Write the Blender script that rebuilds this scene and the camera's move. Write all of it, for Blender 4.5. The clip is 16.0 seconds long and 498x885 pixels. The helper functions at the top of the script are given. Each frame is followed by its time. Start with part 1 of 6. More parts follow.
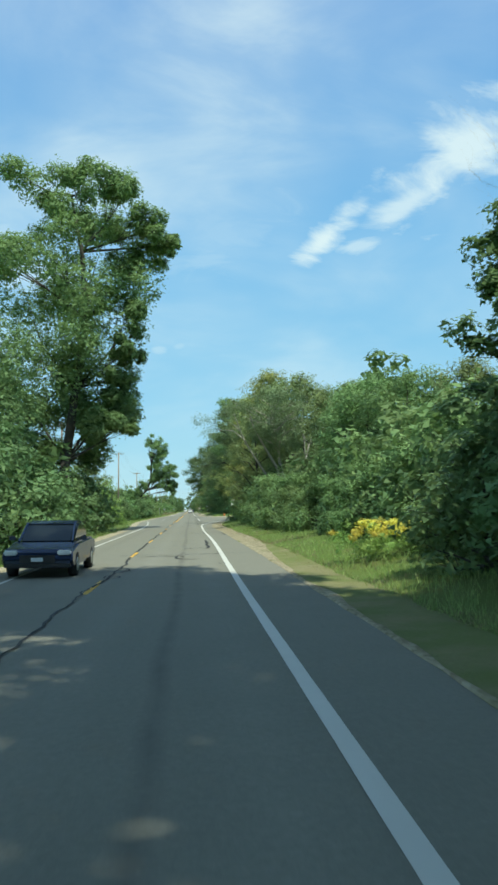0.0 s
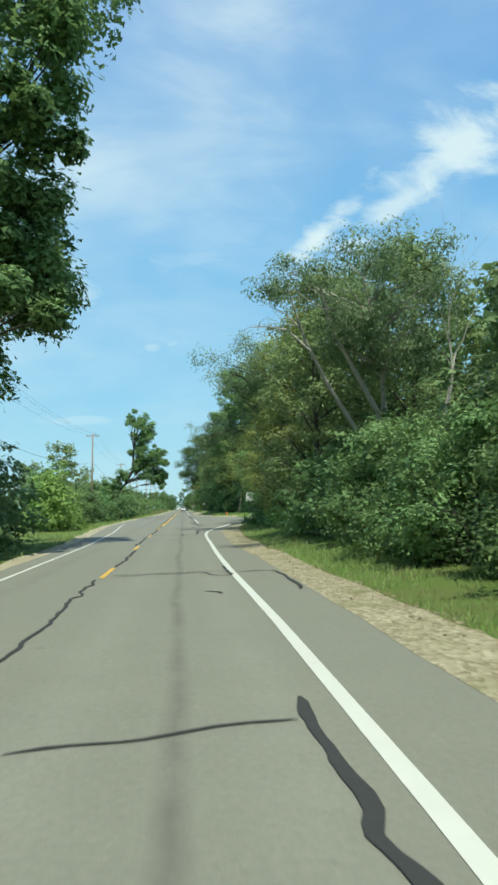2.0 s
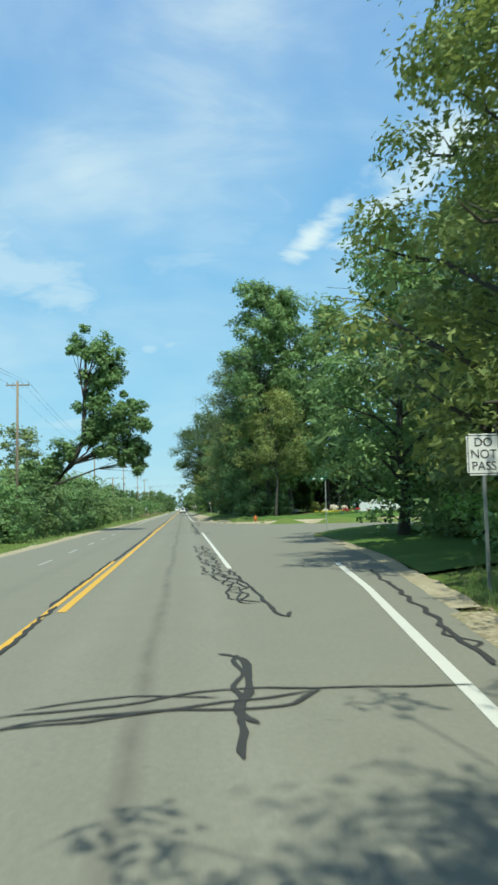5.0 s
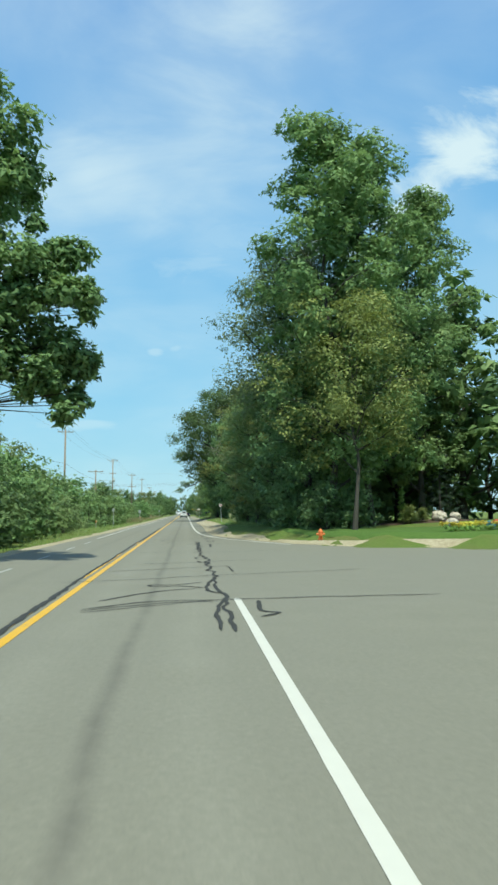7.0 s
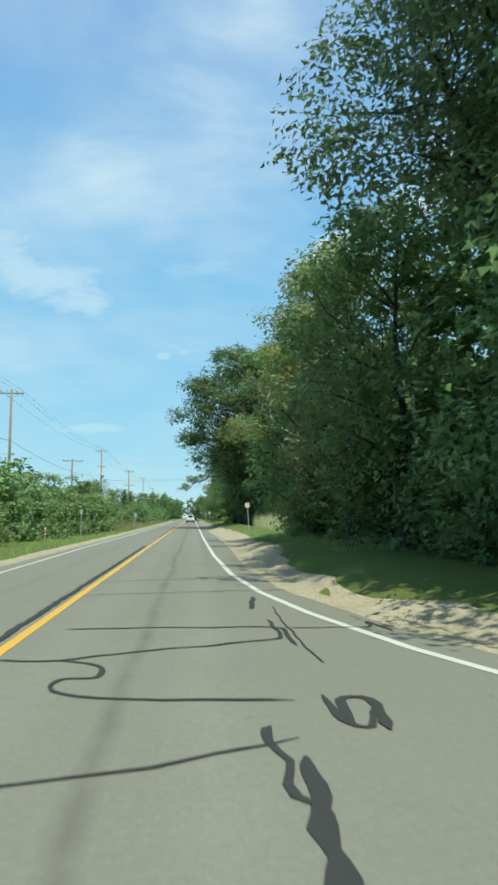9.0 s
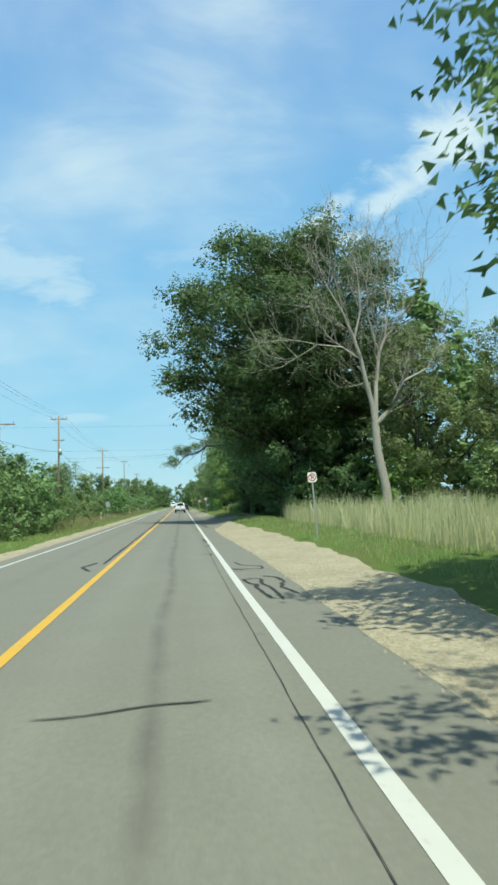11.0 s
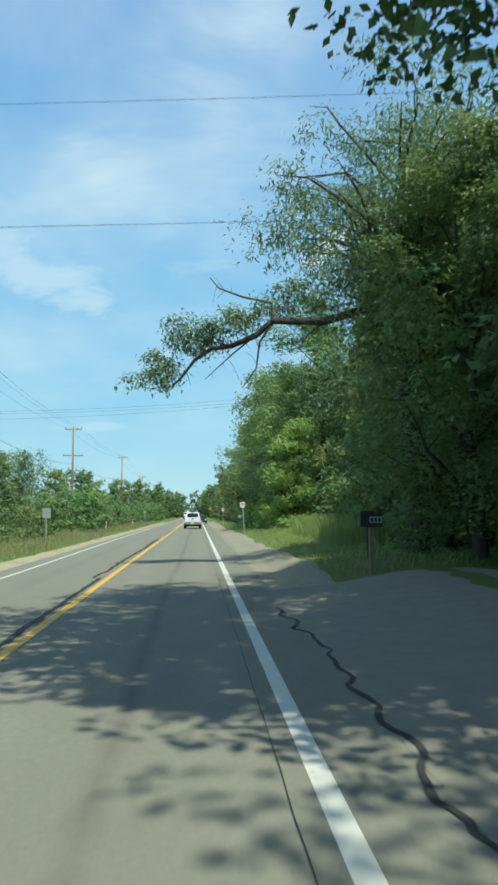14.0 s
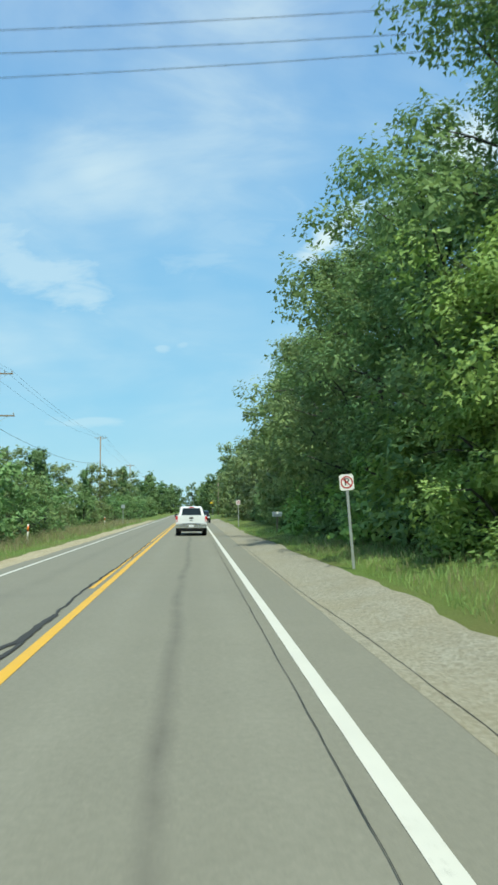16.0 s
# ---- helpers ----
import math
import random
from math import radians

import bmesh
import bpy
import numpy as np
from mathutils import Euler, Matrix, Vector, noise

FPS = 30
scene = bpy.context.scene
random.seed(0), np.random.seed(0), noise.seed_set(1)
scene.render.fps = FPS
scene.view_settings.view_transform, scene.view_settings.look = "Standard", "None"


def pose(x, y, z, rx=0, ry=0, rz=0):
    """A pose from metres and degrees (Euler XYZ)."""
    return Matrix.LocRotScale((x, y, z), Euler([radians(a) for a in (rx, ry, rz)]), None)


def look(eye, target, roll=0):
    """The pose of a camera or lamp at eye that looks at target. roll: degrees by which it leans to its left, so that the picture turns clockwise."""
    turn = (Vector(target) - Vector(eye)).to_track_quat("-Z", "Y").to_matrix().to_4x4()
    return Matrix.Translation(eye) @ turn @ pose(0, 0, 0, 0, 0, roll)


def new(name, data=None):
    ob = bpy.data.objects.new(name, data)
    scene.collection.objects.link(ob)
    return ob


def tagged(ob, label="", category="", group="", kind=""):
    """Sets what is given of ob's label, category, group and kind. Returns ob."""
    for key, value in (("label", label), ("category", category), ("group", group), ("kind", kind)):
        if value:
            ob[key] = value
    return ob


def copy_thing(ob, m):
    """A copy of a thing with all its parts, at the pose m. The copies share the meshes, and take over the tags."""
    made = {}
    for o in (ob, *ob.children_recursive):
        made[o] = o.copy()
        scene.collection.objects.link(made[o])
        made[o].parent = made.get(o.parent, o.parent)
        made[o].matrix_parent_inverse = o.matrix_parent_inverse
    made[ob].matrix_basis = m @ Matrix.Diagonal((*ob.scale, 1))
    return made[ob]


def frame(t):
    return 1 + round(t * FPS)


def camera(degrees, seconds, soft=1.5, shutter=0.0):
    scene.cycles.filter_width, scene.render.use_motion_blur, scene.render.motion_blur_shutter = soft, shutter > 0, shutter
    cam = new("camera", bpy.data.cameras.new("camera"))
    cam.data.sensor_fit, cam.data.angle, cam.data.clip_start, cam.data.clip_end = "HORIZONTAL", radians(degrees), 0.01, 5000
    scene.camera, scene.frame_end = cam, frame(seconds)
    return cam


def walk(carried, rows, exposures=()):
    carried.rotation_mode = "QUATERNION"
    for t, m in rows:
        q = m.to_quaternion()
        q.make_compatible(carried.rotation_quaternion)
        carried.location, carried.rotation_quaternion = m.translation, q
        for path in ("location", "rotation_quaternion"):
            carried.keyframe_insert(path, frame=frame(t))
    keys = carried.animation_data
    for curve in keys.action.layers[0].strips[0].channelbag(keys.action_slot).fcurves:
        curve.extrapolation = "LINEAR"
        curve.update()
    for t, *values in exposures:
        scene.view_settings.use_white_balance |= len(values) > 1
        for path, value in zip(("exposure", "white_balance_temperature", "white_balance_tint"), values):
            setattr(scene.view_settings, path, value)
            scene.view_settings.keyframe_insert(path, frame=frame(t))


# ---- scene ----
cam = camera(36.9, 16.0, soft=2.8, shutter=0.1)
# seconds, x, y, z, yaw to the left, pitch, roll: a phone on the dashboard of a car at about 19 m/s
PATH = [
    (0.0, 2.209, 2.729, 1.752, -4.49, 5.10, -0.41),
    (0.5, 2.115, 11.703, 1.739, -4.55, 5.02, -0.11),
    (1.0, 2.021, 20.688, 1.737, -4.70, 4.80, 0.05),
    (1.5, 1.965, 29.661, 1.710, -4.87, 4.87, -0.04),
    (2.0, 1.997, 38.685, 1.730, -5.04, 4.95, -0.21),
    (2.5, 2.030, 47.863, 1.730, -5.18, 4.99, -0.06),
    (3.0, 2.124, 57.116, 1.712, -5.42, 4.73, 0.14),
    (3.5, 2.235, 66.501, 1.740, -5.59, 4.62, 0.06),
    (4.0, 2.286, 76.069, 1.759, -5.55, 4.88, -0.49),
    (4.5, 2.289, 85.847, 1.687, -5.34, 5.03, -1.05),
    (5.0, 2.318, 95.676, 1.771, -5.11, 4.93, -1.27),
    (5.5, 2.424, 105.395, 1.740, -4.94, 4.97, -1.11),
    (6.0, 2.496, 115.092, 1.740, -4.86, 5.05, -0.73),
    (6.5, 2.548, 124.747, 1.740, -4.84, 5.17, -0.33),
    (7.0, 2.589, 134.346, 1.740, -4.83, 5.31, -0.02),
    (7.5, 2.613, 143.894, 1.729, -4.79, 5.45, 0.24),
    (8.0, 2.615, 153.383, 1.740, -4.64, 5.52, 0.41),
    (8.5, 2.539, 162.826, 1.742, -4.46, 5.45, 0.45),
    (9.0, 2.554, 172.152, 1.721, -4.27, 5.63, 0.29),
    (9.5, 2.523, 181.465, 1.740, -4.39, 5.70, 0.07),
    (10.0, 2.403, 190.771, 1.740, -4.60, 5.38, -0.26),
    (10.5, 2.265, 200.090, 1.740, -4.90, 4.89, -0.67),
    (11.0, 2.196, 209.443, 1.740, -5.26, 4.58, -1.07),
    (11.5, 2.255, 218.839, 1.709, -5.63, 4.68, -1.23),
    (12.0, 2.400, 228.358, 1.733, -5.66, 4.94, -0.98),
    (12.5, 2.548, 237.987, 1.731, -5.38, 5.14, -0.84),
    (13.0, 2.654, 247.643, 1.741, -4.85, 5.42, -0.66),
    (13.5, 2.681, 257.336, 1.749, -4.34, 5.53, -0.39),
    (14.0, 2.579, 267.074, 1.748, -3.94, 5.41, -0.23),
    (14.5, 2.430, 276.815, 1.809, -3.77, 5.33, -0.00),
    (15.0, 2.300, 286.439, 1.727, -3.84, 5.24, 0.17),
    (15.5, 2.246, 295.878, 1.740, -3.98, 5.04, 0.10),
    (16.0, 2.170, 305.073, 1.755, -4.23, 5.01, -0.35),
]
walk(cam, [(t, pose(x, y, z, 90 + p, 0, a) @ pose(0, 0, 0, 0, 0, r)) for t, x, y, z, a, p, r in PATH], exposures=[(0.0, 0.0, 6500, -4), (16.0, 0.0, 6500, -4)])

# ---------------------------------------------------------------- light
SUN_EL, SUN_AZ = radians(60), radians(172)      # azimuth from the road's direction (+y) towards +x
SUN_DIR = Vector((math.sin(SUN_AZ) * math.cos(SUN_EL), math.cos(SUN_AZ) * math.cos(SUN_EL), math.sin(SUN_EL)))
sun = new("sun", bpy.data.lights.new("sun", "SUN"))
sun.data.energy, sun.data.angle, sun.data.color = 4.7, radians(0.55), (0.985, 0.96, 0.85)
sun.matrix_world = look(SUN_DIR * 50, (0, 0, 0))


class Nodes:
    """Small helper to wire shader nodes."""

    def __init__(self, tree):
        self.tree = tree
        tree.nodes.clear()

    def add(self, kind, inputs=None, **props):
        n = self.tree.nodes.new(kind)
        for k, v in props.items():
            setattr(n, k, v)
        for k, v in (inputs or {}).items():
            self.put(n, k, v)
        return n

    def put(self, n, key, v):
        sock = n.inputs[key]
        if isinstance(v, bpy.types.NodeSocket):
            self.tree.links.new(v, sock)
        else:
            sock.default_value = v

    def math(self, op, a, b=0.0, c=0.0, clamp=False):
        return self.add("ShaderNodeMath", {0: a, 1: b, 2: c}, operation=op, use_clamp=clamp).outputs[0]

    def ramp(self, fac, stops, smooth=False):
        n = self.add("ShaderNodeValToRGB", {0: fac})
        n.color_ramp.interpolation = "EASE" if smooth else "LINEAR"
        el = n.color_ramp.elements
        while len(el) < len(stops):
            el.new(0.5)
        for e, (p, c) in zip(el, stops):
            e.position, e.color = p, (*c, 1) if len(c) == 3 else c
        return n.outputs[0]

    def mix(self, fac, a, b, blend="MIX"):
        n = self.add("ShaderNodeMix", data_type="RGBA", blend_type=blend)
        for i, v in ((0, fac), (6, a), (7, b)):
            if isinstance(v, tuple) and len(v) == 3:
                v = (*v, 1)
            self.put(n, i, v)
        return n.outputs[2]

    def noise(self, vec, scale, detail=4.0, rough=0.55, distort=0.0):
        return self.add("ShaderNodeTexNoise", {"Vector": vec, "Scale": scale, "Detail": detail, "Roughness": rough, "Distortion": distort}).outputs[0]


def grey(v):
    return (v, v, v)


def make_sky():
    world = bpy.data.worlds.new("sky")
    scene.world = world
    world.use_nodes = True
    N = Nodes(world.node_tree)
    sky = N.add("ShaderNodeTexSky", sky_type="NISHITA", sun_disc=False, sun_elevation=SUN_EL, sun_rotation=SUN_AZ, air_density=1.0, dust_density=0.6, ozone_density=1.6)
    way = N.add("ShaderNodeTexCoord").outputs["Generated"]
    sep = N.add("ShaderNodeSeparateXYZ", {0: way})
    az = N.math("MULTIPLY", N.math("ARCTAN2", sep.outputs[0], sep.outputs[1]), 57.2958)
    el = N.math("MULTIPLY", N.math("ARCSINE", sep.outputs[2]), 57.2958)
    high = N.math("ADD", sep.outputs[2], 0.42)
    flat = N.add("ShaderNodeCombineXYZ", {0: N.math("DIVIDE", sep.outputs[0], high), 1: N.math("DIVIDE", sep.outputs[1], high)}).outputs[0]
    turn = N.add("ShaderNodeMapping", {"Vector": flat, "Rotation": (0, 0, radians(48)), "Scale": (1.0, 1.7, 1.0)}).outputs[0]
    wisps = N.ramp(N.noise(turn, 3.0, 7.0, 0.58, 0.5), [(0.34, grey(0.0)), (0.72, grey(1.0))], True)
    veil = N.ramp(N.noise(flat, 1.7, 4.0, 0.5, 0.2), [(0.32, grey(0.0)), (0.70, grey(1.0))], True)
    cover = N.math("MULTIPLY", N.math("ADD", N.math("MULTIPLY", veil, 0.45), N.math("MULTIPLY", N.math("MULTIPLY", wisps, veil), 0.8)), N.ramp(N.math("DIVIDE", el, 90.0, clamp=True), [(0.05, grey(0.20)), (0.20, grey(0.64))]))
    rag = N.noise(turn, 8.0, 6.0, 0.6, 0.5)
    # single cirrus clouds: azimuth, elevation, half length, half width, slope, strength
    for a0, e0, la, lb, slope, s in ((21.5, 25.4, 9.0, 4.2, 30, 0.85), (17.5, 22.6, 5.5, 1.6, 24, 0.7), (10.8, 20.4, 4.6, 1.4, 38, 0.9), (13.2, 19.6, 2.6, 0.7, 8, 0.55),
                                     (-13.0, 18.0, 11.0, 3.4, -24, 0.46), (1.5, 20.5, 4.5, 6.5, 12, 0.26), (-2.5, 12.2, 0.8, 0.45, 10, 0.35), (-0.8, 12.5, 0.7, 0.35, 5, 0.3),
                                     (2.0, 21.0, 9.0, 4.5, 20, 0.22), (-8.0, 6.6, 4.0, 0.6, 0, 0.3), (-8.0, 27.0, 12.0, 6.0, -60, 0.16)):
        c, n = math.cos(radians(slope)), math.sin(radians(slope))
        da, de = N.math("SUBTRACT", az, a0), N.math("SUBTRACT", el, e0)
        p = N.math("ADD", N.math("MULTIPLY", da, c / la), N.math("MULTIPLY", de, n / la))
        q = N.math("ADD", N.math("MULTIPLY", da, -n / lb), N.math("MULTIPLY", de, c / lb))
        r = N.math("SQRT", N.math("ADD", N.math("MULTIPLY", p, p), N.math("MULTIPLY", q, q)))
        m = N.math("ADD", N.math("SUBTRACT", 1.0, r), N.math("MULTIPLY", N.math("SUBTRACT", rag, 0.5), 2.6))
        m = N.ramp(m, [(0.0, grey(0.0)), (1.0, grey(1.0))], True)
        cover = N.math("MAXIMUM", cover, N.math("MULTIPLY", m, s))
    # clear-sky colour by height, over the physical sky
    clear = N.ramp(N.math("DIVIDE", el, 90.0, clamp=True), [(0.0, (0.43, 0.71, 0.88)), (0.09, (0.30, 0.615, 0.90)), (0.22, (0.228, 0.52, 0.89)), (0.40, (0.155, 0.375, 0.80)), (0.58, (0.085, 0.245, 0.56)), (1.0, (0.050, 0.155, 0.40))])
    clear = N.mix(1.0, clear, (8.8, 8.8, 8.8), "MULTIPLY")
    tone = N.mix(0.85, sky.outputs[0], clear)
    tone = N.mix(cover, tone, (6.9, 7.7, 8.3))
    bg = N.add("ShaderNodeBackground", {"Color": tone, "Strength": 0.12})
    N.add("ShaderNodeOutputWorld", {"Surface": bg.outputs[0]})


make_sky()

# ---------------------------------------------------------------- materials


def material(name):
    m = bpy.data.materials.new(name)
    m.use_nodes = True
    N = Nodes(m.node_tree)
    N.where = N.add("ShaderNodeNewGeometry").outputs["Position"]
    return m, N


def finish(N, color, rough=0.8, metal=0.0, height=None, bump=0.3, dist=0.02, spec=0.5):
    ins = {"Base Color": color if isinstance(color, bpy.types.NodeSocket) else (*color, 1), "Roughness": rough, "Metallic": metal, "Specular IOR Level": spec}
    if height is not None:
        ins["Normal"] = N.add("ShaderNodeBump", {"Height": height, "Strength": bump, "Distance": dist}).outputs[0]
    b = N.add("ShaderNodeBsdfPrincipled", ins)
    N.add("ShaderNodeOutputMaterial", {"Surface": b.outputs[0]})
    return b


def plain(name, color, rough=0.6, metal=0.0, vary=0.12, scale=6.0, bump=0.0):
    m, N = material(name)
    n = N.noise(N.where, scale, 6.0, 0.65)
    dark, light = tuple(c * (1 - vary) for c in color), tuple(min(1, c * (1 + vary)) for c in color)
    finish(N, N.mix(n, dark, light), rough, metal, n if bump else None, bump)
    return m


def asphalt():
    m, N = material("asphalt")
    big = N.noise(N.where, 0.12, 4.0, 0.6)
    mid = N.noise(N.where, 1.1, 6.0, 0.65)
    fine = N.noise(N.where, 55.0, 4.0, 0.75)
    sep = N.add("ShaderNodeSeparateXYZ", {0: N.where})
    wob = N.math("MULTIPLY", N.math("SUBTRACT", big, 0.5), 0.5)
    x = N.math("ADD", sep.outputs[0], wob)
    col = N.mix(mid, (0.220, 0.211, 0.165), (0.296, 0.283, 0.226))
    col = N.mix(N.ramp(big, [(0.35, grey(0)), (0.7, grey(1))]), col, (0.250, 0.241, 0.195))
    # oil drip down the middle of the lane and rubber on the wheel paths
    for centre, width, tone, amount in ((1.91, 0.15, (0.105, 0.098, 0.085), 0.78), (2.75, 0.5, (0.345, 0.331, 0.272), 0.45), (0.95, 0.5, (0.345, 0.331, 0.272), 0.4), (-1.6, 0.35, (0.13, 0.12, 0.105), 0.3)):
        d = N.math("DIVIDE", N.math("ABSOLUTE", N.math("SUBTRACT", x, centre)), width)
        f = N.math("MULTIPLY", N.math("SUBTRACT", 1.0, d, clamp=True), N.ramp(N.noise(N.where, 0.5, 5, 0.7), [(0.3, grey(0.1)), (0.7, grey(1))]))
        col = N.mix(N.math("MULTIPLY", f, amount, clamp=True), col, tone)
    spots = N.ramp(N.noise(N.where, 2.7, 3.0, 0.5), [(0.70, grey(0)), (0.78, grey(1))])
    col = N.mix(N.math("MULTIPLY", spots, 0.35), col, (0.11, 0.105, 0.09))
    fleck = N.noise(N.where, 14.0, 5.0, 0.8)
    col = N.mix(N.ramp(fleck, [(0.40, grey(0.25)), (0.58, grey(0.0))]), col, (0.14, 0.135, 0.105))
    col = N.mix(N.ramp(fleck, [(0.60, grey(0.0)), (0.75, grey(0.4))]), col, (0.41, 0.39, 0.32))
    col = N.mix(N.ramp(fine, [(0.3, grey(0.30)), (0.7, grey(0.0))]), col, (0.09, 0.085, 0.075))
    finish(N, col, 0.88, height=fine, bump=0.35, dist=0.006, spec=0.3)
    return m


def paint(name, color, worn):
    m, N = material(name)
    chip = N.noise(N.where, 9.0, 7.0, 0.75)
    big = N.noise(N.where, 0.7, 3.0, 0.5)
    f = N.ramp(N.math("ADD", chip, N.math("MULTIPLY", big, 0.35)), [(worn, grey(0.55)), (worn + 0.10, grey(0.0))])
    tone = N.mix(N.noise(N.where, 2.2, 5.0, 0.6), tuple(c * 0.86 for c in color), color)
    finish(N, N.mix(f, tone, (0.24, 0.23, 0.20)), 0.6, height=chip, bump=0.15, dist=0.003)
    return m


def gravel(name="gravel", dark=(0.345, 0.290, 0.190), light=(0.485, 0.425, 0.298)):
    m, N = material(name)
    peb = N.add("ShaderNodeTexVoronoi", {"Vector": N.where, "Scale": 26.0})
    mid = N.noise(N.where, 1.6, 6.0, 0.65)
    col = N.mix(mid, dark, light)
    col = N.mix(0.45, col, N.add("ShaderNodeRGBToBW", {0: peb.outputs["Color"]}).outputs[0], "SOFT_LIGHT")
    col = N.mix(N.ramp(N.noise(N.where, 0.5, 4.0, 0.6), [(0.45, grey(0)), (0.70, grey(0.45))]), col, (0.26, 0.225, 0.145))
    col = N.mix(N.ramp(N.noise(N.where, 7.0, 5.0, 0.75), [(0.52, grey(0)), (0.68, grey(0.40))]), col, (0.22, 0.185, 0.12))
    finish(N, col, 0.95, height=N.math("ADD", peb.outputs["Distance"], mid), bump=0.4, dist=0.03, spec=0.2)
    return m


def litter():
    m, N = material("leaf_litter")
    cell = N.add("ShaderNodeTexVoronoi", {"Vector": N.add("ShaderNodeMapping", {"Vector": N.where, "Scale": (1, 0.6, 1), "Rotation": (0, 0, 0.4)}).outputs[0], "Scale": 14.0})
    mid = N.noise(N.where, 1.3, 6.0, 0.7)
    col = N.mix(mid, (0.24, 0.200, 0.125), (0.42, 0.365, 0.250))
    col = N.mix(0.6, col, N.add("ShaderNodeRGBToBW", {0: cell.outputs["Color"]}).outputs[0], "SOFT_LIGHT")
    col = N.mix(N.ramp(N.noise(N.where, 0.8, 4, 0.6), [(0.52, grey(0)), (0.70, grey(0.7))]), col, (0.16, 0.165, 0.06))
    finish(N, col, 0.95, height=N.math("ADD", cell.outputs["Distance"], mid), bump=0.5, dist=0.04, spec=0.15)
    return m


def turf():
    m, N = material("turf")
    big = N.noise(N.where, 0.22, 4.0, 0.6)
    mid = N.noise(N.where, 1.9, 6.0, 0.7)
    fine = N.noise(N.add("ShaderNodeMapping", {"Vector": N.where, "Scale": (30, 30, 30)}).outputs[0], 1.0, 3.0, 0.8)
    col = N.mix(mid, (0.115, 0.180, 0.038), (0.200, 0.275, 0.070))
    col = N.mix(N.ramp(big, [(0.42, grey(0)), (0.68, grey(0.75))]), col, (0.20, 0.19, 0.075))
    col = N.mix(N.ramp(fine, [(0.35, grey(0.4)), (0.6, grey(0.0))]), col, (0.03, 0.055, 0.012))
    finish(N, col, 0.9, height=N.math("ADD", fine, mid), bump=0.8, dist=0.06, spec=0.15)
    return m


def dry_turf():
    m, N = material("dry_verge_grass")
    big = N.noise(N.where, 0.6, 4.0, 0.6)
    mid = N.noise(N.where, 2.6, 6.0, 0.7)
    fine = N.noise(N.where, 34.0, 3.0, 0.8)
    col = N.mix(mid, (0.215, 0.195, 0.095), (0.325, 0.295, 0.165))
    col = N.mix(N.ramp(big, [(0.38, grey(0.1)), (0.58, grey(0.85))]), col, (0.165, 0.205, 0.062))
    col = N.mix(N.ramp(fine, [(0.35, grey(0.35)), (0.6, grey(0.0))]), col, (0.10, 0.085, 0.045))
    finish(N, col, 0.95, height=N.math("ADD", fine, mid), bump=0.5, dist=0.03, spec=0.15)
    return m


def lawn():
    m, N = material("mown_lawn")
    mid = N.noise(N.where, 1.4, 6.0, 0.65)
    fine = N.noise(N.where, 42.0, 3.0, 0.8)
    col = N.mix(mid, (0.085, 0.150, 0.034), (0.125, 0.205, 0.052))
    col = N.mix(N.ramp(fine, [(0.35, grey(0.45)), (0.6, grey(0.0))]), col, (0.03, 0.07, 0.015))
    finish(N, col, 0.9, height=fine, bump=0.6, dist=0.03, spec=0.15)
    return m


def leaves(name, dark, light, glow, shine=0.6):
    """Foliage: colour by leaf and by plant, partly translucent."""
    m, N = material(name)
    per_leaf = N.add("ShaderNodeNewGeometry").outputs["Random Per Island"]
    per_tree = N.add("ShaderNodeObjectInfo").outputs["Random"]
    col = N.mix(N.math("ADD", 0.2, N.math("MULTIPLY", per_leaf, 0.6)), dark, light)
    patch = N.ramp(N.noise(N.where, 0.55, 3.0, 0.6), [(0.35, grey(0)), (0.7, grey(1))])
    col = N.mix(N.math("MULTIPLY", patch, 0.5), col, glow)
    col = N.mix(N.math("MULTIPLY", N.ramp(per_leaf, [(0.86, grey(0)), (0.9, grey(1))]), 0.6), col, glow)
    hue = N.add("ShaderNodeHueSaturation", {"Hue": N.math("ADD", 0.485, N.math("MULTIPLY", per_tree, 0.03)), "Saturation": 0.86,
                                            "Value": N.math("ADD", 1.12, N.math("MULTIPLY", per_tree, 0.3)), "Color": col}).outputs[0]
    face = N.add("ShaderNodeBsdfPrincipled", {"Base Color": hue, "Roughness": shine, "Specular IOR Level": 0.2})
    back = N.add("ShaderNodeBsdfTranslucent", {"Color": N.mix(0.5, hue, glow)})
    both = N.add("ShaderNodeMixShader", {0: 0.33, 1: face.outputs[0], 2: back.outputs[0]})
    N.add("ShaderNodeOutputMaterial", {"Surface": both.outputs[0]})
    return m


def bark(name, dark, light):
    m, N = material(name)
    v = N.add("ShaderNodeMapping", {"Vector": N.where, "Scale": (9, 9, 1.3)}).outputs[0]
    n = N.noise(v, 1.5, 6.0, 0.7)
    finish(N, N.mix(n, dark, light), 0.95, height=n, bump=0.8, dist=0.04, spec=0.2)
    return m


def weathered_wood():
    m, N = material("weathered_pole_wood")
    v = N.add("ShaderNodeMapping", {"Vector": N.where, "Scale": (20, 20, 0.8)}).outputs[0]
    n = N.noise(v, 1.0, 6.0, 0.7)
    finish(N, N.mix(n, (0.17, 0.13, 0.095), (0.36, 0.29, 0.22)), 0.9, height=n, bump=0.4, dist=0.01, spec=0.2)
    return m


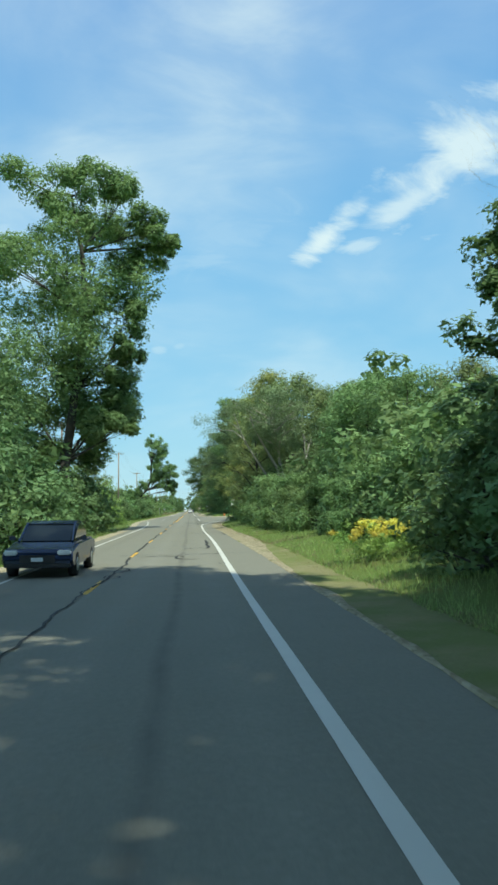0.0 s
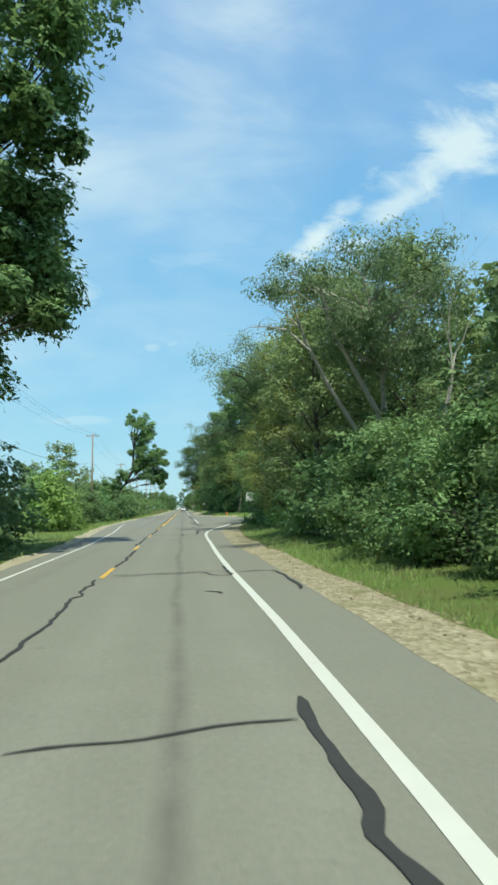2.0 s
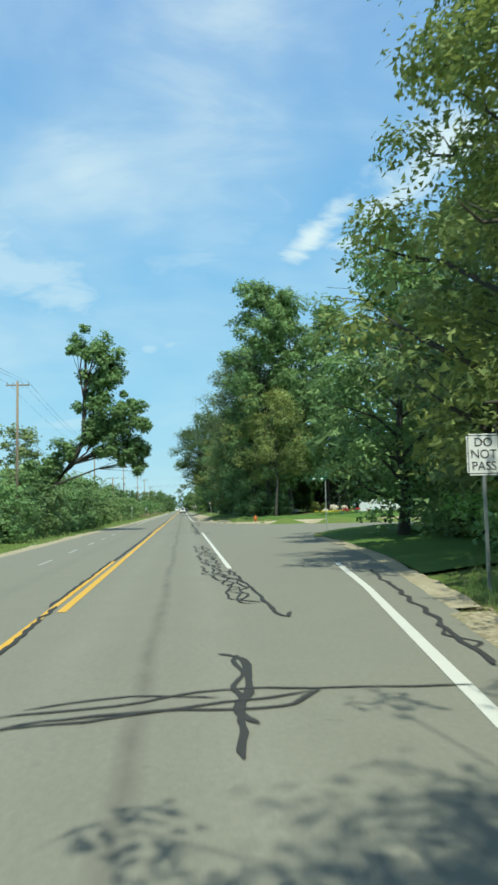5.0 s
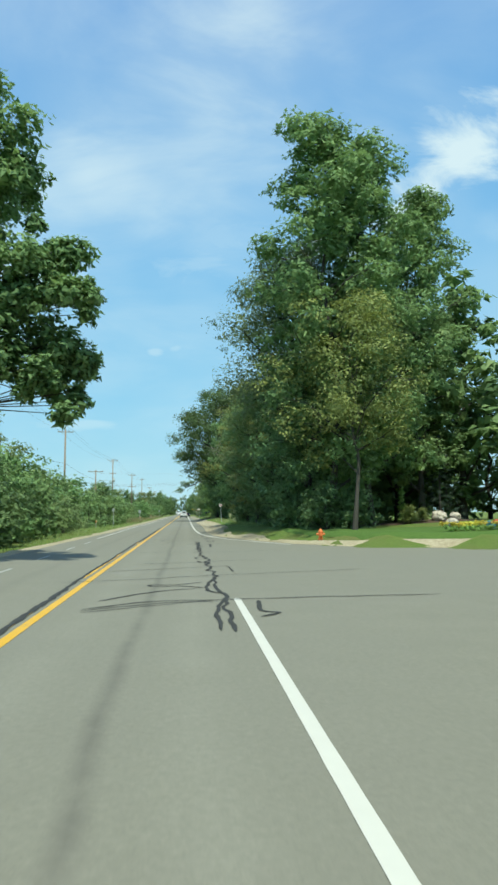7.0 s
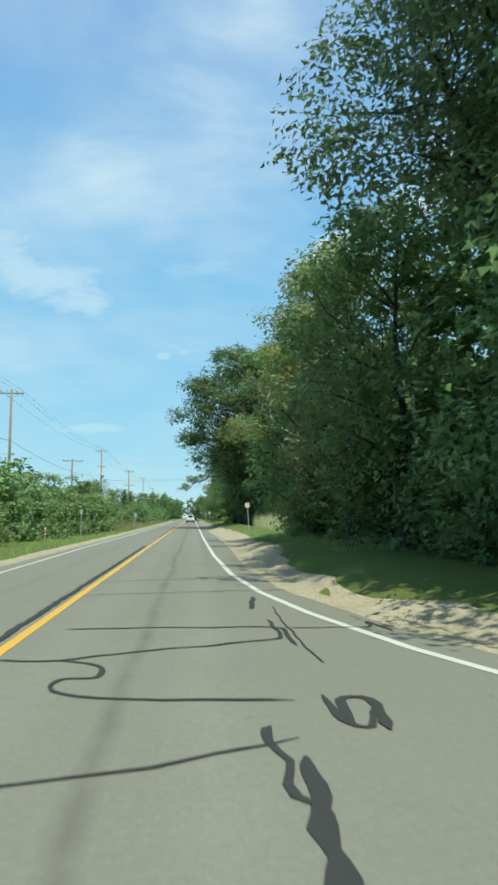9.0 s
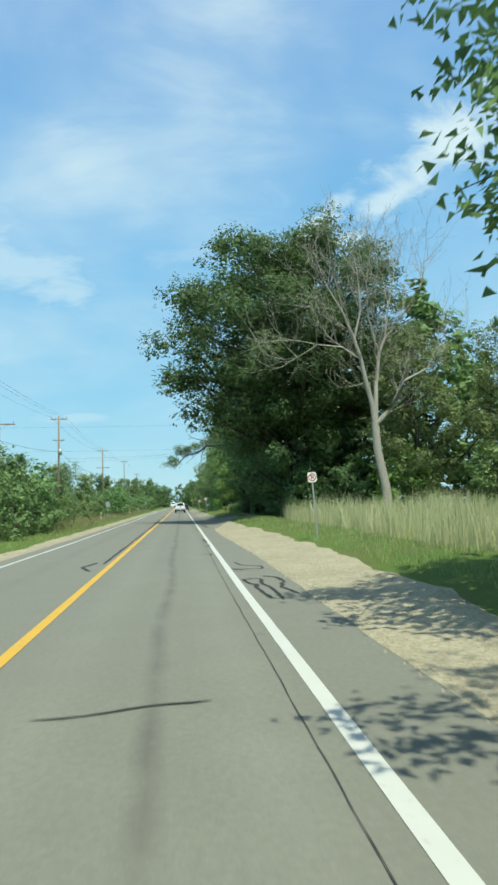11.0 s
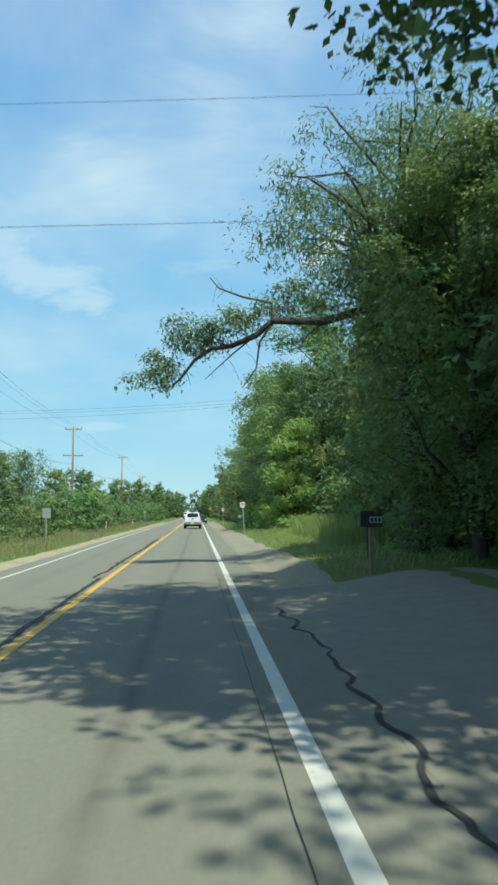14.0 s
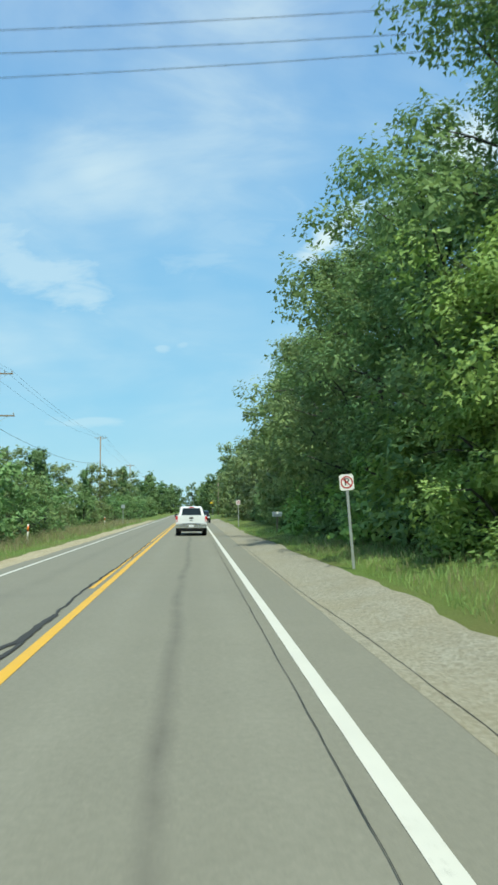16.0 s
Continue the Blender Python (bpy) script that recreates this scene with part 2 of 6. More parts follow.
M = dict(
    asphalt=asphalt(), white=paint("white_road_paint", (0.68, 0.66, 0.59), 0.46), yellow=paint("yellow_road_paint", (0.74, 0.42, 0.035), 0.50),
    faded=paint("faded_road_paint", (0.62, 0.62, 0.58), 0.72), tar=plain("crack_sealant", (0.038, 0.037, 0.034), 0.8, vary=0.35, scale=14, bump=0.2),
    old_tarmac=plain("old_tarmac", (0.225, 0.208, 0.168), 0.9, vary=0.3, scale=3.0, bump=0.3), gravel=gravel(), gravel_grey=gravel("grey_gravel", (0.255, 0.238, 0.185), (0.345, 0.322, 0.255)), litter=litter(), turf=turf(), dry_turf=dry_turf(), lawn=lawn(),
    leaf=leaves("green_leaves", (0.074, 0.149, 0.047), (0.179, 0.300, 0.090), (0.268, 0.383, 0.123)),
    leaf_dark=leaves("dark_green_leaves", (0.056, 0.116, 0.043), (0.137, 0.243, 0.079), (0.215, 0.316, 0.104)),
    leaf_oak=leaves("glossy_oak_leaves", (0.036, 0.076, 0.027), (0.100, 0.180, 0.056), (0.170, 0.258, 0.077), 0.5),
    leaf_olive=leaves("olive_leaves", (0.108, 0.160, 0.056), (0.215, 0.286, 0.110), (0.299, 0.353, 0.119)),
    leaf_grey=leaves("grey_green_leaves", (0.092, 0.145, 0.060), (0.192, 0.266, 0.125), (0.234, 0.314, 0.125)),
    leaf_yellow=leaves("yellowing_leaves", (0.125, 0.165, 0.040), (0.265, 0.310, 0.075), (0.370, 0.400, 0.100)),
    leaf_bright=leaves("bright_green_leaves", (0.117, 0.224, 0.041), (0.255, 0.428, 0.075), (0.360, 0.517, 0.112)),
    leaf_blue=leaves("blue_green_needles", (0.030, 0.055, 0.038), (0.065, 0.100, 0.072), (0.080, 0.120, 0.075)),
    grass=leaves("grass_blades", (0.105, 0.190, 0.036), (0.235, 0.345, 0.080), (0.360, 0.410, 0.115), 0.6),
    hay=leaves("dry_grass_blades", (0.150, 0.130, 0.055), (0.290, 0.250, 0.120), (0.330, 0.300, 0.150), 0.7),
    reed=leaves("reed_blades", (0.260, 0.260, 0.120), (0.580, 0.530, 0.320), (0.400, 0.400, 0.180), 0.7),
    gold=leaves("goldenrod_flowers", (0.52, 0.44, 0.020), (0.74, 0.64, 0.050), (0.64, 0.56, 0.04), 0.7),
    dry_leaf=leaves("dry_fallen_leaves", (0.130, 0.090, 0.050), (0.370, 0.290, 0.170), (0.300, 0.260, 0.150), 0.8), stones=plain("pale_stones", (0.46, 0.405, 0.30), 0.9, vary=0.5, scale=9.0),
    bark=bark("grey_brown_bark", (0.040, 0.036, 0.031), (0.125, 0.115, 0.100)), dead=bark("bleached_dead_wood", (0.26, 0.23, 0.19), (0.50, 0.46, 0.40)),
    pole=weathered_wood(), wire=plain("cable_black", (0.03, 0.03, 0.032), 0.6), steel=plain("galvanised_steel", (0.46, 0.48, 0.47), 0.5, 0.55, 0.15, 20),
    signwhite=plain("white_sign_sheeting", (0.80, 0.80, 0.78), 0.45, vary=0.05), black=plain("black_print", (0.012, 0.012, 0.012), 0.5), red=plain("red_print", (0.52, 0.03, 0.03), 0.5),
    signback=plain("bare_aluminium", (0.50, 0.52, 0.52), 0.45, 0.7, 0.1), signgreen=plain("green_sign_sheeting", (0.01, 0.17, 0.11), 0.45), signyellow=plain("yellow_sign_sheeting", (0.80, 0.50, 0.01), 0.45),
    hydrant=plain("orange_hydrant_paint", (0.72, 0.20, 0.055), 0.5, vary=0.2, scale=12), rock=plain("pale_boulder", (0.50, 0.44, 0.37), 0.9, vary=0.3, scale=5, bump=0.6),
    mulch=plain("brown_mulch", (0.085, 0.055, 0.035), 0.95, vary=0.4, scale=22, bump=0.8), post_white=plain("white_plastic_post", (0.78, 0.74, 0.68), 0.5), post_orange=plain("orange_band", (0.80, 0.20, 0.03), 0.5),
    car_white=plain("white_car_paint", (0.78, 0.79, 0.80), 0.22, vary=0.03), car_blue=plain("dark_blue_car_paint", (0.018, 0.034, 0.085), 0.18, vary=0.05), car_black=plain("black_car_paint", (0.012, 0.012, 0.014), 0.2),
    glass=plain("dark_window_glass", (0.012, 0.016, 0.018), 0.06, vary=0.02), rubber=plain("tyre_rubber", (0.022, 0.022, 0.023), 0.85), chrome=plain("chrome", (0.72, 0.73, 0.74), 0.15, 1.0, 0.05),
    trim=plain("black_plastic_trim", (0.025, 0.025, 0.026), 0.6), tail=plain("red_lamp_lens", (0.50, 0.012, 0.015), 0.15), lamp=plain("clear_lamp_lens", (0.75, 0.78, 0.80), 0.08), plate=plain("plate_white", (0.70, 0.72, 0.74), 0.5),
    bed_red=plain("red_flowers", (0.55, 0.05, 0.05), 0.8, vary=0.4, scale=30), bed_blue=plain("pale_blue_plastic", (0.10, 0.32, 0.50), 0.5),
    insulator=plain("grey_porcelain", (0.30, 0.31, 0.32), 0.3),
)

# ---------------------------------------------------------------- building helpers


def mesh_from(name, verts, faces, mat, smooth=False):
    """One mesh from arrays of points and of equal-sided faces; three more columns are shading normals."""
    v, f = np.asarray(verts, np.float32), np.asarray(faces, np.int32)
    v, lean = v[:, :3], v[:, 3:]
    me = bpy.data.meshes.new(name)
    me.vertices.add(len(v))
    me.vertices.foreach_set("co", np.ascontiguousarray(v).ravel())
    me.loops.add(f.size)
    me.loops.foreach_set("vertex_index", f.ravel())
    me.polygons.add(len(f))
    me.polygons.foreach_set("loop_start", np.arange(len(f), dtype=np.int32) * f.shape[1])
    me.polygons.foreach_set("use_smooth", np.full(len(f), bool(smooth or lean.size)))
    me.update(calc_edges=True)
    me.validate()
    if lean.size and len(me.vertices) == len(v):
        me.normals_split_custom_set_from_vertices(lean.tolist())
    for one in mat if isinstance(mat, (list, tuple)) else [mat]:
        me.materials.append(one)
    return me


def root(name, m, label, category, group="", kind=""):
    ob = new(name)
    ob.matrix_basis = m
    return tagged(ob, label, category, group, kind)


def part(name, data, mat, parent, label="", smooth=False):
    """Link a bmesh or a mesh as one object under a thing or a part."""
    if isinstance(data, bmesh.types.BMesh):
        me = bpy.data.meshes.new(name)
        data.to_mesh(me)
        data.free()
        me.materials.append(mat)
        if smooth:
            for p in me.polygons:
                p.use_smooth = True
        data = me
    ob = new(name, data)
    ob.parent = parent
    return tagged(ob, label)


def structure(name, me, label, category):
    return tagged(new(name, me), label, category, kind="structure")


def block(x0, x1, y0, y1, z0, z1, bevel=0.0, seg=2):
    bm = bmesh.new()
    bmesh.ops.create_cube(bm, size=1, matrix=Matrix.Translation(((x0 + x1) / 2, (y0 + y1) / 2, (z0 + z1) / 2)) @ Matrix.Diagonal((x1 - x0, y1 - y0, z1 - z0, 1)))
    if bevel:
        bmesh.ops.bevel(bm, geom=bm.edges[:], offset=bevel, segments=seg, affect="EDGES")
    return bm


def rod(p, q, r0, r1=None, n=10):
    """A tapered round bar from p to q."""
    p, q = Vector(p), Vector(q)
    bm = bmesh.new()
    m = Matrix.Translation((p + q) / 2) @ (q - p).to_track_quat("Z", "Y").to_matrix().to_4x4()
    bmesh.ops.create_cone(bm, cap_ends=True, segments=n, radius1=r0, radius2=r0 if r1 is None else r1, depth=(q - p).length, matrix=m)
    return bm


def merge(*parts):
    bm = bmesh.new()
    for b in parts:
        me = bpy.data.meshes.new("t")
        b.to_mesh(me)
        b.free()
        bm.from_mesh(me)
        bpy.data.meshes.remove(me)
    return bm


def prism(outline, x0, x1, bevel=0.0):
    """A side outline of (y, z) points drawn out from x0 to x1."""
    bm = bmesh.new()
    a = [bm.verts.new((x0, y, z)) for y, z in outline]
    b = [bm.verts.new((x1, y, z)) for y, z in outline]
    bm.faces.new(a)
    bm.faces.new(list(reversed(b)))
    for i in range(len(a)):
        j = (i + 1) % len(a)
        bm.faces.new((a[j], a[i], b[i], b[j]))
    bmesh.ops.recalc_face_normals(bm, faces=bm.faces[:])
    if bevel:
        bmesh.ops.bevel(bm, geom=bm.edges[:], offset=bevel, segments=2, affect="EDGES")
    return bm


def tubes(paths, sides=6):
    """Arrays of tapered tubes along paths of points with radii."""
    V, F, base = [], [], 0
    full = sides
    for pts, rad in paths:
        pts = np.asarray(pts, float)
        sides = full if max(rad) > 0.07 else 3
        ang = np.linspace(0, 2 * np.pi, sides, endpoint=False)
        for i, p in enumerate(pts):
            d = pts[min(i + 1, len(pts) - 1)] - pts[max(i - 1, 0)]
            d /= np.linalg.norm(d) + 1e-9
            a = np.cross(d, (1, 0.13, 0.05) if abs(d[2]) > 0.8 else (0, 0, 1))
            a /= np.linalg.norm(a) + 1e-9
            b = np.cross(d, a)
            V.append(p + rad[i] * (np.outer(np.cos(ang), a) + np.outer(np.sin(ang), b)))
        for i in range(len(pts) - 1):
            for k in range(sides):
                j = (k + 1) % sides
                F.append((base + i * sides + k, base + i * sides + j, base + (i + 1) * sides + j, base + (i + 1) * sides + k))
        base += len(pts) * sides
    return np.concatenate(V), np.array(F)


def lerp_list(y, stops):
    return float(np.interp(y, [s[0] for s in stops], [s[1] for s in stops]))


# ---------------------------------------------------------------- ground and road
ROAD_LEFT = [(-80, -3.0), (75, -3.05), (95, -4.2), (112, -4.9), (150, -4.7), (180, -4.2), (200, -3.8), (260, -3.4), (310, -3.5), (900, -3.7)]
ROAD_RIGHT = [(-80, 5.15), (45, 5.1), (58, 4.95), (70, 4.7), (75, 4.6), (92, 4.9), (100, 5.7), (110, 7.1), (116, 8.0), (122, 8.8), (130, 9.4), (138, 9.7), (143, 10.6), (148, 12.5), (151, 16), (153, 26), (154.5, 70),
              (166, 70), (168.5, 26), (170, 15), (172, 10.6), (175, 8.7), (179, 7.3), (184, 5.9), (190, 4.9), (198, 4.6), (215, 4.8), (236, 4.8), (250, 4.5), (330, 4.4), (900, 4.4)]


def verge(x, y):
    """Height of the ground beside the road."""
    left, right = lerp_list(y, ROAD_LEFT), lerp_list(y, ROAD_RIGHT)
    if left <= x <= right:
        return -0.05
    if x < left:
        d = left - x
        h = -0.05 - 0.28 * min(1, d / 3.5) - (0.5 * min(1, max(0, d - 7) / 8))
    else:
        d = x - right
        rise = lerp_list(y, [(-80, 0.5), (90, 0.45), (112, 0.25), (140, 0.2), (165, 0.55), (172, 0.75), (195, 0.65), (225, 0.55), (240, 0.55), (280, 0.5), (330, 0.45), (400, 0.4)])
        h = -0.05 + rise * min(1, max(0, d - 0.4) / lerp_list(y, [(150, 3.2), (168, 1.5), (190, 1.7), (215, 3.2)])) + 0.4 * min(1, max(0, d - 6) / 12)
        if 228 < y < 285:
            h -= 0.35 * min(1, max(0, d - 4) / 3)
    near = min(1, max(0, min(abs(x - left), abs(x - right)) - 0.4))
    return h + near * 0.10 * noise.noise((x * 0.35, y * 0.35, 3.0)) + near * 0.25 * noise.noise((x * 0.06, y * 0.06, 7.0))


def build_ground():
    xs = np.concatenate([np.linspace(-2500, -120, 12), np.linspace(-100, -22, 20), np.arange(-20, 30, 0.7), np.linspace(30, 100, 26), np.linspace(130, 2500, 12)])
    ys = np.concatenate([np.linspace(-800, -80, 10), np.arange(-60, 420, 2.0), np.linspace(425, 700, 56), np.linspace(760, 4200, 14)])
    V = np.array([(x, y, verge(x, y)) for y in ys for x in xs])
    nx = len(xs)
    i, j = np.meshgrid(np.arange(nx - 1), np.arange(len(ys) - 1))
    a = (j * nx + i).ravel()
    F = np.stack([a, a + 1, a + nx + 1, a + nx], 1)
    structure("ground", mesh_from("ground", V, F, M["turf"], True), "rough green and straw-coloured roadside grass ground", "ground")


def strip(name, ys, left, right, z, mat, thick=0.0):
    """A ribbon between two edges given as functions of y, with a skirt of that thickness."""
    L, R = [left(y) for y in ys], [right(y) for y in ys]
    rows = []
    for y, a, b in zip(ys, L, R):
        row = [(a, y, z), (b, y, z)]
        if thick:
            row = [(a - 0.05, y, z - thick)] + row + [(b + 0.05, y, z - thick)]
        rows += row
    k = 4 if thick else 2
    F = [(r * k + c, r * k + c + 1, (r + 1) * k + c + 1, (r + 1) * k + c) for r in range(len(ys) - 1) for c in range(k - 1)]
    return mesh_from(name, rows, F, mat)


def ragged(stops, amount, freq, seed):
    return lambda y: lerp_list(y, stops) + amount * noise.noise((y * freq, seed, 0.3)) + amount * 0.5 * noise.noise((y * freq * 4, seed, 5.3))


def build_road():
    ys = np.concatenate([np.arange(-80, 135, 1.0), np.arange(135, 180, 0.25), np.arange(180, 420, 1.0), np.linspace(420, 900, 60)])
    structure("road", strip("road", ys, ragged(ROAD_LEFT, 0.08, 0.4, 1), ragged(ROAD_RIGHT, 0.05, 0.4, 2), 0.0, M["asphalt"], 0.12), "bleached grey two-lane asphalt road with a side-road mouth", "road")


def flat_patch(name, edge_in, edge_out, y0, y1, lift, mat, label, category, step=0.7, cols=7):
    """A thin layer of loose material that follows the verge."""
    ys, V = np.arange(y0, y1, step), []
    for y in ys:
        a, b = edge_in(y), edge_out(y)
        for c in range(cols):
            x = a + (b - a) * c / (cols - 1)
            dip = 0.16 if cols >= 30 and c == 0 else 0.04 if cols >= 30 and c == 1 else 0
            soft = (lift if c < cols - 1 else -0.09) if cols < 30 else -0.09 + (lift + 0.09) * min(1, (cols - 1 - c) / 14)
            V.append((x, y, 0.003 if c == 0 and edge_in(y) < lerp_list(y, ROAD_RIGHT) else verge(x, y) + soft - dip + 0.03 + 0.02 * noise.noise((x * 3, y * 3, 1))))
    F = [(r * cols + c, r * cols + c + 1, (r + 1) * cols + c + 1, (r + 1) * cols + c) for r in range(len(ys) - 1) for c in range(cols - 1)]
    structure(name, mesh_from(name, V, F, mat, True), label, category)


def ribbon(points, width, wobble=0.0, z=0.004, seed=0.0, step=0.18, taper=True):
    """A flat painted or poured line along points (x, y), with an uneven width; returns arrays."""
    P = [np.array(p, float) for p in points]
    if wobble and len(P) > 2:
        ends = [P[0]] + P + [P[-1]]
        P = [0.5 * (2 * b + (c - a) * u + (2 * a - 5 * b + 4 * c - d) * u * u + (3 * b - a - 3 * c + d) * u ** 3) for a, b, c, d in zip(ends, ends[1:], ends[2:], ends[3:]) for u in (0.0, 0.25, 0.5, 0.75)] + [P[-1]]
    fine = []
    for a, b in zip(P, P[1:]):
        n = max(1, int(np.linalg.norm(b - a) / step))
        fine += [a + (b - a) * k / n for k in range(n)]
    fine = np.array(fine + [P[-1]])
    for i, p in enumerate(fine):
        if wobble:
            fine[i] = p + wobble * np.array((noise.noise((p[0] * 1.7, p[1] * 1.7, seed)), noise.noise((p[0] * 1.7, p[1] * 1.7, seed + 9))))
    V = []
    for i, p in enumerate(fine):
        d = fine[min(i + 1, len(fine) - 1)] - fine[max(i - 1, 0)]
        d /= np.linalg.norm(d) + 1e-9
        w = width / 2 * (1 + (0.55 * noise.noise((p[0] * 4, p[1] * 4, seed + 3)) if wobble else 0.05 * noise.noise((p[0] * 6, p[1] * 6, seed))))
        if taper and wobble and i in (0, len(fine) - 1):
            w *= 0.3
        s = np.array((-d[1], d[0])) * w
        lift = z + (min(0.004, 0.00012 * i) if wobble else 0.0)
        V += [(*(p + s), lift), (*(p - s), lift)]
    n = len(fine)
    return np.array(V), np.array([(2 * i, 2 * i + 1, 2 * i + 3, 2 * i + 2) for i in range(n - 1)])


def line(name, points, width, mat, label, z=0.006, step=0.5):
    V, F = ribbon(points, width, 0, z, step=step)
    structure(name, mesh_from(name, V, F, mat), label, "road marking")


def build_markings():
    W = M["white"]
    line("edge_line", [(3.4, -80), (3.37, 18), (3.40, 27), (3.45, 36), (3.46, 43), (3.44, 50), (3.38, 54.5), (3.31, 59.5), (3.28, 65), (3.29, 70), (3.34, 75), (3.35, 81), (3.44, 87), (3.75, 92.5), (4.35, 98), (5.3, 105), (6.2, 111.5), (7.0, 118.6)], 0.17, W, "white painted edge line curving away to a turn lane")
    line("edge_line", [(3.63, 117.5), (3.63, 149.6)], 0.14, W, "white painted lane line at the turn lane")
    line("edge_line", [(8.2, 174.2), (6.9, 177.6), (5.45, 182.0), (4.65, 185.6), (4.1, 189.3), (3.72, 194.5), (3.5, 205), (3.4, 225), (3.4, 320), (3.4, 900)], 0.16, W, "white painted edge line leaving the side road")
    line("edge_line", [(-2.5, -80), (-2.35, 40), (-2.35, 74), (-2.75, 90), (-3.3, 101), (-3.85, 110), (-4.0, 116.5)], 0.11, W, "white painted far edge line flaring at the bypass")
    line("edge_line", [(-3.1, 184), (-3.2, 215), (-2.85, 245), (-2.75, 290), (-2.95, 320), (-3.1, 900)], 0.11, W, "white painted far edge line")
    for k in range(9):
        y = 121 + k * 6.9
        line("worn_dash", [(-2.45 - 0.008 * (y - 120), y), (-2.47 - 0.008 * (y - 120), y + 2.6)], 0.10, M["faded"], "faded white dash of the bypass lane line")
    for y in (-6.0, 6.4, 18.7, 31.0, 43.2, 57.5, 69.8, 83.4, 97.8):
        line("yellow_dash", [(0.0, y), (0.02, y + 3.05)], 0.12, M["yellow"], "yellow painted centre dash")
    line("yellow_line", [(0.155, 109.2), (0.155, 320), (0.155, 900)], 0.16, M["yellow"], "solid yellow centre line")
    for a, b in ((104.0, 122.0), (139.0, 149.0), (154.5, 166.0), (176.0, 181.0), (241.0, 247.0), (256.0, 268.0), (322.0, 900.0)):
        line("yellow_line", [(-0.085, a), (-0.09, b)], 0.10, M["yellow"], "worn length of the second yellow centre line")


TAR_COUNT = [0]


def tar(points, width=0.09, wobble=0.10):
    TAR_COUNT[0] += 1
    V, F = ribbon(points, width * 0.85, wobble, 0.0095 + 0.0003 * (TAR_COUNT[0] % 9), TAR_COUNT[0] * 1.37)
    structure("crack_seal", mesh_from("crack_seal", V, F, M["tar"]), "black tar sealant snaking along a road crack", "road crack")


def build_tar():
    # along the centre joint
    for a, b, x, w in ((-40, 20, -0.05, 0.07), (20, 31, 0.04, 0.10), (34, 43, -0.06, 0.10), (46, 57, -0.08, 0.09), (61, 69.5, 0.06, 0.10), (73, 83, -0.14, 0.09), (86, 97.5, 0.02, 0.09), (101, 110, -0.06, 0.10)):
        tar([(x, a), (x + 0.05, (a + b) / 2), (x, b)], w * 0.85, 0.13)
    tar([(-0.12, 345), (-0.1, 330), (-0.2, 322), (-0.14, 318)], 0.06, 0.06)
    for a, b, x, w in ((110, 122, -0.19, 0.09), (122, 152, -0.09, 0.14), (152, 178, -0.15, 0.11), (178, 215, -0.10, 0.15), (232, 262, -0.10, 0.08), (262, 288, -0.07, 0.11), (300, 318, -0.11, 0.09)):
        tar([(x, a), (x + 0.02, (a + b) / 2), (x - 0.01, b)], w, 0.05)
    tar([(0.37, 22.2), (0.03, 22.4), (-0.03, 23.0), (0.33, 22.8), (0.4, 22.3)], 0.07, 0.08)
    tar([(0.2, 24.0), (0.42, 24.8), (0.22, 25.6)], 0.06)
    tar([(0.87, 25.3), (2.13, 25.7)], 0.05)
    tar([(1.68, 32.0), (1.95, 30.6)], 0.06)
    tar([(-0.4, 31.5), (0.21, 32.1), (1.85, 32.0), (3.46, 32.8), (4.8, 32.8)], 0.07)
    tar([(1.7, 32.5), (2.6, 32.3), (3.4, 32.7)], 0.08)
    tar([(0.20, 31.0), (1.63, 31.2), (1.67, 30.1), (1.92, 29.5), (2.54, 29.4)], 0.12, 0.06)
    tar([(3.20, 26.95), (3.13, 27.15), (3.15, 27.4), (3.27, 27.5), (3.33, 27.3), (3.30, 27.1)], 0.04, 0.02)
    tar([(2.97, 45.6), (3.06, 41.5), (2.97, 39.5), (3.04, 37.8), (2.95, 36.7)], 0.13, 0.18)
    tar([(0.72, 44.2), (2.0, 44.6), (2.91, 44.9)], 0.06)
    tar([(1.98, 37.0), (2.37, 37.1), (2.91, 37.5)], 0.08)
    tar([(2.14, 36.5), (2.3, 36.75), (2.6, 36.6), (2.94, 36.6)], 0.07)
    for x, y in ((0.75, 35.5), (1.15, 35.6), (0.9, 37.0), (1.4, 36.6), (0.5, 37.4), (1.9, 36.2), (1.2, 39.5)):
        tar([(x, y), (x + 0.2, y + 0.06), (x + 0.36, y - 0.02)], 0.06)
    tar([(0.19, 58.1), (1.58, 58.6), (2.72, 59.1), (3.31, 58.8)], 0.07)
    tar([(0.3, 57.85), (1.6, 58.3), (2.7, 58.8)], 0.05)
    tar([(2.56, 58.9), (2.78, 58.0), (3.21, 58.0), (3.23, 59.0), (3.17, 60.9)], 0.10, 0.08)
    tar([(3.41, 58.8), (4.46, 59.2), (4.53, 57.5), (4.57, 56.0), (4.58, 55.1), (4.45, 54.5)], 0.10)
    tar([(2.44, 54.3), (2.71, 54.2), (2.78, 53.9)], 0.10, 0.04)
    tar([(-1.7, 84.0), (0.06, 85.1), (1.6, 85.5), (3.26, 86.1)], 0.06)
    tar([(-0.11, 78.5), (1.26, 78.7), (3.28, 79.2)], 0.06)
    tar([(-0.1, 78.2), (1.3, 78.35), (3.2, 78.9)], 0.05)
    tar([(4.9, 86.0), (4.68, 82.4), (4.60, 79.1), (4.55, 75.8), (4.59, 74.5), (4.66, 73.3)], 0.07)
    tar([(3.37, 81.6), (3.52, 79.7)], 0.07)
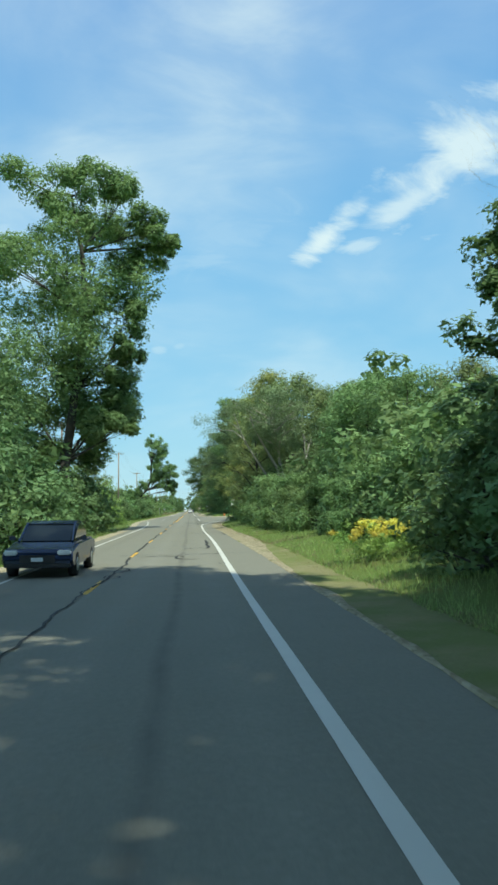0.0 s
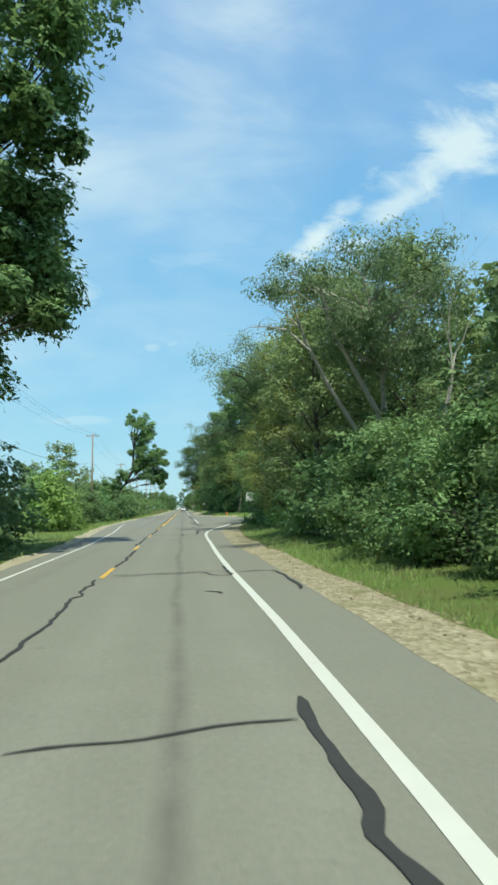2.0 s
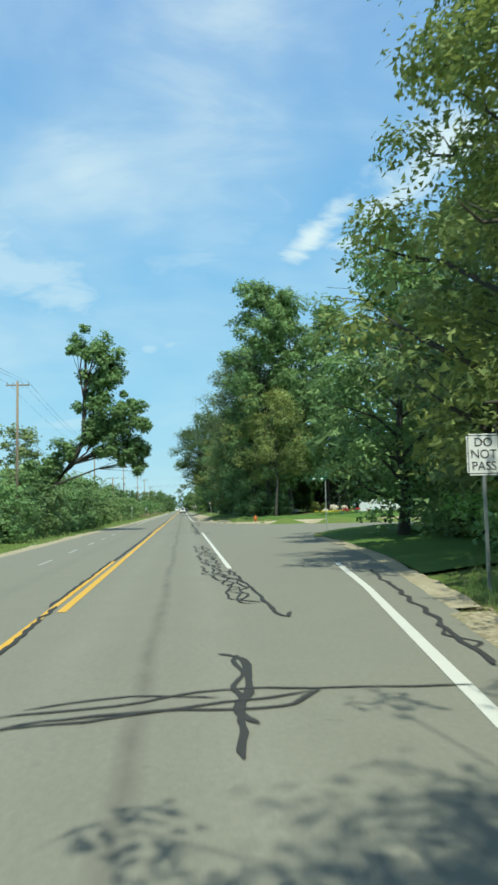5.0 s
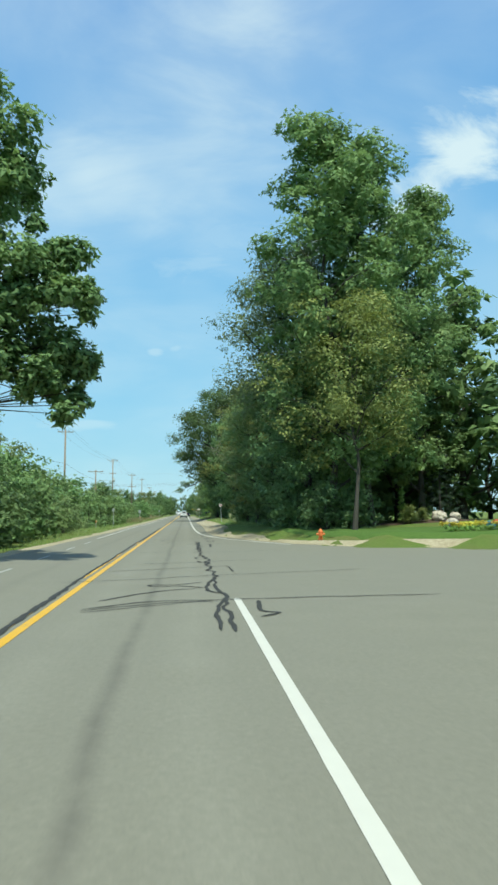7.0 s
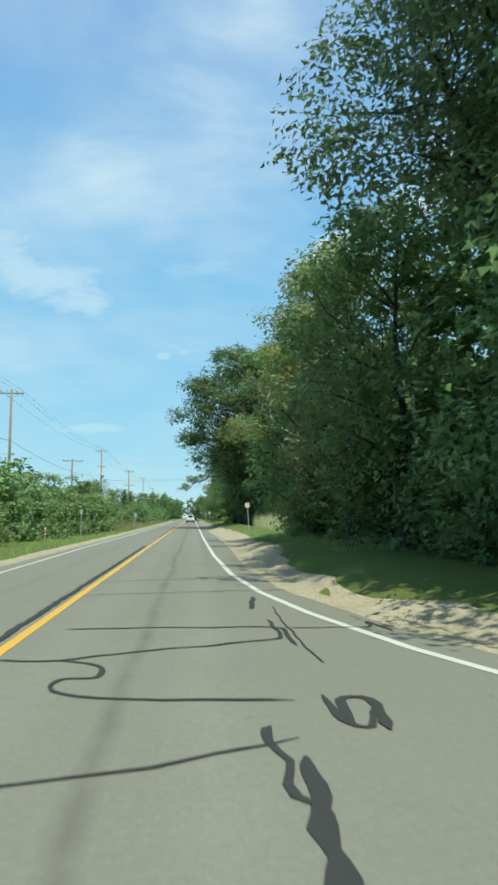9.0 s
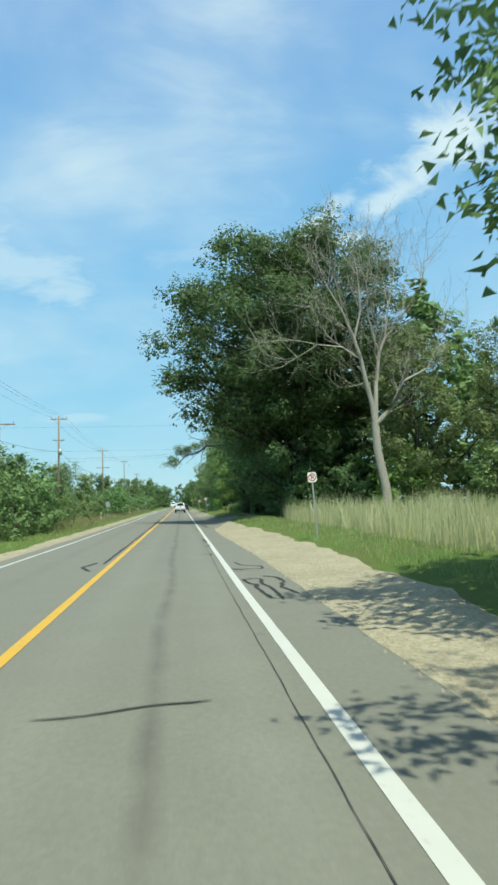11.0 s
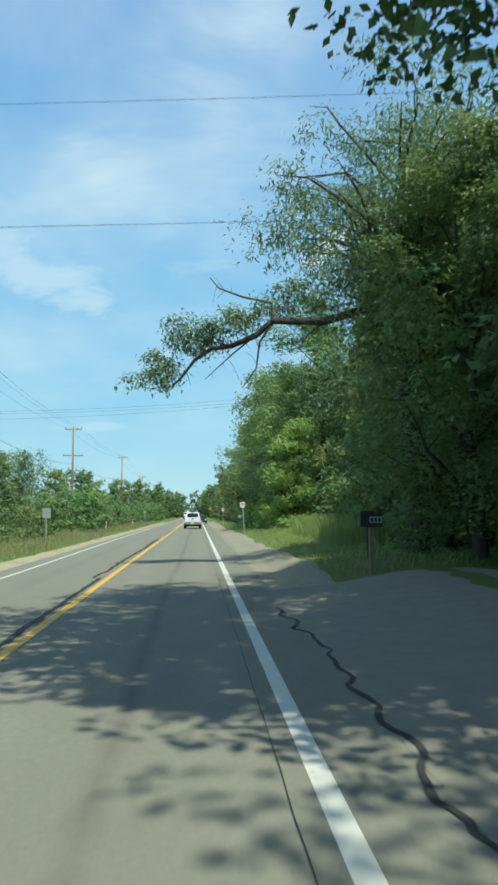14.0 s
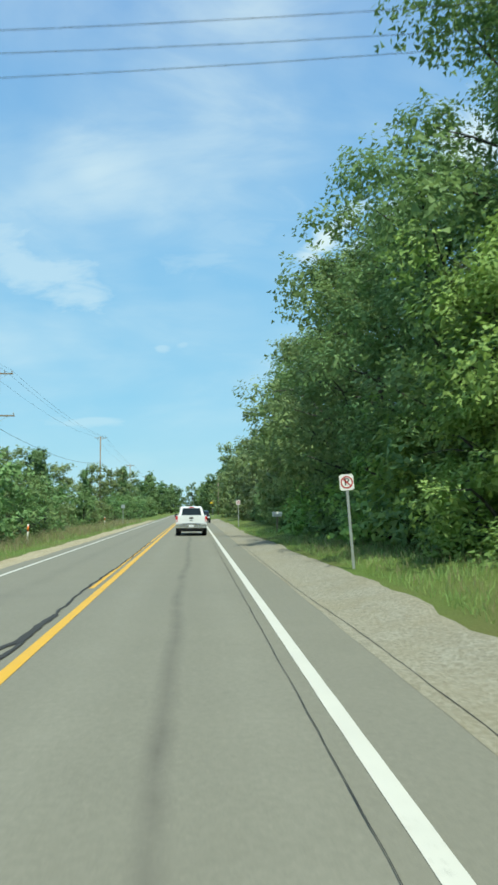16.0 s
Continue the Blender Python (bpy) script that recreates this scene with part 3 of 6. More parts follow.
    for dz in (0.0, 0.28, 0.55, 0.8):
        tar([(0.0, 85.7 + dz), (1.4, 86.1 + dz), (2.0, 86.5 + dz * 0.6), (3.25, 86.4 + dz * 0.7)], 0.055, 0.08)
    tar([(2.04, 82.3), (2.21, 82.5), (3.49, 82.6), (4.0, 82.9)], 0.09)
    tar([(3.31, 95.4), (3.03, 93.9), (3.07, 92.5), (2.96, 91.4), (3.0, 89.9), (2.88, 88.1)], 0.15, 0.10)
    tar([(1.93, 86.5), (2.02, 85.6), (2.07, 84.8)], 0.16, 0.05)
    tar([(-0.83, 101.3), (0.08, 101.8), (3.55, 102.9)], 0.06)
    tar([(2.93, 104.8), (2.72, 101.1)], 0.08)
    tar([(3.60, 117), (3.72, 113.7), (3.82, 110.6), (3.88, 107.9), (4.11, 108.3)], 0.09, 0.10)
    for dx, w in ((0.0, 0.06), (-0.18, 0.05), (-0.36, 0.06)):
        tar([(3.2 + dx, 131.0), (3.35 + dx, 122.0), (3.3 + dx, 116.6), (3.55 + dx, 113.0), (3.45 + dx * 0.6, 110.2), (3.75, 109.6)], w, 0.30)
    tar([(3.1, 117), (3.6, 116.2), (3.3, 114.8), (3.7, 113.8)], 0.06, 0.2)
    tar([(0.7, 102.4), (1.65, 102.7), (2.70, 103.1), (3.57, 103.0), (5.1, 102.9)], 0.06)
    tar([(0.75, 102.15), (1.59, 102.4), (2.56, 102.4), (3.28, 102.5), (3.62, 103.0)], 0.07)
    tar([(0.8, 102.7), (1.8, 103.0), (2.6, 102.8)], 0.05)
    tar([(2.73, 104.9), (2.98, 104.5), (2.96, 103.2), (2.77, 102.4), (2.89, 101.9)], 0.11, 0.06)
    tar([(7.3, 115.8), (6.28, 108.0), (5.96, 106.1), (5.79, 104.8), (5.66, 103.7)], 0.10)
    tar([(6.0, 106.2), (5.8, 105.6), (6.0, 105.0), (5.75, 104.6)], 0.07)
    # the turn lane's joint through the side-road mouth
    tar([(3.22, 178.5), (3.3, 170.0), (3.2, 166.0), (3.38, 162.0), (3.30, 158.4), (3.34, 155.5), (3.45, 154.6)], 0.095, 0.25)
    tar([(3.45, 155.0), (3.2, 153.1), (3.06, 151.8), (3.18, 150.8), (3.45, 150.3), (3.2, 148.0), (3.14, 147.2), (3.14, 145.5)], 0.095, 0.08)
    tar([(3.36, 154.6), (3.32, 152.5), (3.33, 151.0), (3.46, 150.2), (3.33, 148.3), (3.36, 147.2), (3.32, 145.4)], 0.095, 0.08)
    tar([(3.1, 163.5), (2.95, 162.9), (3.05, 162.3), (3.35, 162.3), (3.6, 162.2)], 0.07, 0.05)
    tar([(3.03, 161.0), (3.09, 160.5), (3.36, 160.4), (3.38, 159.4)], 0.13, 0.05)
    tar([(3.0, 153.1), (2.4, 152.5), (1.8, 152.5), (1.85, 152.1), (2.5, 152.2), (3.05, 151.7)], 0.08, 0.06)
    tar([(0.74, 148.1), (2.07, 149.2), (3.37, 149.4), (4.65, 149.6), (8.0, 150.0)], 0.07)
    tar([(0.79, 147.9), (2.08, 148.9), (3.23, 149.1)], 0.06)
    tar([(0.8, 147.6), (2.1, 148.6), (3.1, 149.3)], 0.05)
    tar([(0.89, 149.3), (1.95, 151.0), (2.95, 151.6)], 0.08)
    tar([(-0.5, 153.3), (1.8, 154.2), (3.16, 155.0), (8.0, 157.0)], 0.06)
    tar([(0.38, 156.7), (3.32, 158.2), (3.94, 158.4), (3.96, 156.4)], 0.06, 0.05)
    tar([(4.01, 149.2), (3.93, 147.7), (4.24, 147.4), (3.83, 146.9)], 0.10, 0.05)
    tar([(1.11, 159.8), (3.05, 160.4), (3.60, 160.8), (4.27, 161.2), (5.50, 161.5)], 0.07)
    tar([(0.0, 166.2), (2.69, 167.2), (3.42, 166.7), (7.42, 168.7)], 0.05)
    tar([(3.90, 175.2), (3.88, 173.6), (3.83, 171.5)], 0.11, 0.06)
    tar([(3.34, 177.7), (3.28, 174.5), (3.34, 173.2), (3.17, 172.1), (3.24, 170.5), (3.10, 169.8), (3.20, 169.2)], 0.15, 0.08)
    tar([(3.36, 174.5), (3.92, 174.7), (3.86, 172.8)], 0.07, 0.05)
    tar([(0.26, 174.0), (1.94, 174.3), (3.48, 175.0), (6.04, 176.5)], 0.05)
    tar([(-0.06, 176.8), (1.78, 177.3), (3.41, 178.1)], 0.05)
    tar([(3.82, 179.5), (3.85, 178.6), (4.05, 178.4), (4.20, 179.0)], 0.08, 0.04)
    tar([(0.93, 181.4), (1.47, 181.0), (1.52, 180.4), (1.18, 180.3), (1.24, 179.8), (1.94, 179.4), (3.55, 179.3)], 0.07, 0.06)
    tar([(3.90, 178.4), (3.95, 179.3), (4.22, 179.3), (4.18, 178.3)], 0.11, 0.04)
    tar([(0.29, 181.4), (0.97, 181.3), (1.93, 181.9), (3.66, 182.7), (3.84, 183.2), (3.82, 184.7)], 0.07)
    tar([(0.65, 183.8), (1.82, 183.9), (2.63, 183.9), (3.88, 183.9), (3.97, 183.3), (3.95, 182.3)], 0.08, 0.06)
    tar([(0.21, 188.7), (3.20, 189.5), (5.25, 189.9)], 0.05)
    tar([(0.12, 191.9), (2.36, 192.8), (3.57, 192.8)], 0.05)
    tar([(4.08, 186.6), (4.05, 183.7), (4.10, 181.0)], 0.03, 0.05)
    tar([(3.86, 188.3), (3.75, 187.2), (3.68, 186.2)], 0.12, 0.06)
    tar([(3.88, 183.9), (5.26, 183.9), (5.41, 184.5), (5.6, 183.4)], 0.06)
    tar([(0.2, 198.5), (1.9, 199.0), (3.3, 199.2)], 0.05)
    tar([(0.4, 207.0), (2.2, 207.3), (3.3, 207.8)], 0.05)
    tar([(1.0, 215.8), (2.4, 216.2)], 0.05)
    # on the paved shoulder and beyond
    tar([(3.72, 231.4), (3.86, 230.3), (4.36, 229.9), (4.23, 229.1), (3.54, 229.2), (3.86, 228.7)], 0.07, 0.06)
    tar([(3.52, 226.4), (3.95, 226.5), (3.92, 225.4), (4.01, 224.6), (4.0, 222.8)], 0.09, 0.05)
    tar([(3.54, 226.4), (3.64, 225.6), (3.76, 225.3), (3.71, 224.7), (3.8, 223.0)], 0.10, 0.05)
    tar([(4.05, 227.1), (4.34, 226.8), (4.42, 225.9), (4.28, 225.4), (4.33, 225.2), (4.23, 224.7), (4.4, 223.6)], 0.09, 0.05)
    tar([(0.94, 232.5), (2.48, 233.0)], 0.05)
    for a, b in ((196, 224), (224, 246), (246, 290), (290, 345)):
        tar([(3.12, a), (3.14, (a + b) / 2), (3.13, b)], 0.009, 0.012)
    tar([(-0.25, 229.5), (-0.55, 231.1), (-0.3, 232.4)], 0.13)
    tar([(3.22, 245.8), (3.27, 242.9)], 0.10)
    tar([(0.22, 247.6), (2.85, 249.3), (4.42, 250.0)], 0.05)
    tar([(0.3, 244.0), (3.17, 244.7)], 0.05)
    tar([(-0.65, 243.1), (0.83, 242.2), (1.66, 243.3)], 0.05)
    tar([(2.85, 241.8), (4.45, 241.9)], 0.05)
    tar([(2.92, 239.5), (3.23, 239.8), (3.35, 240.8)], 0.10, 0.05)
    tar([(2.76, 234.6), (3.15, 235.3), (3.14, 234.2)], 0.05)
    tar([(0.2, 238.6), (1.6, 239.2), (2.8, 239.0)], 0.06)
    tar([(0.1, 253.0), (2.0, 254.1), (3.1, 254.2)], 0.05)
    tar([(4.25, 268.8), (3.81, 268.2), (3.71, 266.7), (3.87, 266.1), (3.98, 265.1), (3.88, 264.5), (4.04, 264.1), (3.99, 262.6)], 0.15, 0.10)
    tar([(4.2, 268.5), (4.0, 267.6), (3.75, 267.2)], 0.07)
    tar([(4.1, 281.0), (4.2, 275.0), (4.1, 269.0)], 0.07, 0.25)
    tar([(-0.22, 287.8), (-0.26, 289.2), (-0.16, 291.2), (-0.2, 295.4), (-0.12, 303.3)], 0.10, 0.10)
    tar([(-0.12, 305.3), (-0.05, 306.3), (-0.2, 309.3), (-0.12, 311.6), (-0.24, 314.6), (-0.1, 318.0)], 0.11, 0.10)
    tar([(1.46, 293.5), (2.58, 293.9)], 0.06)
    tar([(0.30, 295.1), (0.7, 294.8), (1.41, 295.5)], 0.06)
    tar([(4.45, 340.0), (4.38, 321.8), (4.50, 314.0), (4.38, 303.0)], 0.012, 0.02)


build_ground()
build_road()
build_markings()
SHOULDER_A = [(-60, 4.9), (30, 4.9), (42, 4.8), (50, 4.75), (60, 4.66), (66, 4.55), (70, 4.42), (75, 4.3), (92, 4.7), (100, 5.4), (108, 6.6)]
flat_patch("dirt_shoulder", ragged(SHOULDER_A, 0.07, 0.5, 4), ragged([(-20, 5.0), (20, 5.1), (28, 5.25), (32, 5.45), (36, 5.75), (41, 6.0), (50, 6.2), (58, 5.9), (70, 5.7), (84, 5.8), (92, 6.2), (100, 6.7), (108, 7.4)], 0.20, 0.25, 5), -20, 108, 0.045, M["litter"], "pale brown dirt shoulder with dry leaf litter", "shoulder")
flat_patch("dry_verge", ragged(SHOULDER_A, 0.07, 0.5, 4), ragged([(-60, 6.6), (20, 6.6), (33, 6.4), (40, 5.9), (45, 5.2)], 0.30, 0.25, 15), -60, 45, 0.03, M["dry_turf"], "low straw-coloured grass beside the pavement", "verge")
flat_patch("gravel_shoulder", ragged([(175, 8.5), (179, 7.1), (184, 5.7), (190, 4.65), (198, 4.35), (215, 4.6), (236, 4.6), (250, 4.3), (258, 4.3), (262, 4.75), (266, 5.3), (270, 5.9), (276.4, 6.4)], 0.05, 0.4, 6), ragged([(175, 8.9), (179, 7.8), (182, 7.6), (185, 7.2), (187.5, 6.1), (197, 5.8), (204, 6.6), (225, 6.9), (245, 7.3), (262, 6.2), (300, 6.0), (420, 6.0)], 0.30, 0.25, 7), 175, 272.5, 0.042, M["gravel"], "pale sandy gravel shoulder", "shoulder")
flat_patch("gravel_shoulder", ragged([(283, 4.3), (420, 4.3)], 0.05, 0.4, 6), ragged([(283, 6.0), (300, 6.1), (420, 6.0)], 0.25, 0.25, 7), 282.6, 420, 0.03, M["gravel_grey"], "grey worn shoulder of broken asphalt and gravel", "shoulder")
flat_patch("gravel_edge", lambda y: lerp_list(y, ROAD_RIGHT) - 0.1, lambda y: lerp_list(y, ROAD_RIGHT) + lerp_list(y, [(167, 3), (169, 1.6), (170, 1.3), (172, 1.0), (176, 0.7), (179, 0.6)]), 167.6, 178.4, 0.085, M["gravel"], "pale gravel edge beside the corner lawn", "shoulder", step=0.25, cols=25)
flat_patch("driveway_apron", lambda y: 4.15, lambda y: lerp_list(y, [(256, 4.55), (261, 4.85), (266, 5.5), (270, 6.1), (272.4, 6.8), (274, 10.5), (277, 13), (284.4, 13.5)]), 256.0, 284.6, 0.015, M["old_tarmac"], "dark worn tarmac driveway apron", "driveway")
flat_patch("gravel_edge", ragged([(108, 6.75), (116, 7.95), (122, 8.75), (130, 9.35), (138, 9.65)], 0.06, 0.5, 8), ragged([(108, 7.4), (116, 8.6), (122, 9.6), (130, 10.0), (138, 10.2)], 0.15, 0.4, 9), 108, 138, 0.03, M["gravel"], "narrow pale gravel edge beside the turn lane", "shoulder")
flat_patch("gravel_shoulder", ragged([(-60, -3.9), (75, -3.7), (95, -5.0), (112, -5.6), (150, -5.5), (180, -4.9), (200, -4.6), (260, -4.4), (420, -4.4)], 0.25, 0.3, 10), ragged([(-60, -2.95), (75, -3.0), (95, -4.15), (112, -4.85), (150, -4.65), (180, -4.15), (200, -3.75), (260, -3.35), (420, -3.5)], 0.05, 0.3, 11), -60, 420, 0.02, M["gravel"], "thin gravel shoulder of the far lane", "shoulder")
flat_patch("mown_lawn", ragged([(169, 26), (170, 16.6), (172, 11.9), (176, 9.9), (179, 9.1), (182, 8.7), (187, 8.3)], 0.04, 0.6, 12), lambda y: lerp_list(y, [(169, 60), (172, 34), (176, 22), (183, 13), (187, 8.5)]), 169.2, 187, 0.045, M["lawn"], "bright green mown lawn on the corner", "lawn", step=0.35, cols=50)
flat_patch("mown_lawn", lambda y: lerp_list(y, ROAD_RIGHT) + 0.5, lambda y: lerp_list(y, ROAD_RIGHT) + lerp_list(y, [(112, 3), (125, 6), (140, 10), (149, 14)]), 114, 149, 0.05, M["lawn"], "mown grass on the near corner", "lawn", cols=24)

# ---------------------------------------------------------------- plants


def unit(v):
    return v / (np.linalg.norm(v, axis=1, keepdims=True) + 1e-9)


def leaf_mesh(rng, centres, radii, per, size, slim=0.74, hang=0.0, flat=0.75, sub=18, spread=0.33, core=7, kite=False):
    """Leaves in small sprays over the surfaces of clumps, with larger dense sprays inside; each leaf shades with its clump."""
    n = len(centres)
    sub = max(sub, per // 5)
    out = unit(rng.normal(size=(n * sub, 3)) + (0, 0, 0.30))
    r = np.repeat(radii, sub)
    lump = 0.82 + 0.22 * np.sin(out @ np.array((3.1, 4.3, 2.2)) * 1.6 + np.repeat(rng.uniform(0, 6.28, n), sub))
    twig = np.repeat(centres, sub, 0) + out * (r * lump * rng.uniform(0.62, 1.0, n * sub) ** 0.6)[:, None] * (1, 1, flat)
    k = max(1, per // sub)
    P = np.repeat(twig, k, 0) + rng.normal(size=(n * sub * k, 3)) * np.minimum(np.repeat(r, k) * spread * 0.5, 0.18)[:, None] * (1, 1, 0.6)
    if hang:
        P[:, 2] -= rng.exponential(hang, len(P))
    way = np.repeat(out, k, 0)
    face = way * 0.75 + rng.normal(size=P.shape) * 0.42 + (0, 0, 0.8)
    s = size * rng.uniform(0.6, 1.3, (len(P), 1))
    if core:
        inner = unit(rng.normal(size=(n * core, 3)))
        rc = np.repeat(radii, core)
        P = np.concatenate([P, np.repeat(centres, core, 0) + inner * (rc * rng.uniform(0.1, 0.5, n * core))[:, None] * (1, 1, flat)])
        face = np.concatenate([face, inner + rng.normal(size=inner.shape) * 0.3])
        way = np.concatenate([way, inner])
        s = np.concatenate([s, np.minimum(rc * rng.uniform(0.45, 0.75, n * core), max(1.5 * size, 0.30))[:, None]])
    face = unit(face)
    axis = rng.normal(size=P.shape) + ((0, 0, -2.2) if hang else (0, 0, -0.25))
    axis = unit(axis - face * (axis * face).sum(1, keepdims=True))
    side = np.cross(face, axis)
    corners = 4 if kite else 3
    if kite:
        V = np.stack([P - axis * s * 0.6, P - axis * s * 0.02 - side * s * slim * 0.5, P + axis * s * 0.62, P + axis * s * 0.06 + side * s * slim * 0.5], 1).reshape(-1, 3)
    else:
        V = np.stack([P - axis * s * 0.42 + side * s * slim * 0.52, P - axis * s * 0.42 - side * s * slim * 0.52, P + axis * s * 0.75], 1).reshape(-1, 3)
    whole = unit(P - centres.mean(0))
    lean = unit(way * 0.6 + whole * 0.3 + face * 0.6)
    return np.concatenate([V, np.repeat(lean, corners, 0)], 1), np.arange(len(V)).reshape(-1, corners)


PROFILE = dict(
    broad=[(0, 0.55), (0.25, 0.95), (0.5, 1.0), (0.75, 0.8), (1, 0.35)],
    tall=[(0, 0.6), (0.3, 1.0), (0.6, 0.8), (0.85, 0.5), (1, 0.2)],
    dome=[(0, 0.9), (0.3, 1.0), (0.6, 0.85), (0.85, 0.55), (1, 0.25)],
    spire=[(0, 1.0), (0.3, 0.78), (0.6, 0.48), (0.85, 0.22), (1, 0.08)],
    vase=[(0, 0.35), (0.4, 0.7), (0.7, 1.0), (0.9, 0.85), (1, 0.45)],
)


def grow(seed, height, radius, low, shape, limbs, leaf, leafmat, label, name="tree", clump=0.30, per=150, lean=(0, 0), hang=0.0, slim=0.74, barkmat="bark", girth=1.0, sub=18, gaps=0.0, category="tree", flat=0.75, extra=(), core=7, boughs=(), tufts=(), kite=False):
    """A plant at the origin: tapered trunk with limbs, and a crown of leaf sprays."""
    rng = np.random.default_rng(seed)
    steps = 7
    wob = rng.normal(size=(steps, 2)) * 0.012 * height
    wob[0] = 0
    trunk = [np.array((lean[0] * (i / (steps - 1)) ** 1.4 + wob[i, 0], lean[1] * (i / (steps - 1)) ** 1.4 + wob[i, 1], height * 0.84 * i / (steps - 1) - (0.25 if i == 0 else 0))) for i in range(steps)]
    r0 = (0.012 * height + 0.06) * girth
    paths = [(trunk, [r0 * (1.35 if i == 0 else 1) * (1 - 0.88 * i / (steps - 1)) for i in range(steps)])]
    tz = np.array([p[2] for p in trunk])
    tx, ty = np.array([p[0] for p in trunk]), np.array([p[1] for p in trunk])
    centres, radii = [], []
    a = rng.uniform(0, 6.28)
    for i in range(limbs):
        u = (i + rng.uniform(0.2, 0.8)) / limbs
        h = height * (low + (0.93 - low) * u)
        reach = radius * lerp_list(u, PROFILE[shape]) * rng.uniform(0.75, 1.08)
        a += 2.4 + rng.uniform(-0.4, 0.4)
        start_h = max(height * low * 0.6, h - reach * rng.uniform(0.25, 0.7))
        s = np.array((np.interp(start_h, tz, tx), np.interp(start_h, tz, ty), start_h))
        e = np.array((np.interp(h, tz, tx) + math.cos(a) * reach * (1 - clump * 0.6), np.interp(h, tz, ty) + math.sin(a) * reach * (1 - clump * 0.6), h))
        mid = s * 0.5 + e * 0.5 + rng.normal(size=3) * reach * 0.08 + (0, 0, reach * 0.06)
        rr = r0 * (0.5 - 0.34 * u)
        paths.append(([s, s * 0.55 + mid * 0.45, mid, mid * 0.5 + e * 0.5 + rng.normal(size=3) * 0.03 * reach, e], [rr, rr * 0.8, rr * 0.6, rr * 0.4, rr * 0.15]))
        for f in (0.45, 0.75, 1.0):
            if gaps and rng.random() < gaps:
                continue
            c = s + (e - s) * f if f < 1 else e
            cr = radius * clump * rng.uniform(0.65, 1.15) * (0.75 + 0.25 * f)
            centres.append(c + rng.normal(size=3) * cr * 0.4)
            radii.append(cr)
            tip = c + unit(rng.normal(size=(1, 3)))[0] * cr * 0.6
            if per > 60:
                paths.append(([mid, (mid + tip) / 2 + rng.normal(size=3) * 0.05 * reach, tip], [rr * 0.35, rr * 0.2, 0.012]))
    centres.append(trunk[-1] + np.array((0, 0, height * 0.06)))
    radii.append(radius * clump * 0.8)
    tuft = []
    if extra:          # one long bough with tufts along it, from the trunk outwards
        s = np.array((np.interp(extra[0][2] * 0.7, tz, tx), np.interp(extra[0][2] * 0.7, tz, ty), extra[0][2] * 0.7))
        bough = [s]
        for px, py, pz, pr in extra:
            tip = np.array((px, py, pz))
            bough += [(bough[-1] + tip) / 2 + rng.normal(size=3) * (0.2, 0.2, 0.12), tip]
        m = len(bough) - 1
        paths.append((bough, [r0 * (0.36 * (1 - i / m) + 0.03) for i in range(m + 1)]))
        for px, py, pz, pr in extra:
            tip = np.array((px, py, pz))
            for k in range(20):
                tuft.append(tip + rng.normal(size=3) * pr * (0.8, 0.8, 0.42))
                paths.append(([tip + rng.normal(size=3) * 0.15, (tip + tuft[-1]) / 2 + rng.normal(size=3) * 0.15, tuft[-1]], [r0 * 0.06, r0 * 0.04, 0.012]))
    for pts, thick, thin_end in boughs:
        m = len(pts) - 1
        paths.append(([np.array(p) for p in pts], [thick + (thin_end - thick) * i / m for i in range(m + 1)]))
        for p, q in zip(pts[1:], pts[2:]):
            for k in range(3):
                d = rng.normal(size=3) * (0.25, 0.25, 0.3)
                b = np.array(p) + (np.array(q) - np.array(p)) * rng.random()
                paths.append(([b, b + d * 0.6 + (0, 0, 0.08), b + d * 1.4], [thin_end * 0.8, thin_end * 0.5, 0.006]))
    for px, py, pz, pr in tufts:
        for k in range(12):
            c = np.array((px, py, pz))
            tuft.append(c + rng.normal(size=3) * pr * (0.7, 0.7, 0.5))
            if k % 3 == 0:
                paths.append(([c + rng.normal(size=3) * 0.12, (c + tuft[-1]) / 2, tuft[-1]], [0.016, 0.011, 0.006]))
    thing = root(name, Matrix(), label, category)
    V, F = tubes(paths)
    part("trunk", mesh_from("trunk", V, F, M[barkmat], True), None, thing)
    V, F = leaf_mesh(rng, np.array(centres), np.array(radii), per, leaf, slim, hang, flat, sub, core=core, kite=kite)
    if tuft:
        W, G = leaf_mesh(rng, np.array(tuft), np.full(len(tuft), 0.48), 75, 0.13, 0.46, 0.06, 0.6, 20, core=0)
        V, F = np.concatenate([V, W]), np.concatenate([F, G + len(V)])
    V[:, 2] = np.maximum(V[:, 2], 0.02)
    part("crown", mesh_from("crown", V, F, M[leafmat]), None, thing)
    return thing


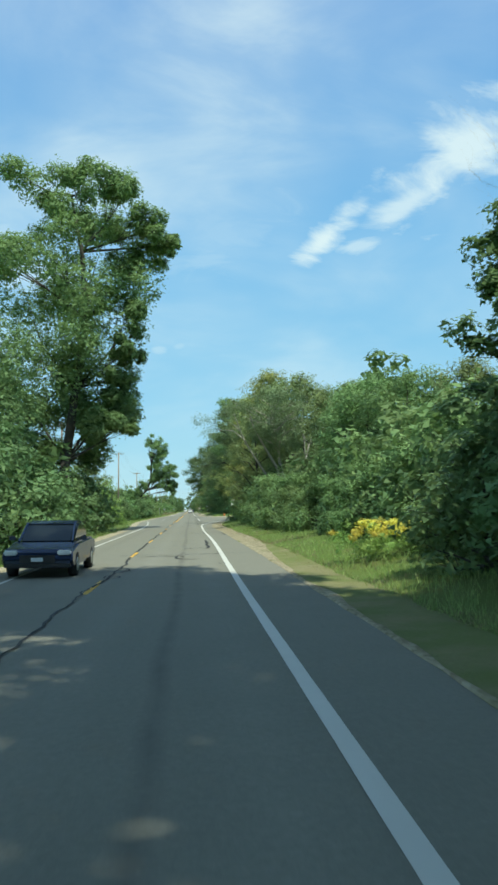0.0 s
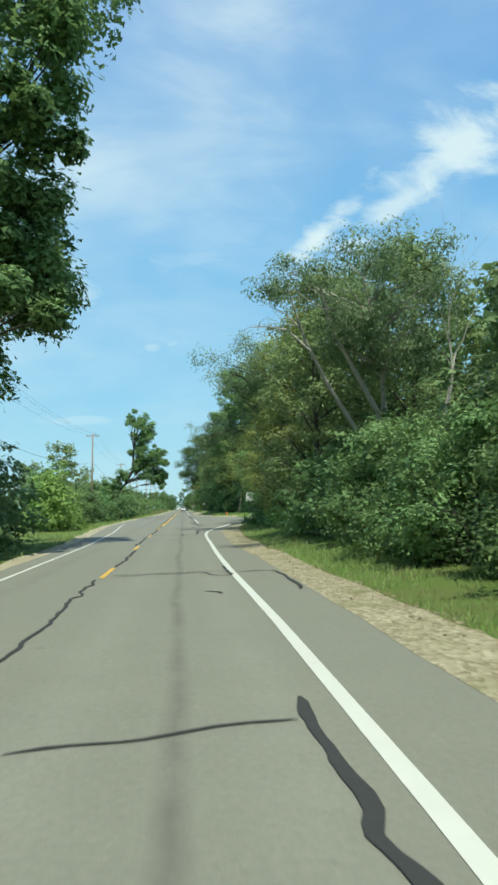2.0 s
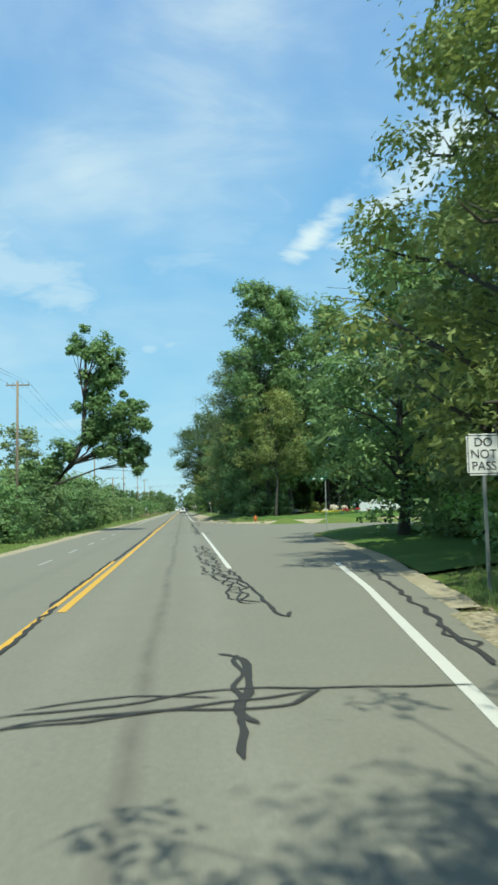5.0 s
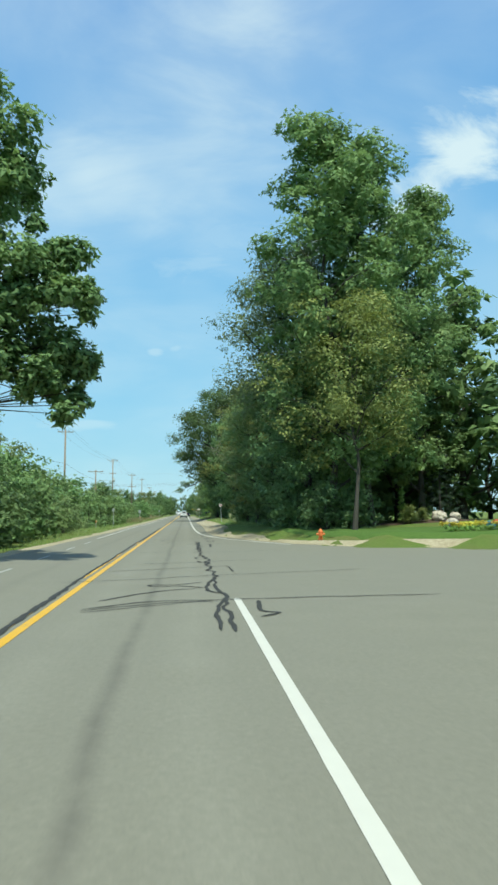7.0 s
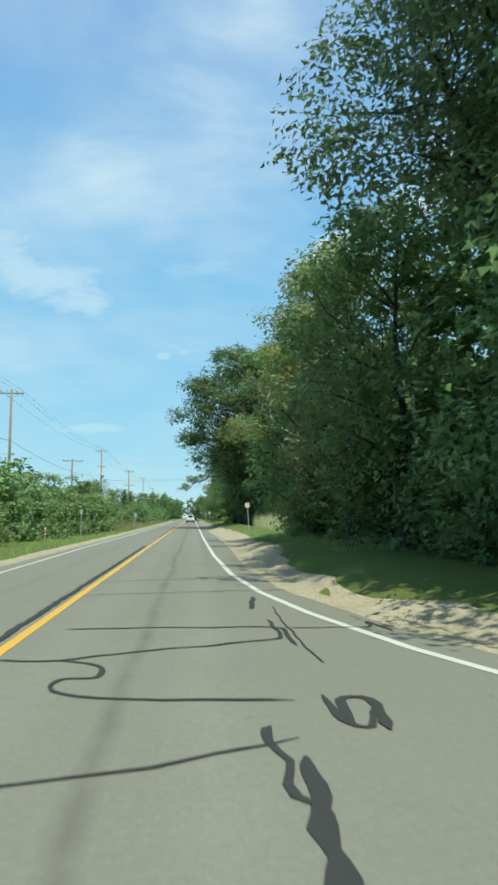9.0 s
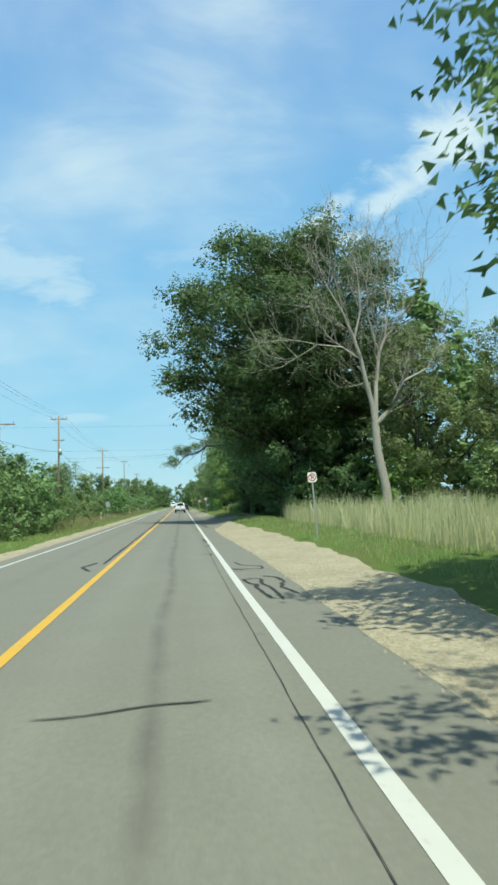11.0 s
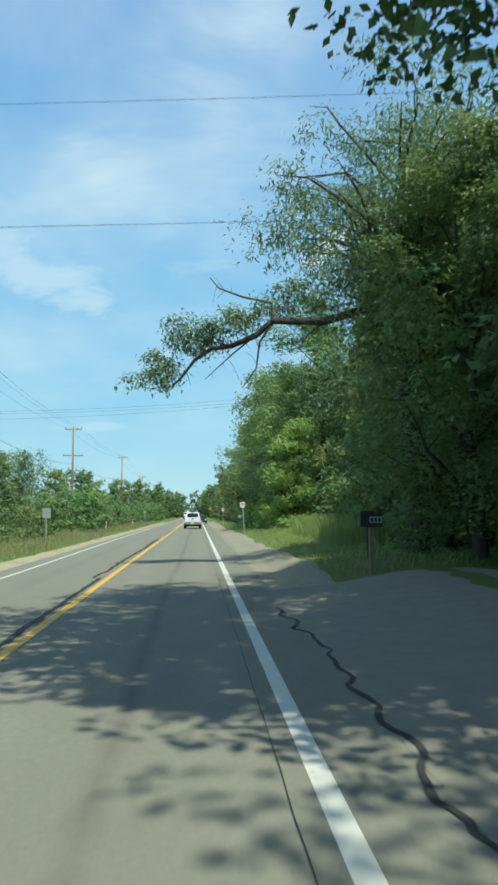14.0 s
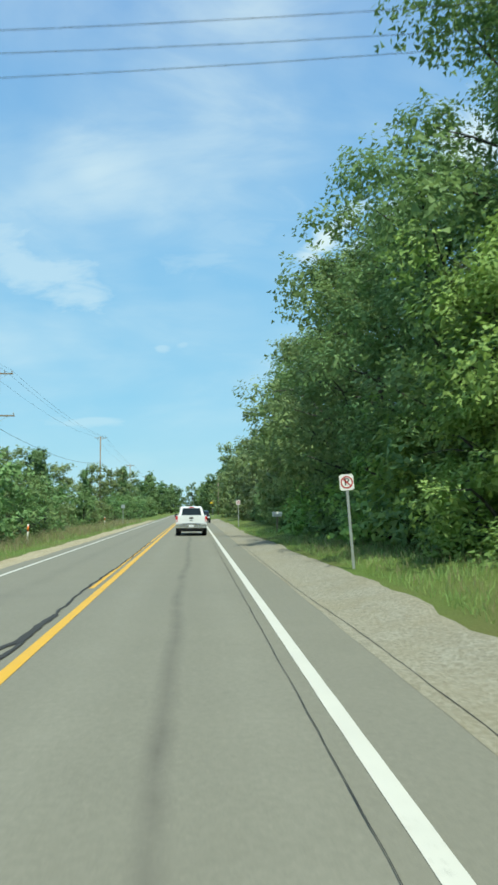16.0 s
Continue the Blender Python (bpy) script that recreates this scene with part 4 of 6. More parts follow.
def lobed(seed, x, y, stem, lobes, depth, per, leaf, leafmat, label, girth):
    """A tree with a bent stem and a crown of separate leafy lobes (x, z, radius)."""
    rng = np.random.default_rng(seed)
    thing = root("tree", pose(x, y, verge(x, y)), label, "tree")
    stem = [np.array(p, float) for p in stem]
    n = len(stem)
    paths = [(stem, [girth * (1 - i / n) ** 0.8 for i in range(n)])]
    C, R = [], []
    for lx, lz, r in lobes:
        tip = np.array((lx, stem[-1][1] + rng.normal() * depth, lz))
        fork = min([q for q in stem[1:] if q[2] < lz - 0.4] or stem[1:3], key=lambda q: np.linalg.norm(q - tip))
        mid = (fork + tip) / 2 + rng.normal(size=3) * 0.2
        paths.append(([fork, mid, tip], [girth * 0.25, girth * 0.15, 0.015]))
        for k in range(7):
            d = rng.normal(size=3) * r * (0.55, 0.8, 0.50)
            C.append(tip + d)
            R.append(r * rng.uniform(0.48, 0.85))
            paths.append(([mid, (mid + tip) / 2 + d * 0.5, tip + d], [girth * 0.08, girth * 0.05, 0.012]))
    V, F = tubes(paths)
    part("trunk", mesh_from("trunk", V, F, M["bark"], True), None, thing)
    V, F = leaf_mesh(rng, np.array(C), np.array(R), per, leaf, core=8, flat=0.9)
    part("crown", mesh_from("crown", V, F, M[leafmat]), None, thing)
    return thing


def put(thing, x, y, s=1.0, turn=0.0, sz=None, group="", sink=0.0):
    k = thing.scale[0]
    m = pose(x, y, verge(x, y) - sink, 0, 0, turn) @ Matrix.Diagonal((s / k, s / k, (sz or s) / k, 1))
    ob = copy_thing(thing, m)
    if group:
        ob["group"] = group
    return ob


def settle(thing, x, y, turn=0.0, s=1.0, sink=0.0):
    thing.matrix_basis = pose(x, y, verge(x, y) - sink, 0, 0, turn) @ Matrix.Scale(s, 4)
    return thing


def plant_trees():
    wood, bush = "roadside wood", "roadside bushes"
    # the model plants, each standing at a place of its own
    ash = settle(grow(11, 15, 5.2, 0.16, "broad", 28, 0.20, "leaf", "leafy green ash tree at the wood's edge", per=230), 12.8, 131, s=1.03)
    maple = settle(grow(12, 14, 5.4, 0.12, "broad", 28, 0.20, "leaf_dark", "dense dark green maple tree in the roadside wood", per=230), 15.0, 320)
    fine = settle(grow(17, 15.5, 5.2, 0.14, "broad", 28, 0.155, "leaf", "tall leafy green ash tree overhanging the shoulder", per=430), 12.6, 325, s=1.15)
    settle(grow(45, 8.4, 3.0, 0.05, "broad", 24, 0.13, "leaf_bright", "bright yellow-green young tree in front of the wood", per=330, clump=0.34), 9.7, 321.8)
    thin = settle(grow(13, 15, 4.8, 0.2, "tall", 28, 0.22, "leaf_olive", "thin olive-green tree with open branches", per=230, gaps=0.1, slim=0.5), 12.4, 57, s=0.74)
    pale = settle(grow(14, 21.5, 6.6, 0.38, "broad", 36, 0.19, "leaf_grey", "tall grey-green silvery-leaved tree", per=560, slim=0.6), 11.0, 188.5, s=1.05)
    gold = settle(grow(15, 19.5, 5.4, 0.12, "tall", 30, 0.175, "leaf_yellow", "yellowing broad-leaved tree beside the verge", per=300, gaps=0.08), 11.0, 112.5)
    poplar = settle(grow(16, 29.5, 5.6, 0.14, "tall", 44, 0.27, "leaf", "tall cottonwood tree with a ragged crown", per=250, sub=16, girth=0.6, clump=0.26), 11.9, 182.0)
    shrub = settle(grow(21, 4.2, 2.9, 0.05, "dome", 16, 0.23, "leaf", "dense green roadside shrub", "bush", per=95, sub=12, clump=0.38, category="bush", core=3), 14.2, 30)
    dark = settle(grow(22, 5.0, 3.2, 0.04, "dome", 18, 0.24, "leaf_dark", "dense dark green shrub at the wood's edge", "bush", per=75, sub=12, clump=0.38, category="bush", core=3), 10.9, 61)
    bright = settle(grow(23, 5.0, 3.0, 0.04, "dome", 18, 0.24, "leaf_bright", "bright green leafy shrub", "bush", per=95, sub=12, clump=0.38, category="bush", core=3), 10.0, 328)
    leafy = settle(grow(27, 4.4, 2.8, 0.03, "dome", 18, 0.12, "leaf", "dense small-leaved green shrub at the wood's edge", "bush", per=300, clump=0.36, category="bush", core=10), 11.2, 31)
    scrub = settle(grow(24, 3.4, 2.4, 0.04, "dome", 14, 0.24, "leaf_olive", "olive-green scrub bush on the verge", "bush", per=48, sub=8, clump=0.40, category="bush", core=3, slim=0.4), -8.6, 205)
    thicket = settle(grow(26, 4.6, 3.0, 0.04, "dome", 16, 0.25, "leaf", "green thicket bush of the far verge", "bush", per=45, sub=9, clump=0.38, category="bush", core=2), -15.5, 172)
    backs = [settle(grow(31, 15, 5.5, 0.08, "broad", 18, 0.62, "leaf_dark", "dark green tree deeper in the wood", per=35, sub=7), 19, 40, s=0.5),
             settle(grow(32, 16, 5.5, 0.08, "tall", 18, 0.62, "leaf", "green tree deeper in the wood", per=35, sub=7), 20, 62, s=0.7)]
    far = settle(grow(33, 11, 5.0, 0.06, "broad", 14, 0.75, "leaf", "distant green leafy tree", per=30, sub=6), -34, 250)

    light = [settle(grow(34, 14, 5.2, 0.03, "broad", 22, 0.36, "leaf_olive", "rounded olive-green tree behind the opposite verge", per=95, sub=10), -27, 262, s=0.9),
             settle(grow(35, 14, 4.8, 0.03, "tall", 22, 0.36, "leaf_grey", "grey-green tree behind the opposite verge", per=95, sub=10), -19, 300, s=0.5)]
    settle(grow(18, 14.5, 5.6, 0.34, "broad", 17, 0.16, "leaf_yellow", "slender yellow-green tree on the corner lawn", per=330, kite=True, gaps=0.14, girth=0.6, core=3), 12.4, 177.4)
    settle(grow(44, 10.2, 2.0, 0.28, "tall", 20, 0.17, "leaf_dark", "slender dark-leaved tree at the edge of the wood", per=160, girth=0.7), 11.3, 22.5)
    # tall trees, mostly unseen, added to shade the road at the start
    for x, y, s, t in ((8.5, -20, 1.3, 20), (8.6, -9, 1.35, 80), (9.4, 0, 1.3, 200)):
        put(maple, x, y, s, t, group=wood)
    settle(grow(41, 26, 6.8, 0.62, "broad", 18, 0.30, "leaf_dark", "tall dark tree out of view, added to shade the road", per=300, lean=(-5.5, 0)), 9.5, -5)
    settle(grow(42, 27, 6.5, 0.66, "broad", 18, 0.28, "leaf_dark", "tall dark tree out of view, added to shade the road", per=340, lean=(-6.2, 0.5)), 9.8, 2.5)
    settle(grow(46, 25, 6.4, 0.58, "broad", 20, 0.42, "leaf_dark", "tall dark tree beside the verge", per=260, lean=(0.5, 0)), 11.5, 5.5)
    settle(grow(47, 27, 6.6, 0.66, "broad", 20, 0.32, "leaf_dark", "tall dark tree out of view, added to shade the road", per=300, lean=(-9.5, 0.5)), 10.4, 6.5)
    # unseen tree over the far lane, added only to deepen the shade below
    settle(grow(48, 26, 6.6, 0.6, "broad", 20, 0.30, "leaf_dark", "unseen tall dark tree added to deepen the road's shade", per=190, lean=(4.5, 0.5)), -8.8, 3.0)
    settle(grow(43, 26, 6.8, 0.6, "broad", 20, 0.32, "leaf_dark", "tall dark tree out of view, added to shade the road", per=190, lean=(-5.5, 0)), 9.3, -15)
    for x, y, s, t, who in ((10.8, 184.5, 0.85, 75, maple), (12.6, 291.5, 1.0, 75, maple), (9.9, 286.2, 0.74, 20, fine), (11.0, 271.0, 1.0, 20, maple), (12.5, 277.5, 0.85, 140, backs[0]), (15.5, 272, 0.7, 75, backs[0]), (-11.5, 49, 1.05, 30, maple), (-12.0, 59, 0.9, 130, backs[0]), (-10.6, 68, 0.6, 210, maple), (14.5, 28, 0.5, 0, ash), (14.6, 34, 0.55, 70, thin), (13.4, 40, 0.58, 130, ash), (12.6, 45, 0.62, 190, ash), (12.6, 48, 0.62, 250, ash), (13.5, 53, 0.72, 20, thin),
                            (13.0, 73, 1.0, 80, thin), (11.8, 80, 1.05, 10, thin), (11.2, 87, 0.92, 60, gold), (12.6, 100, 0.97, 120, gold), (13.8, 13, 1.1, 40, ash), (14.5, 105, 0.95, 200, ash), (13.2, 119, 0.9, 140, thin),
                            (16.0, 124, 1.1, 20, backs[0]), (16.5, 138, 1.0, 60, backs[1]), (21, 143, 1.1, 100, backs[0]), (16.5, 198, 1.25, 80, backs[0]), (21, 198, 1.35, 130, backs[0]), (26, 196, 1.3, 170, backs[1]), (32, 190, 1.3, 10, backs[0]), (38, 184, 1.2, 60, backs[1]),
                            (10.0, 198, 0.9, 200, ash), (9.3, 204, 0.95, 40, thin), (9.0, 210.5, 0.78, 90, gold), (9.6, 216.5, 0.9, 150, ash), (14.5, 222, 0.9, 10, backs[0]), (15.4, 185, 0.97, 90, poplar), (21.5, 193, 0.98, 200, poplar), (8.6, 76, 0.8, 300, thin), (8.5, 87.5, 0.52, 45, gold), (10.2, 93.5, 0.5, 160, gold), (10.8, 104, 0.7, 250, gold),
                            (19, 262, 1.0, 10, thin), (22, 268, 1.15, 60, backs[1]), (18, 275, 1.15, 130, backs[0]), (25, 258, 1.0, 190, thin), (28, 250, 1.1, 240, backs[0]), (14, 284, 1.1, 20, maple), (13, 299, 0.95, 60, maple),
                            (12.6, 306, 0.6, 110, gold), (17.0, 311, 0.8, 160, pale), (10.4, 331, 0.93, 130, fine), (10.3, 337, 1.05, 90, ash), (10.8, 345, 1.1, 150, thin), (11.2, 353, 0.95, 210, ash), (11.5, 361, 0.95, 270, ash),
                            (11.2, 370, 1.0, 20, light[0]), (11.5, 379, 0.9, 80, light[1]), (10.5, 388, 0.8, 140, light[1]), (9.5, 398, 0.75, 200, light[0]), (10, 410, 0.8, 40, light[1]), (9, 424, 0.85, 100, light[0]), (9.5, 440, 0.8, 160, light[0])):
        put(who, x, y, s, t, group=wood)
    # the undergrowth that closes the wood towards the road
    rng = np.random.default_rng(5)
    y = 22.0
    while y < 112:
        if y > 44:
            inset = lerp_list(y, [(44, 0.6), (54, 2.0), (72, 2.0), (82, 1.0), (112, 0.6)])
            put(leafy if y < 64 else (dark, shrub, dark, shrub, bright)[int(rng.integers(5))], 10.6 - inset + (1.7 if y > 99 else 0) + rng.uniform(-0.4, 0.9), y, rng.uniform(0.6, 0.95), rng.uniform(0, 360), group=bush)
        elif y > 33:
            put(leafy, 10.4 + rng.uniform(-0.3, 0.6), y, rng.uniform(0.6, 0.85), rng.uniform(0, 360), group=bush)
        put(thicket, 12.6 + rng.uniform(-0.6, 0.8), y + 1.5, rng.uniform(0.8, 1.25), rng.uniform(0, 360), group=bush)
        y += rng.uniform(3.0, 4.2)
    for x, y, s, who in ((9.0, 19.6, 0.72, dark), (9.8, 16.2, 0.8, dark), (10.3, 23.0, 0.7, dark), (8.3, 100.5, 0.62, shrub), (11.2, 180.0, 0.62, dark), (13.2, 180.4, 0.55, dark), (9.9, 183.2, 0.62, dark), (13.0, 116, 0.8, shrub), (14.5, 121, 0.85, bright), (14.8, 127, 0.9, shrub), (15.5, 133, 0.8, shrub), (17.5, 138, 0.9, dark), (21, 146, 0.8, dark), (25, 150, 0.8, shrub)):
        put(who, x, y, s, y * 37 % 360, group=bush)
    y = 190.0
    while y < 219:
        put((dark, shrub, dark)[int(rng.integers(3))], 10.8 + rng.uniform(-0.4, 1.0) - (1.5 if y > 203 else 0), y, rng.uniform(0.65, 1.0), rng.uniform(0, 360), group=bush)
        put(thicket, 13.6 + rng.uniform(-0.5, 0.8), y + 1.5, rng.uniform(0.9, 1.3), rng.uniform(0, 360), group=bush)
        y += rng.uniform(2.8, 4.0)
    for x, y, s, who in ((20, 232, 0.9, dark), (24, 244, 0.9, dark), (22, 254, 1.0, shrub), (18.5, 262, 1.0, bright), (15.5, 267, 0.9, dark), (12.5, 269, 0.75, dark), (14.3, 274.5, 0.8, dark), (14.6, 280, 0.9, dark), (11.8, 286, 0.8, dark), (11.2, 292, 0.8, dark), (11.4, 298, 0.8, dark), (12.4, 304, 0.7, shrub), (12.6, 309, 0.65, dark)):
        put(who, x, y, s, y * 53 % 360, group=bush)
    for x, y, s, who in ((12.0, 313, 0.8, shrub), (12.4, 317.0, 0.9, shrub), (10.2, 328, 1.1, shrub), (9.7, 333, 0.95, bright), (9.4, 338, 0.9, shrub), (9.2, 345, 0.85, bright), (9.8, 352, 0.75, bright), (9.8, 360, 0.75, shrub), (9.6, 369, 0.75, shrub), (9.4, 378, 0.75, shrub), (8.6, 388, 0.7, scrub), (8.6, 400, 0.7, scrub)):
        put(who, x, y, s, y * 29 % 360, group=bush)
    # deeper rows
    for k, (x, y) in enumerate([(18, 28), (23, 35), (19, 50), (24, 55), (20, 72), (26, 70), (19, 83), (24, 88), (20, 96), (26, 104), (19, 108), (24, 118), (27, 130), (34, 138), (24, 204), (30, 200), (37, 194), (18, 205), (23, 212), (17, 216), (24, 226), (32, 236), (38, 246),
                                (27, 272), (33, 262), (38, 255), (24, 284), (19, 292), (24, 300), (18, 306), (22, 314), (18, 322), (22, 331), (17, 339), (22, 347), (17, 356), (20, 366), (17, 380), (18, 395), (17, 412), (18, 432), (32, 280), (46, 250), (42, 150), (52, 148), (44, 184), (54, 186), (60, 170), (66, 178), (66, 150), (18, 8), (20, -4)]):
        put(backs[k % 2], x, y, (0.8 + 0.35 * ((k * 7) % 5) / 5) * (0.58 if y < 60 else 1), k * 67 % 360, group=wood)

    # the open willows
    o = Vector((10.8, 68.0, 0.6))
    at = lambda *pts: [tuple(Vector((x, y, z)) - o) for x, y, z in pts]
    settle(grow(51, 12.4, 4.4, 0.56, "vase", 30, 0.15, "leaf_grey", "open grey-green willow with bare grey limbs", clump=0.24, core=2, per=330, barkmat="dead", slim=0.42, gaps=0.22, hang=0.10, sub=14, girth=1.0, lean=(-1.7, -1.0),
                boughs=((at((10.6, 68, 1.2), (9.2, 67.5, 4.2), (7.6, 67, 6.5), (6.6, 66.5, 8.2), (5.9, 66, 10.0)), 0.13, 0.03), (at((10.8, 68, 1.2), (9.7, 67.5, 5.5), (8.6, 67, 7.2), (7.6, 66.7, 8.9), (7.2, 66.5, 10.4)), 0.15, 0.035),
                        (at((6.9, 66.6, 7.7), (5.9, 66.3, 8.5), (5.0, 66.2, 8.6), (4.5, 66, 8.5)), 0.06, 0.012), (at((6.4, 66.4, 8.6), (5.8, 66.1, 9.1), (5.2, 66, 9.3)), 0.05, 0.012)),
                tufts=[(x - o.x, y - o.y, z - o.z, r) for x, y, z, r in ((5.4, 66, 10.0, 0.7), (6.1, 65.8, 10.7, 0.8))]), 10.8, 68)
    settle(grow(52, 13.8, 4.4, 0.56, "vase", 36, 0.15, "leaf_grey", "large willow leaning over the verge", clump=0.24, core=2, per=330, slim=0.42, gaps=0.16, hang=0.16, sub=14, girth=1.1, lean=(-2.6, -0.8),
                extra=((-3.9, 1.2, 7.1, 1.0), (-5.1, 1.4, 7.1, 1.15), (-6.2, 1.5, 6.6, 1.0))), 10.2, 93.0)
    o = Vector((9.0, 289.0, 0.45))
    at = lambda *pts: [tuple(Vector((x, y, z)) - o) for x, y, z in pts]
    main = at((9.0, 289, 6.0), (7.9, 290, 8.1), (6.7, 290.7, 7.85), (5.0, 290.7, 7.85), (4.43, 290.7, 7.35), (3.66, 290.7, 7.0), (3.0, 290.7, 6.9), (2.47, 290.8, 6.55), (2.05, 290.9, 6.0), (1.73, 291.0, 5.7))
    settle(grow(53, 15.5, 5.0, 0.42, "vase", 42, 0.17, "leaf_grey", "large willow reaching over the road", per=300, slim=0.36, gaps=0.08, hang=0.14, sub=14, girth=1.4, lean=(0.2, 1.0),
                boughs=((main, 0.17, 0.022), (at((5.0, 290.7, 7.85), (4.94, 290.6, 8.4), (4.0, 290.5, 8.56), (3.25, 290.4, 8.8), (2.95, 290.4, 9.15)), 0.07, 0.014), (at((4.43, 290.7, 7.35), (3.66, 290.9, 6.75), (2.8, 291.0, 5.95)), 0.04, 0.012),
                        (at((5.0, 290.7, 7.8), (4.55, 290.5, 7.1), (4.42, 290.3, 6.2), (3.96, 290.2, 5.55)), 0.055, 0.012), (at((6.6, 290.7, 7.8), (6.1, 290.5, 7.35), (5.7, 290.4, 6.7)), 0.05, 0.012)),
                tufts=[(x - o.x, y - o.y, z - o.z, r) for x, y, z, r in ((2.2, 290.9, 7.25, 0.55), (1.45, 291.0, 6.4, 0.5), (3.9, 290.6, 7.9, 0.4), (1.1, 291.1, 6.1, 0.4), (2.7, 290.7, 7.75, 0.4), (2.9, 291.2, 7.2, 0.4), (4.6, 291.3, 8.3, 0.4), (5.6, 291.5, 8.8, 0.6), (6.6, 291.0, 8.9, 0.7))]), 9.0, 289)
    # the great oak
    settle(grow(54, 25.2, 12.4, 0.32, "broad", 84, 0.215, "leaf_oak", "huge broad oak spreading over the road", per=560, sub=18, girth=1.6, clump=0.19, core=45, kite=True), 11.6, 271.3).scale.y *= 0.82
    # the tall tree of the opposite side
    lobed(55, -8.0, 63, ((0, 0, -0.3), (0.2, 0.5, 6), (0.8, 1.2, 12), (1.5, 2.0, 18), (1.0, 2.4, 24), (0, 2.6, 29)),
          ((-3.0, 29.5, 2.3), (0, 29.5, 2.0), (2.0, 28.0, 1.7), (4.5, 27.0, 1.8), (6.8, 26.0, 1.4), (8.0, 25.2, 0.9), (2.5, 23.5, 3.2), (-1.5, 24.0, 2.6), (5.5, 23.5, 1.9), (-0.5, 20.0, 2.8), (3.4, 19.5, 3.2), (5.8, 18.0, 1.4),
           (5.0, 15.0, 1.0), (1.4, 15.0, 3.0), (-2.0, 14.0, 3.4), (3.5, 11.5, 2.3), (4.6, 9.3, 1.2), (2.5, 8.5, 1.4), (-4.5, 18.0, 3.2), (-5.5, 23.0, 2.2), (-3.0, 9.0, 2.6), (0.5, 10.5, 2.6), (0.2, 6.5, 2.0), (-2.0, 5.5, 2.5), (4.0, 12.8, 1.5), (1.0, 13.0, 2.6), (-4.5, 12.0, 2.8)), 1.6, 720, 0.22, "leaf", "tall cottonwood leaning towards the road", 0.5)
    return dict(ash=ash, maple=maple, thin=thin, pale=pale, gold=gold, shrub=shrub, dark=dark, bright=bright, scrub=scrub, thicket=thicket, far=far, backs=backs, light=light[0], silver=light[1])


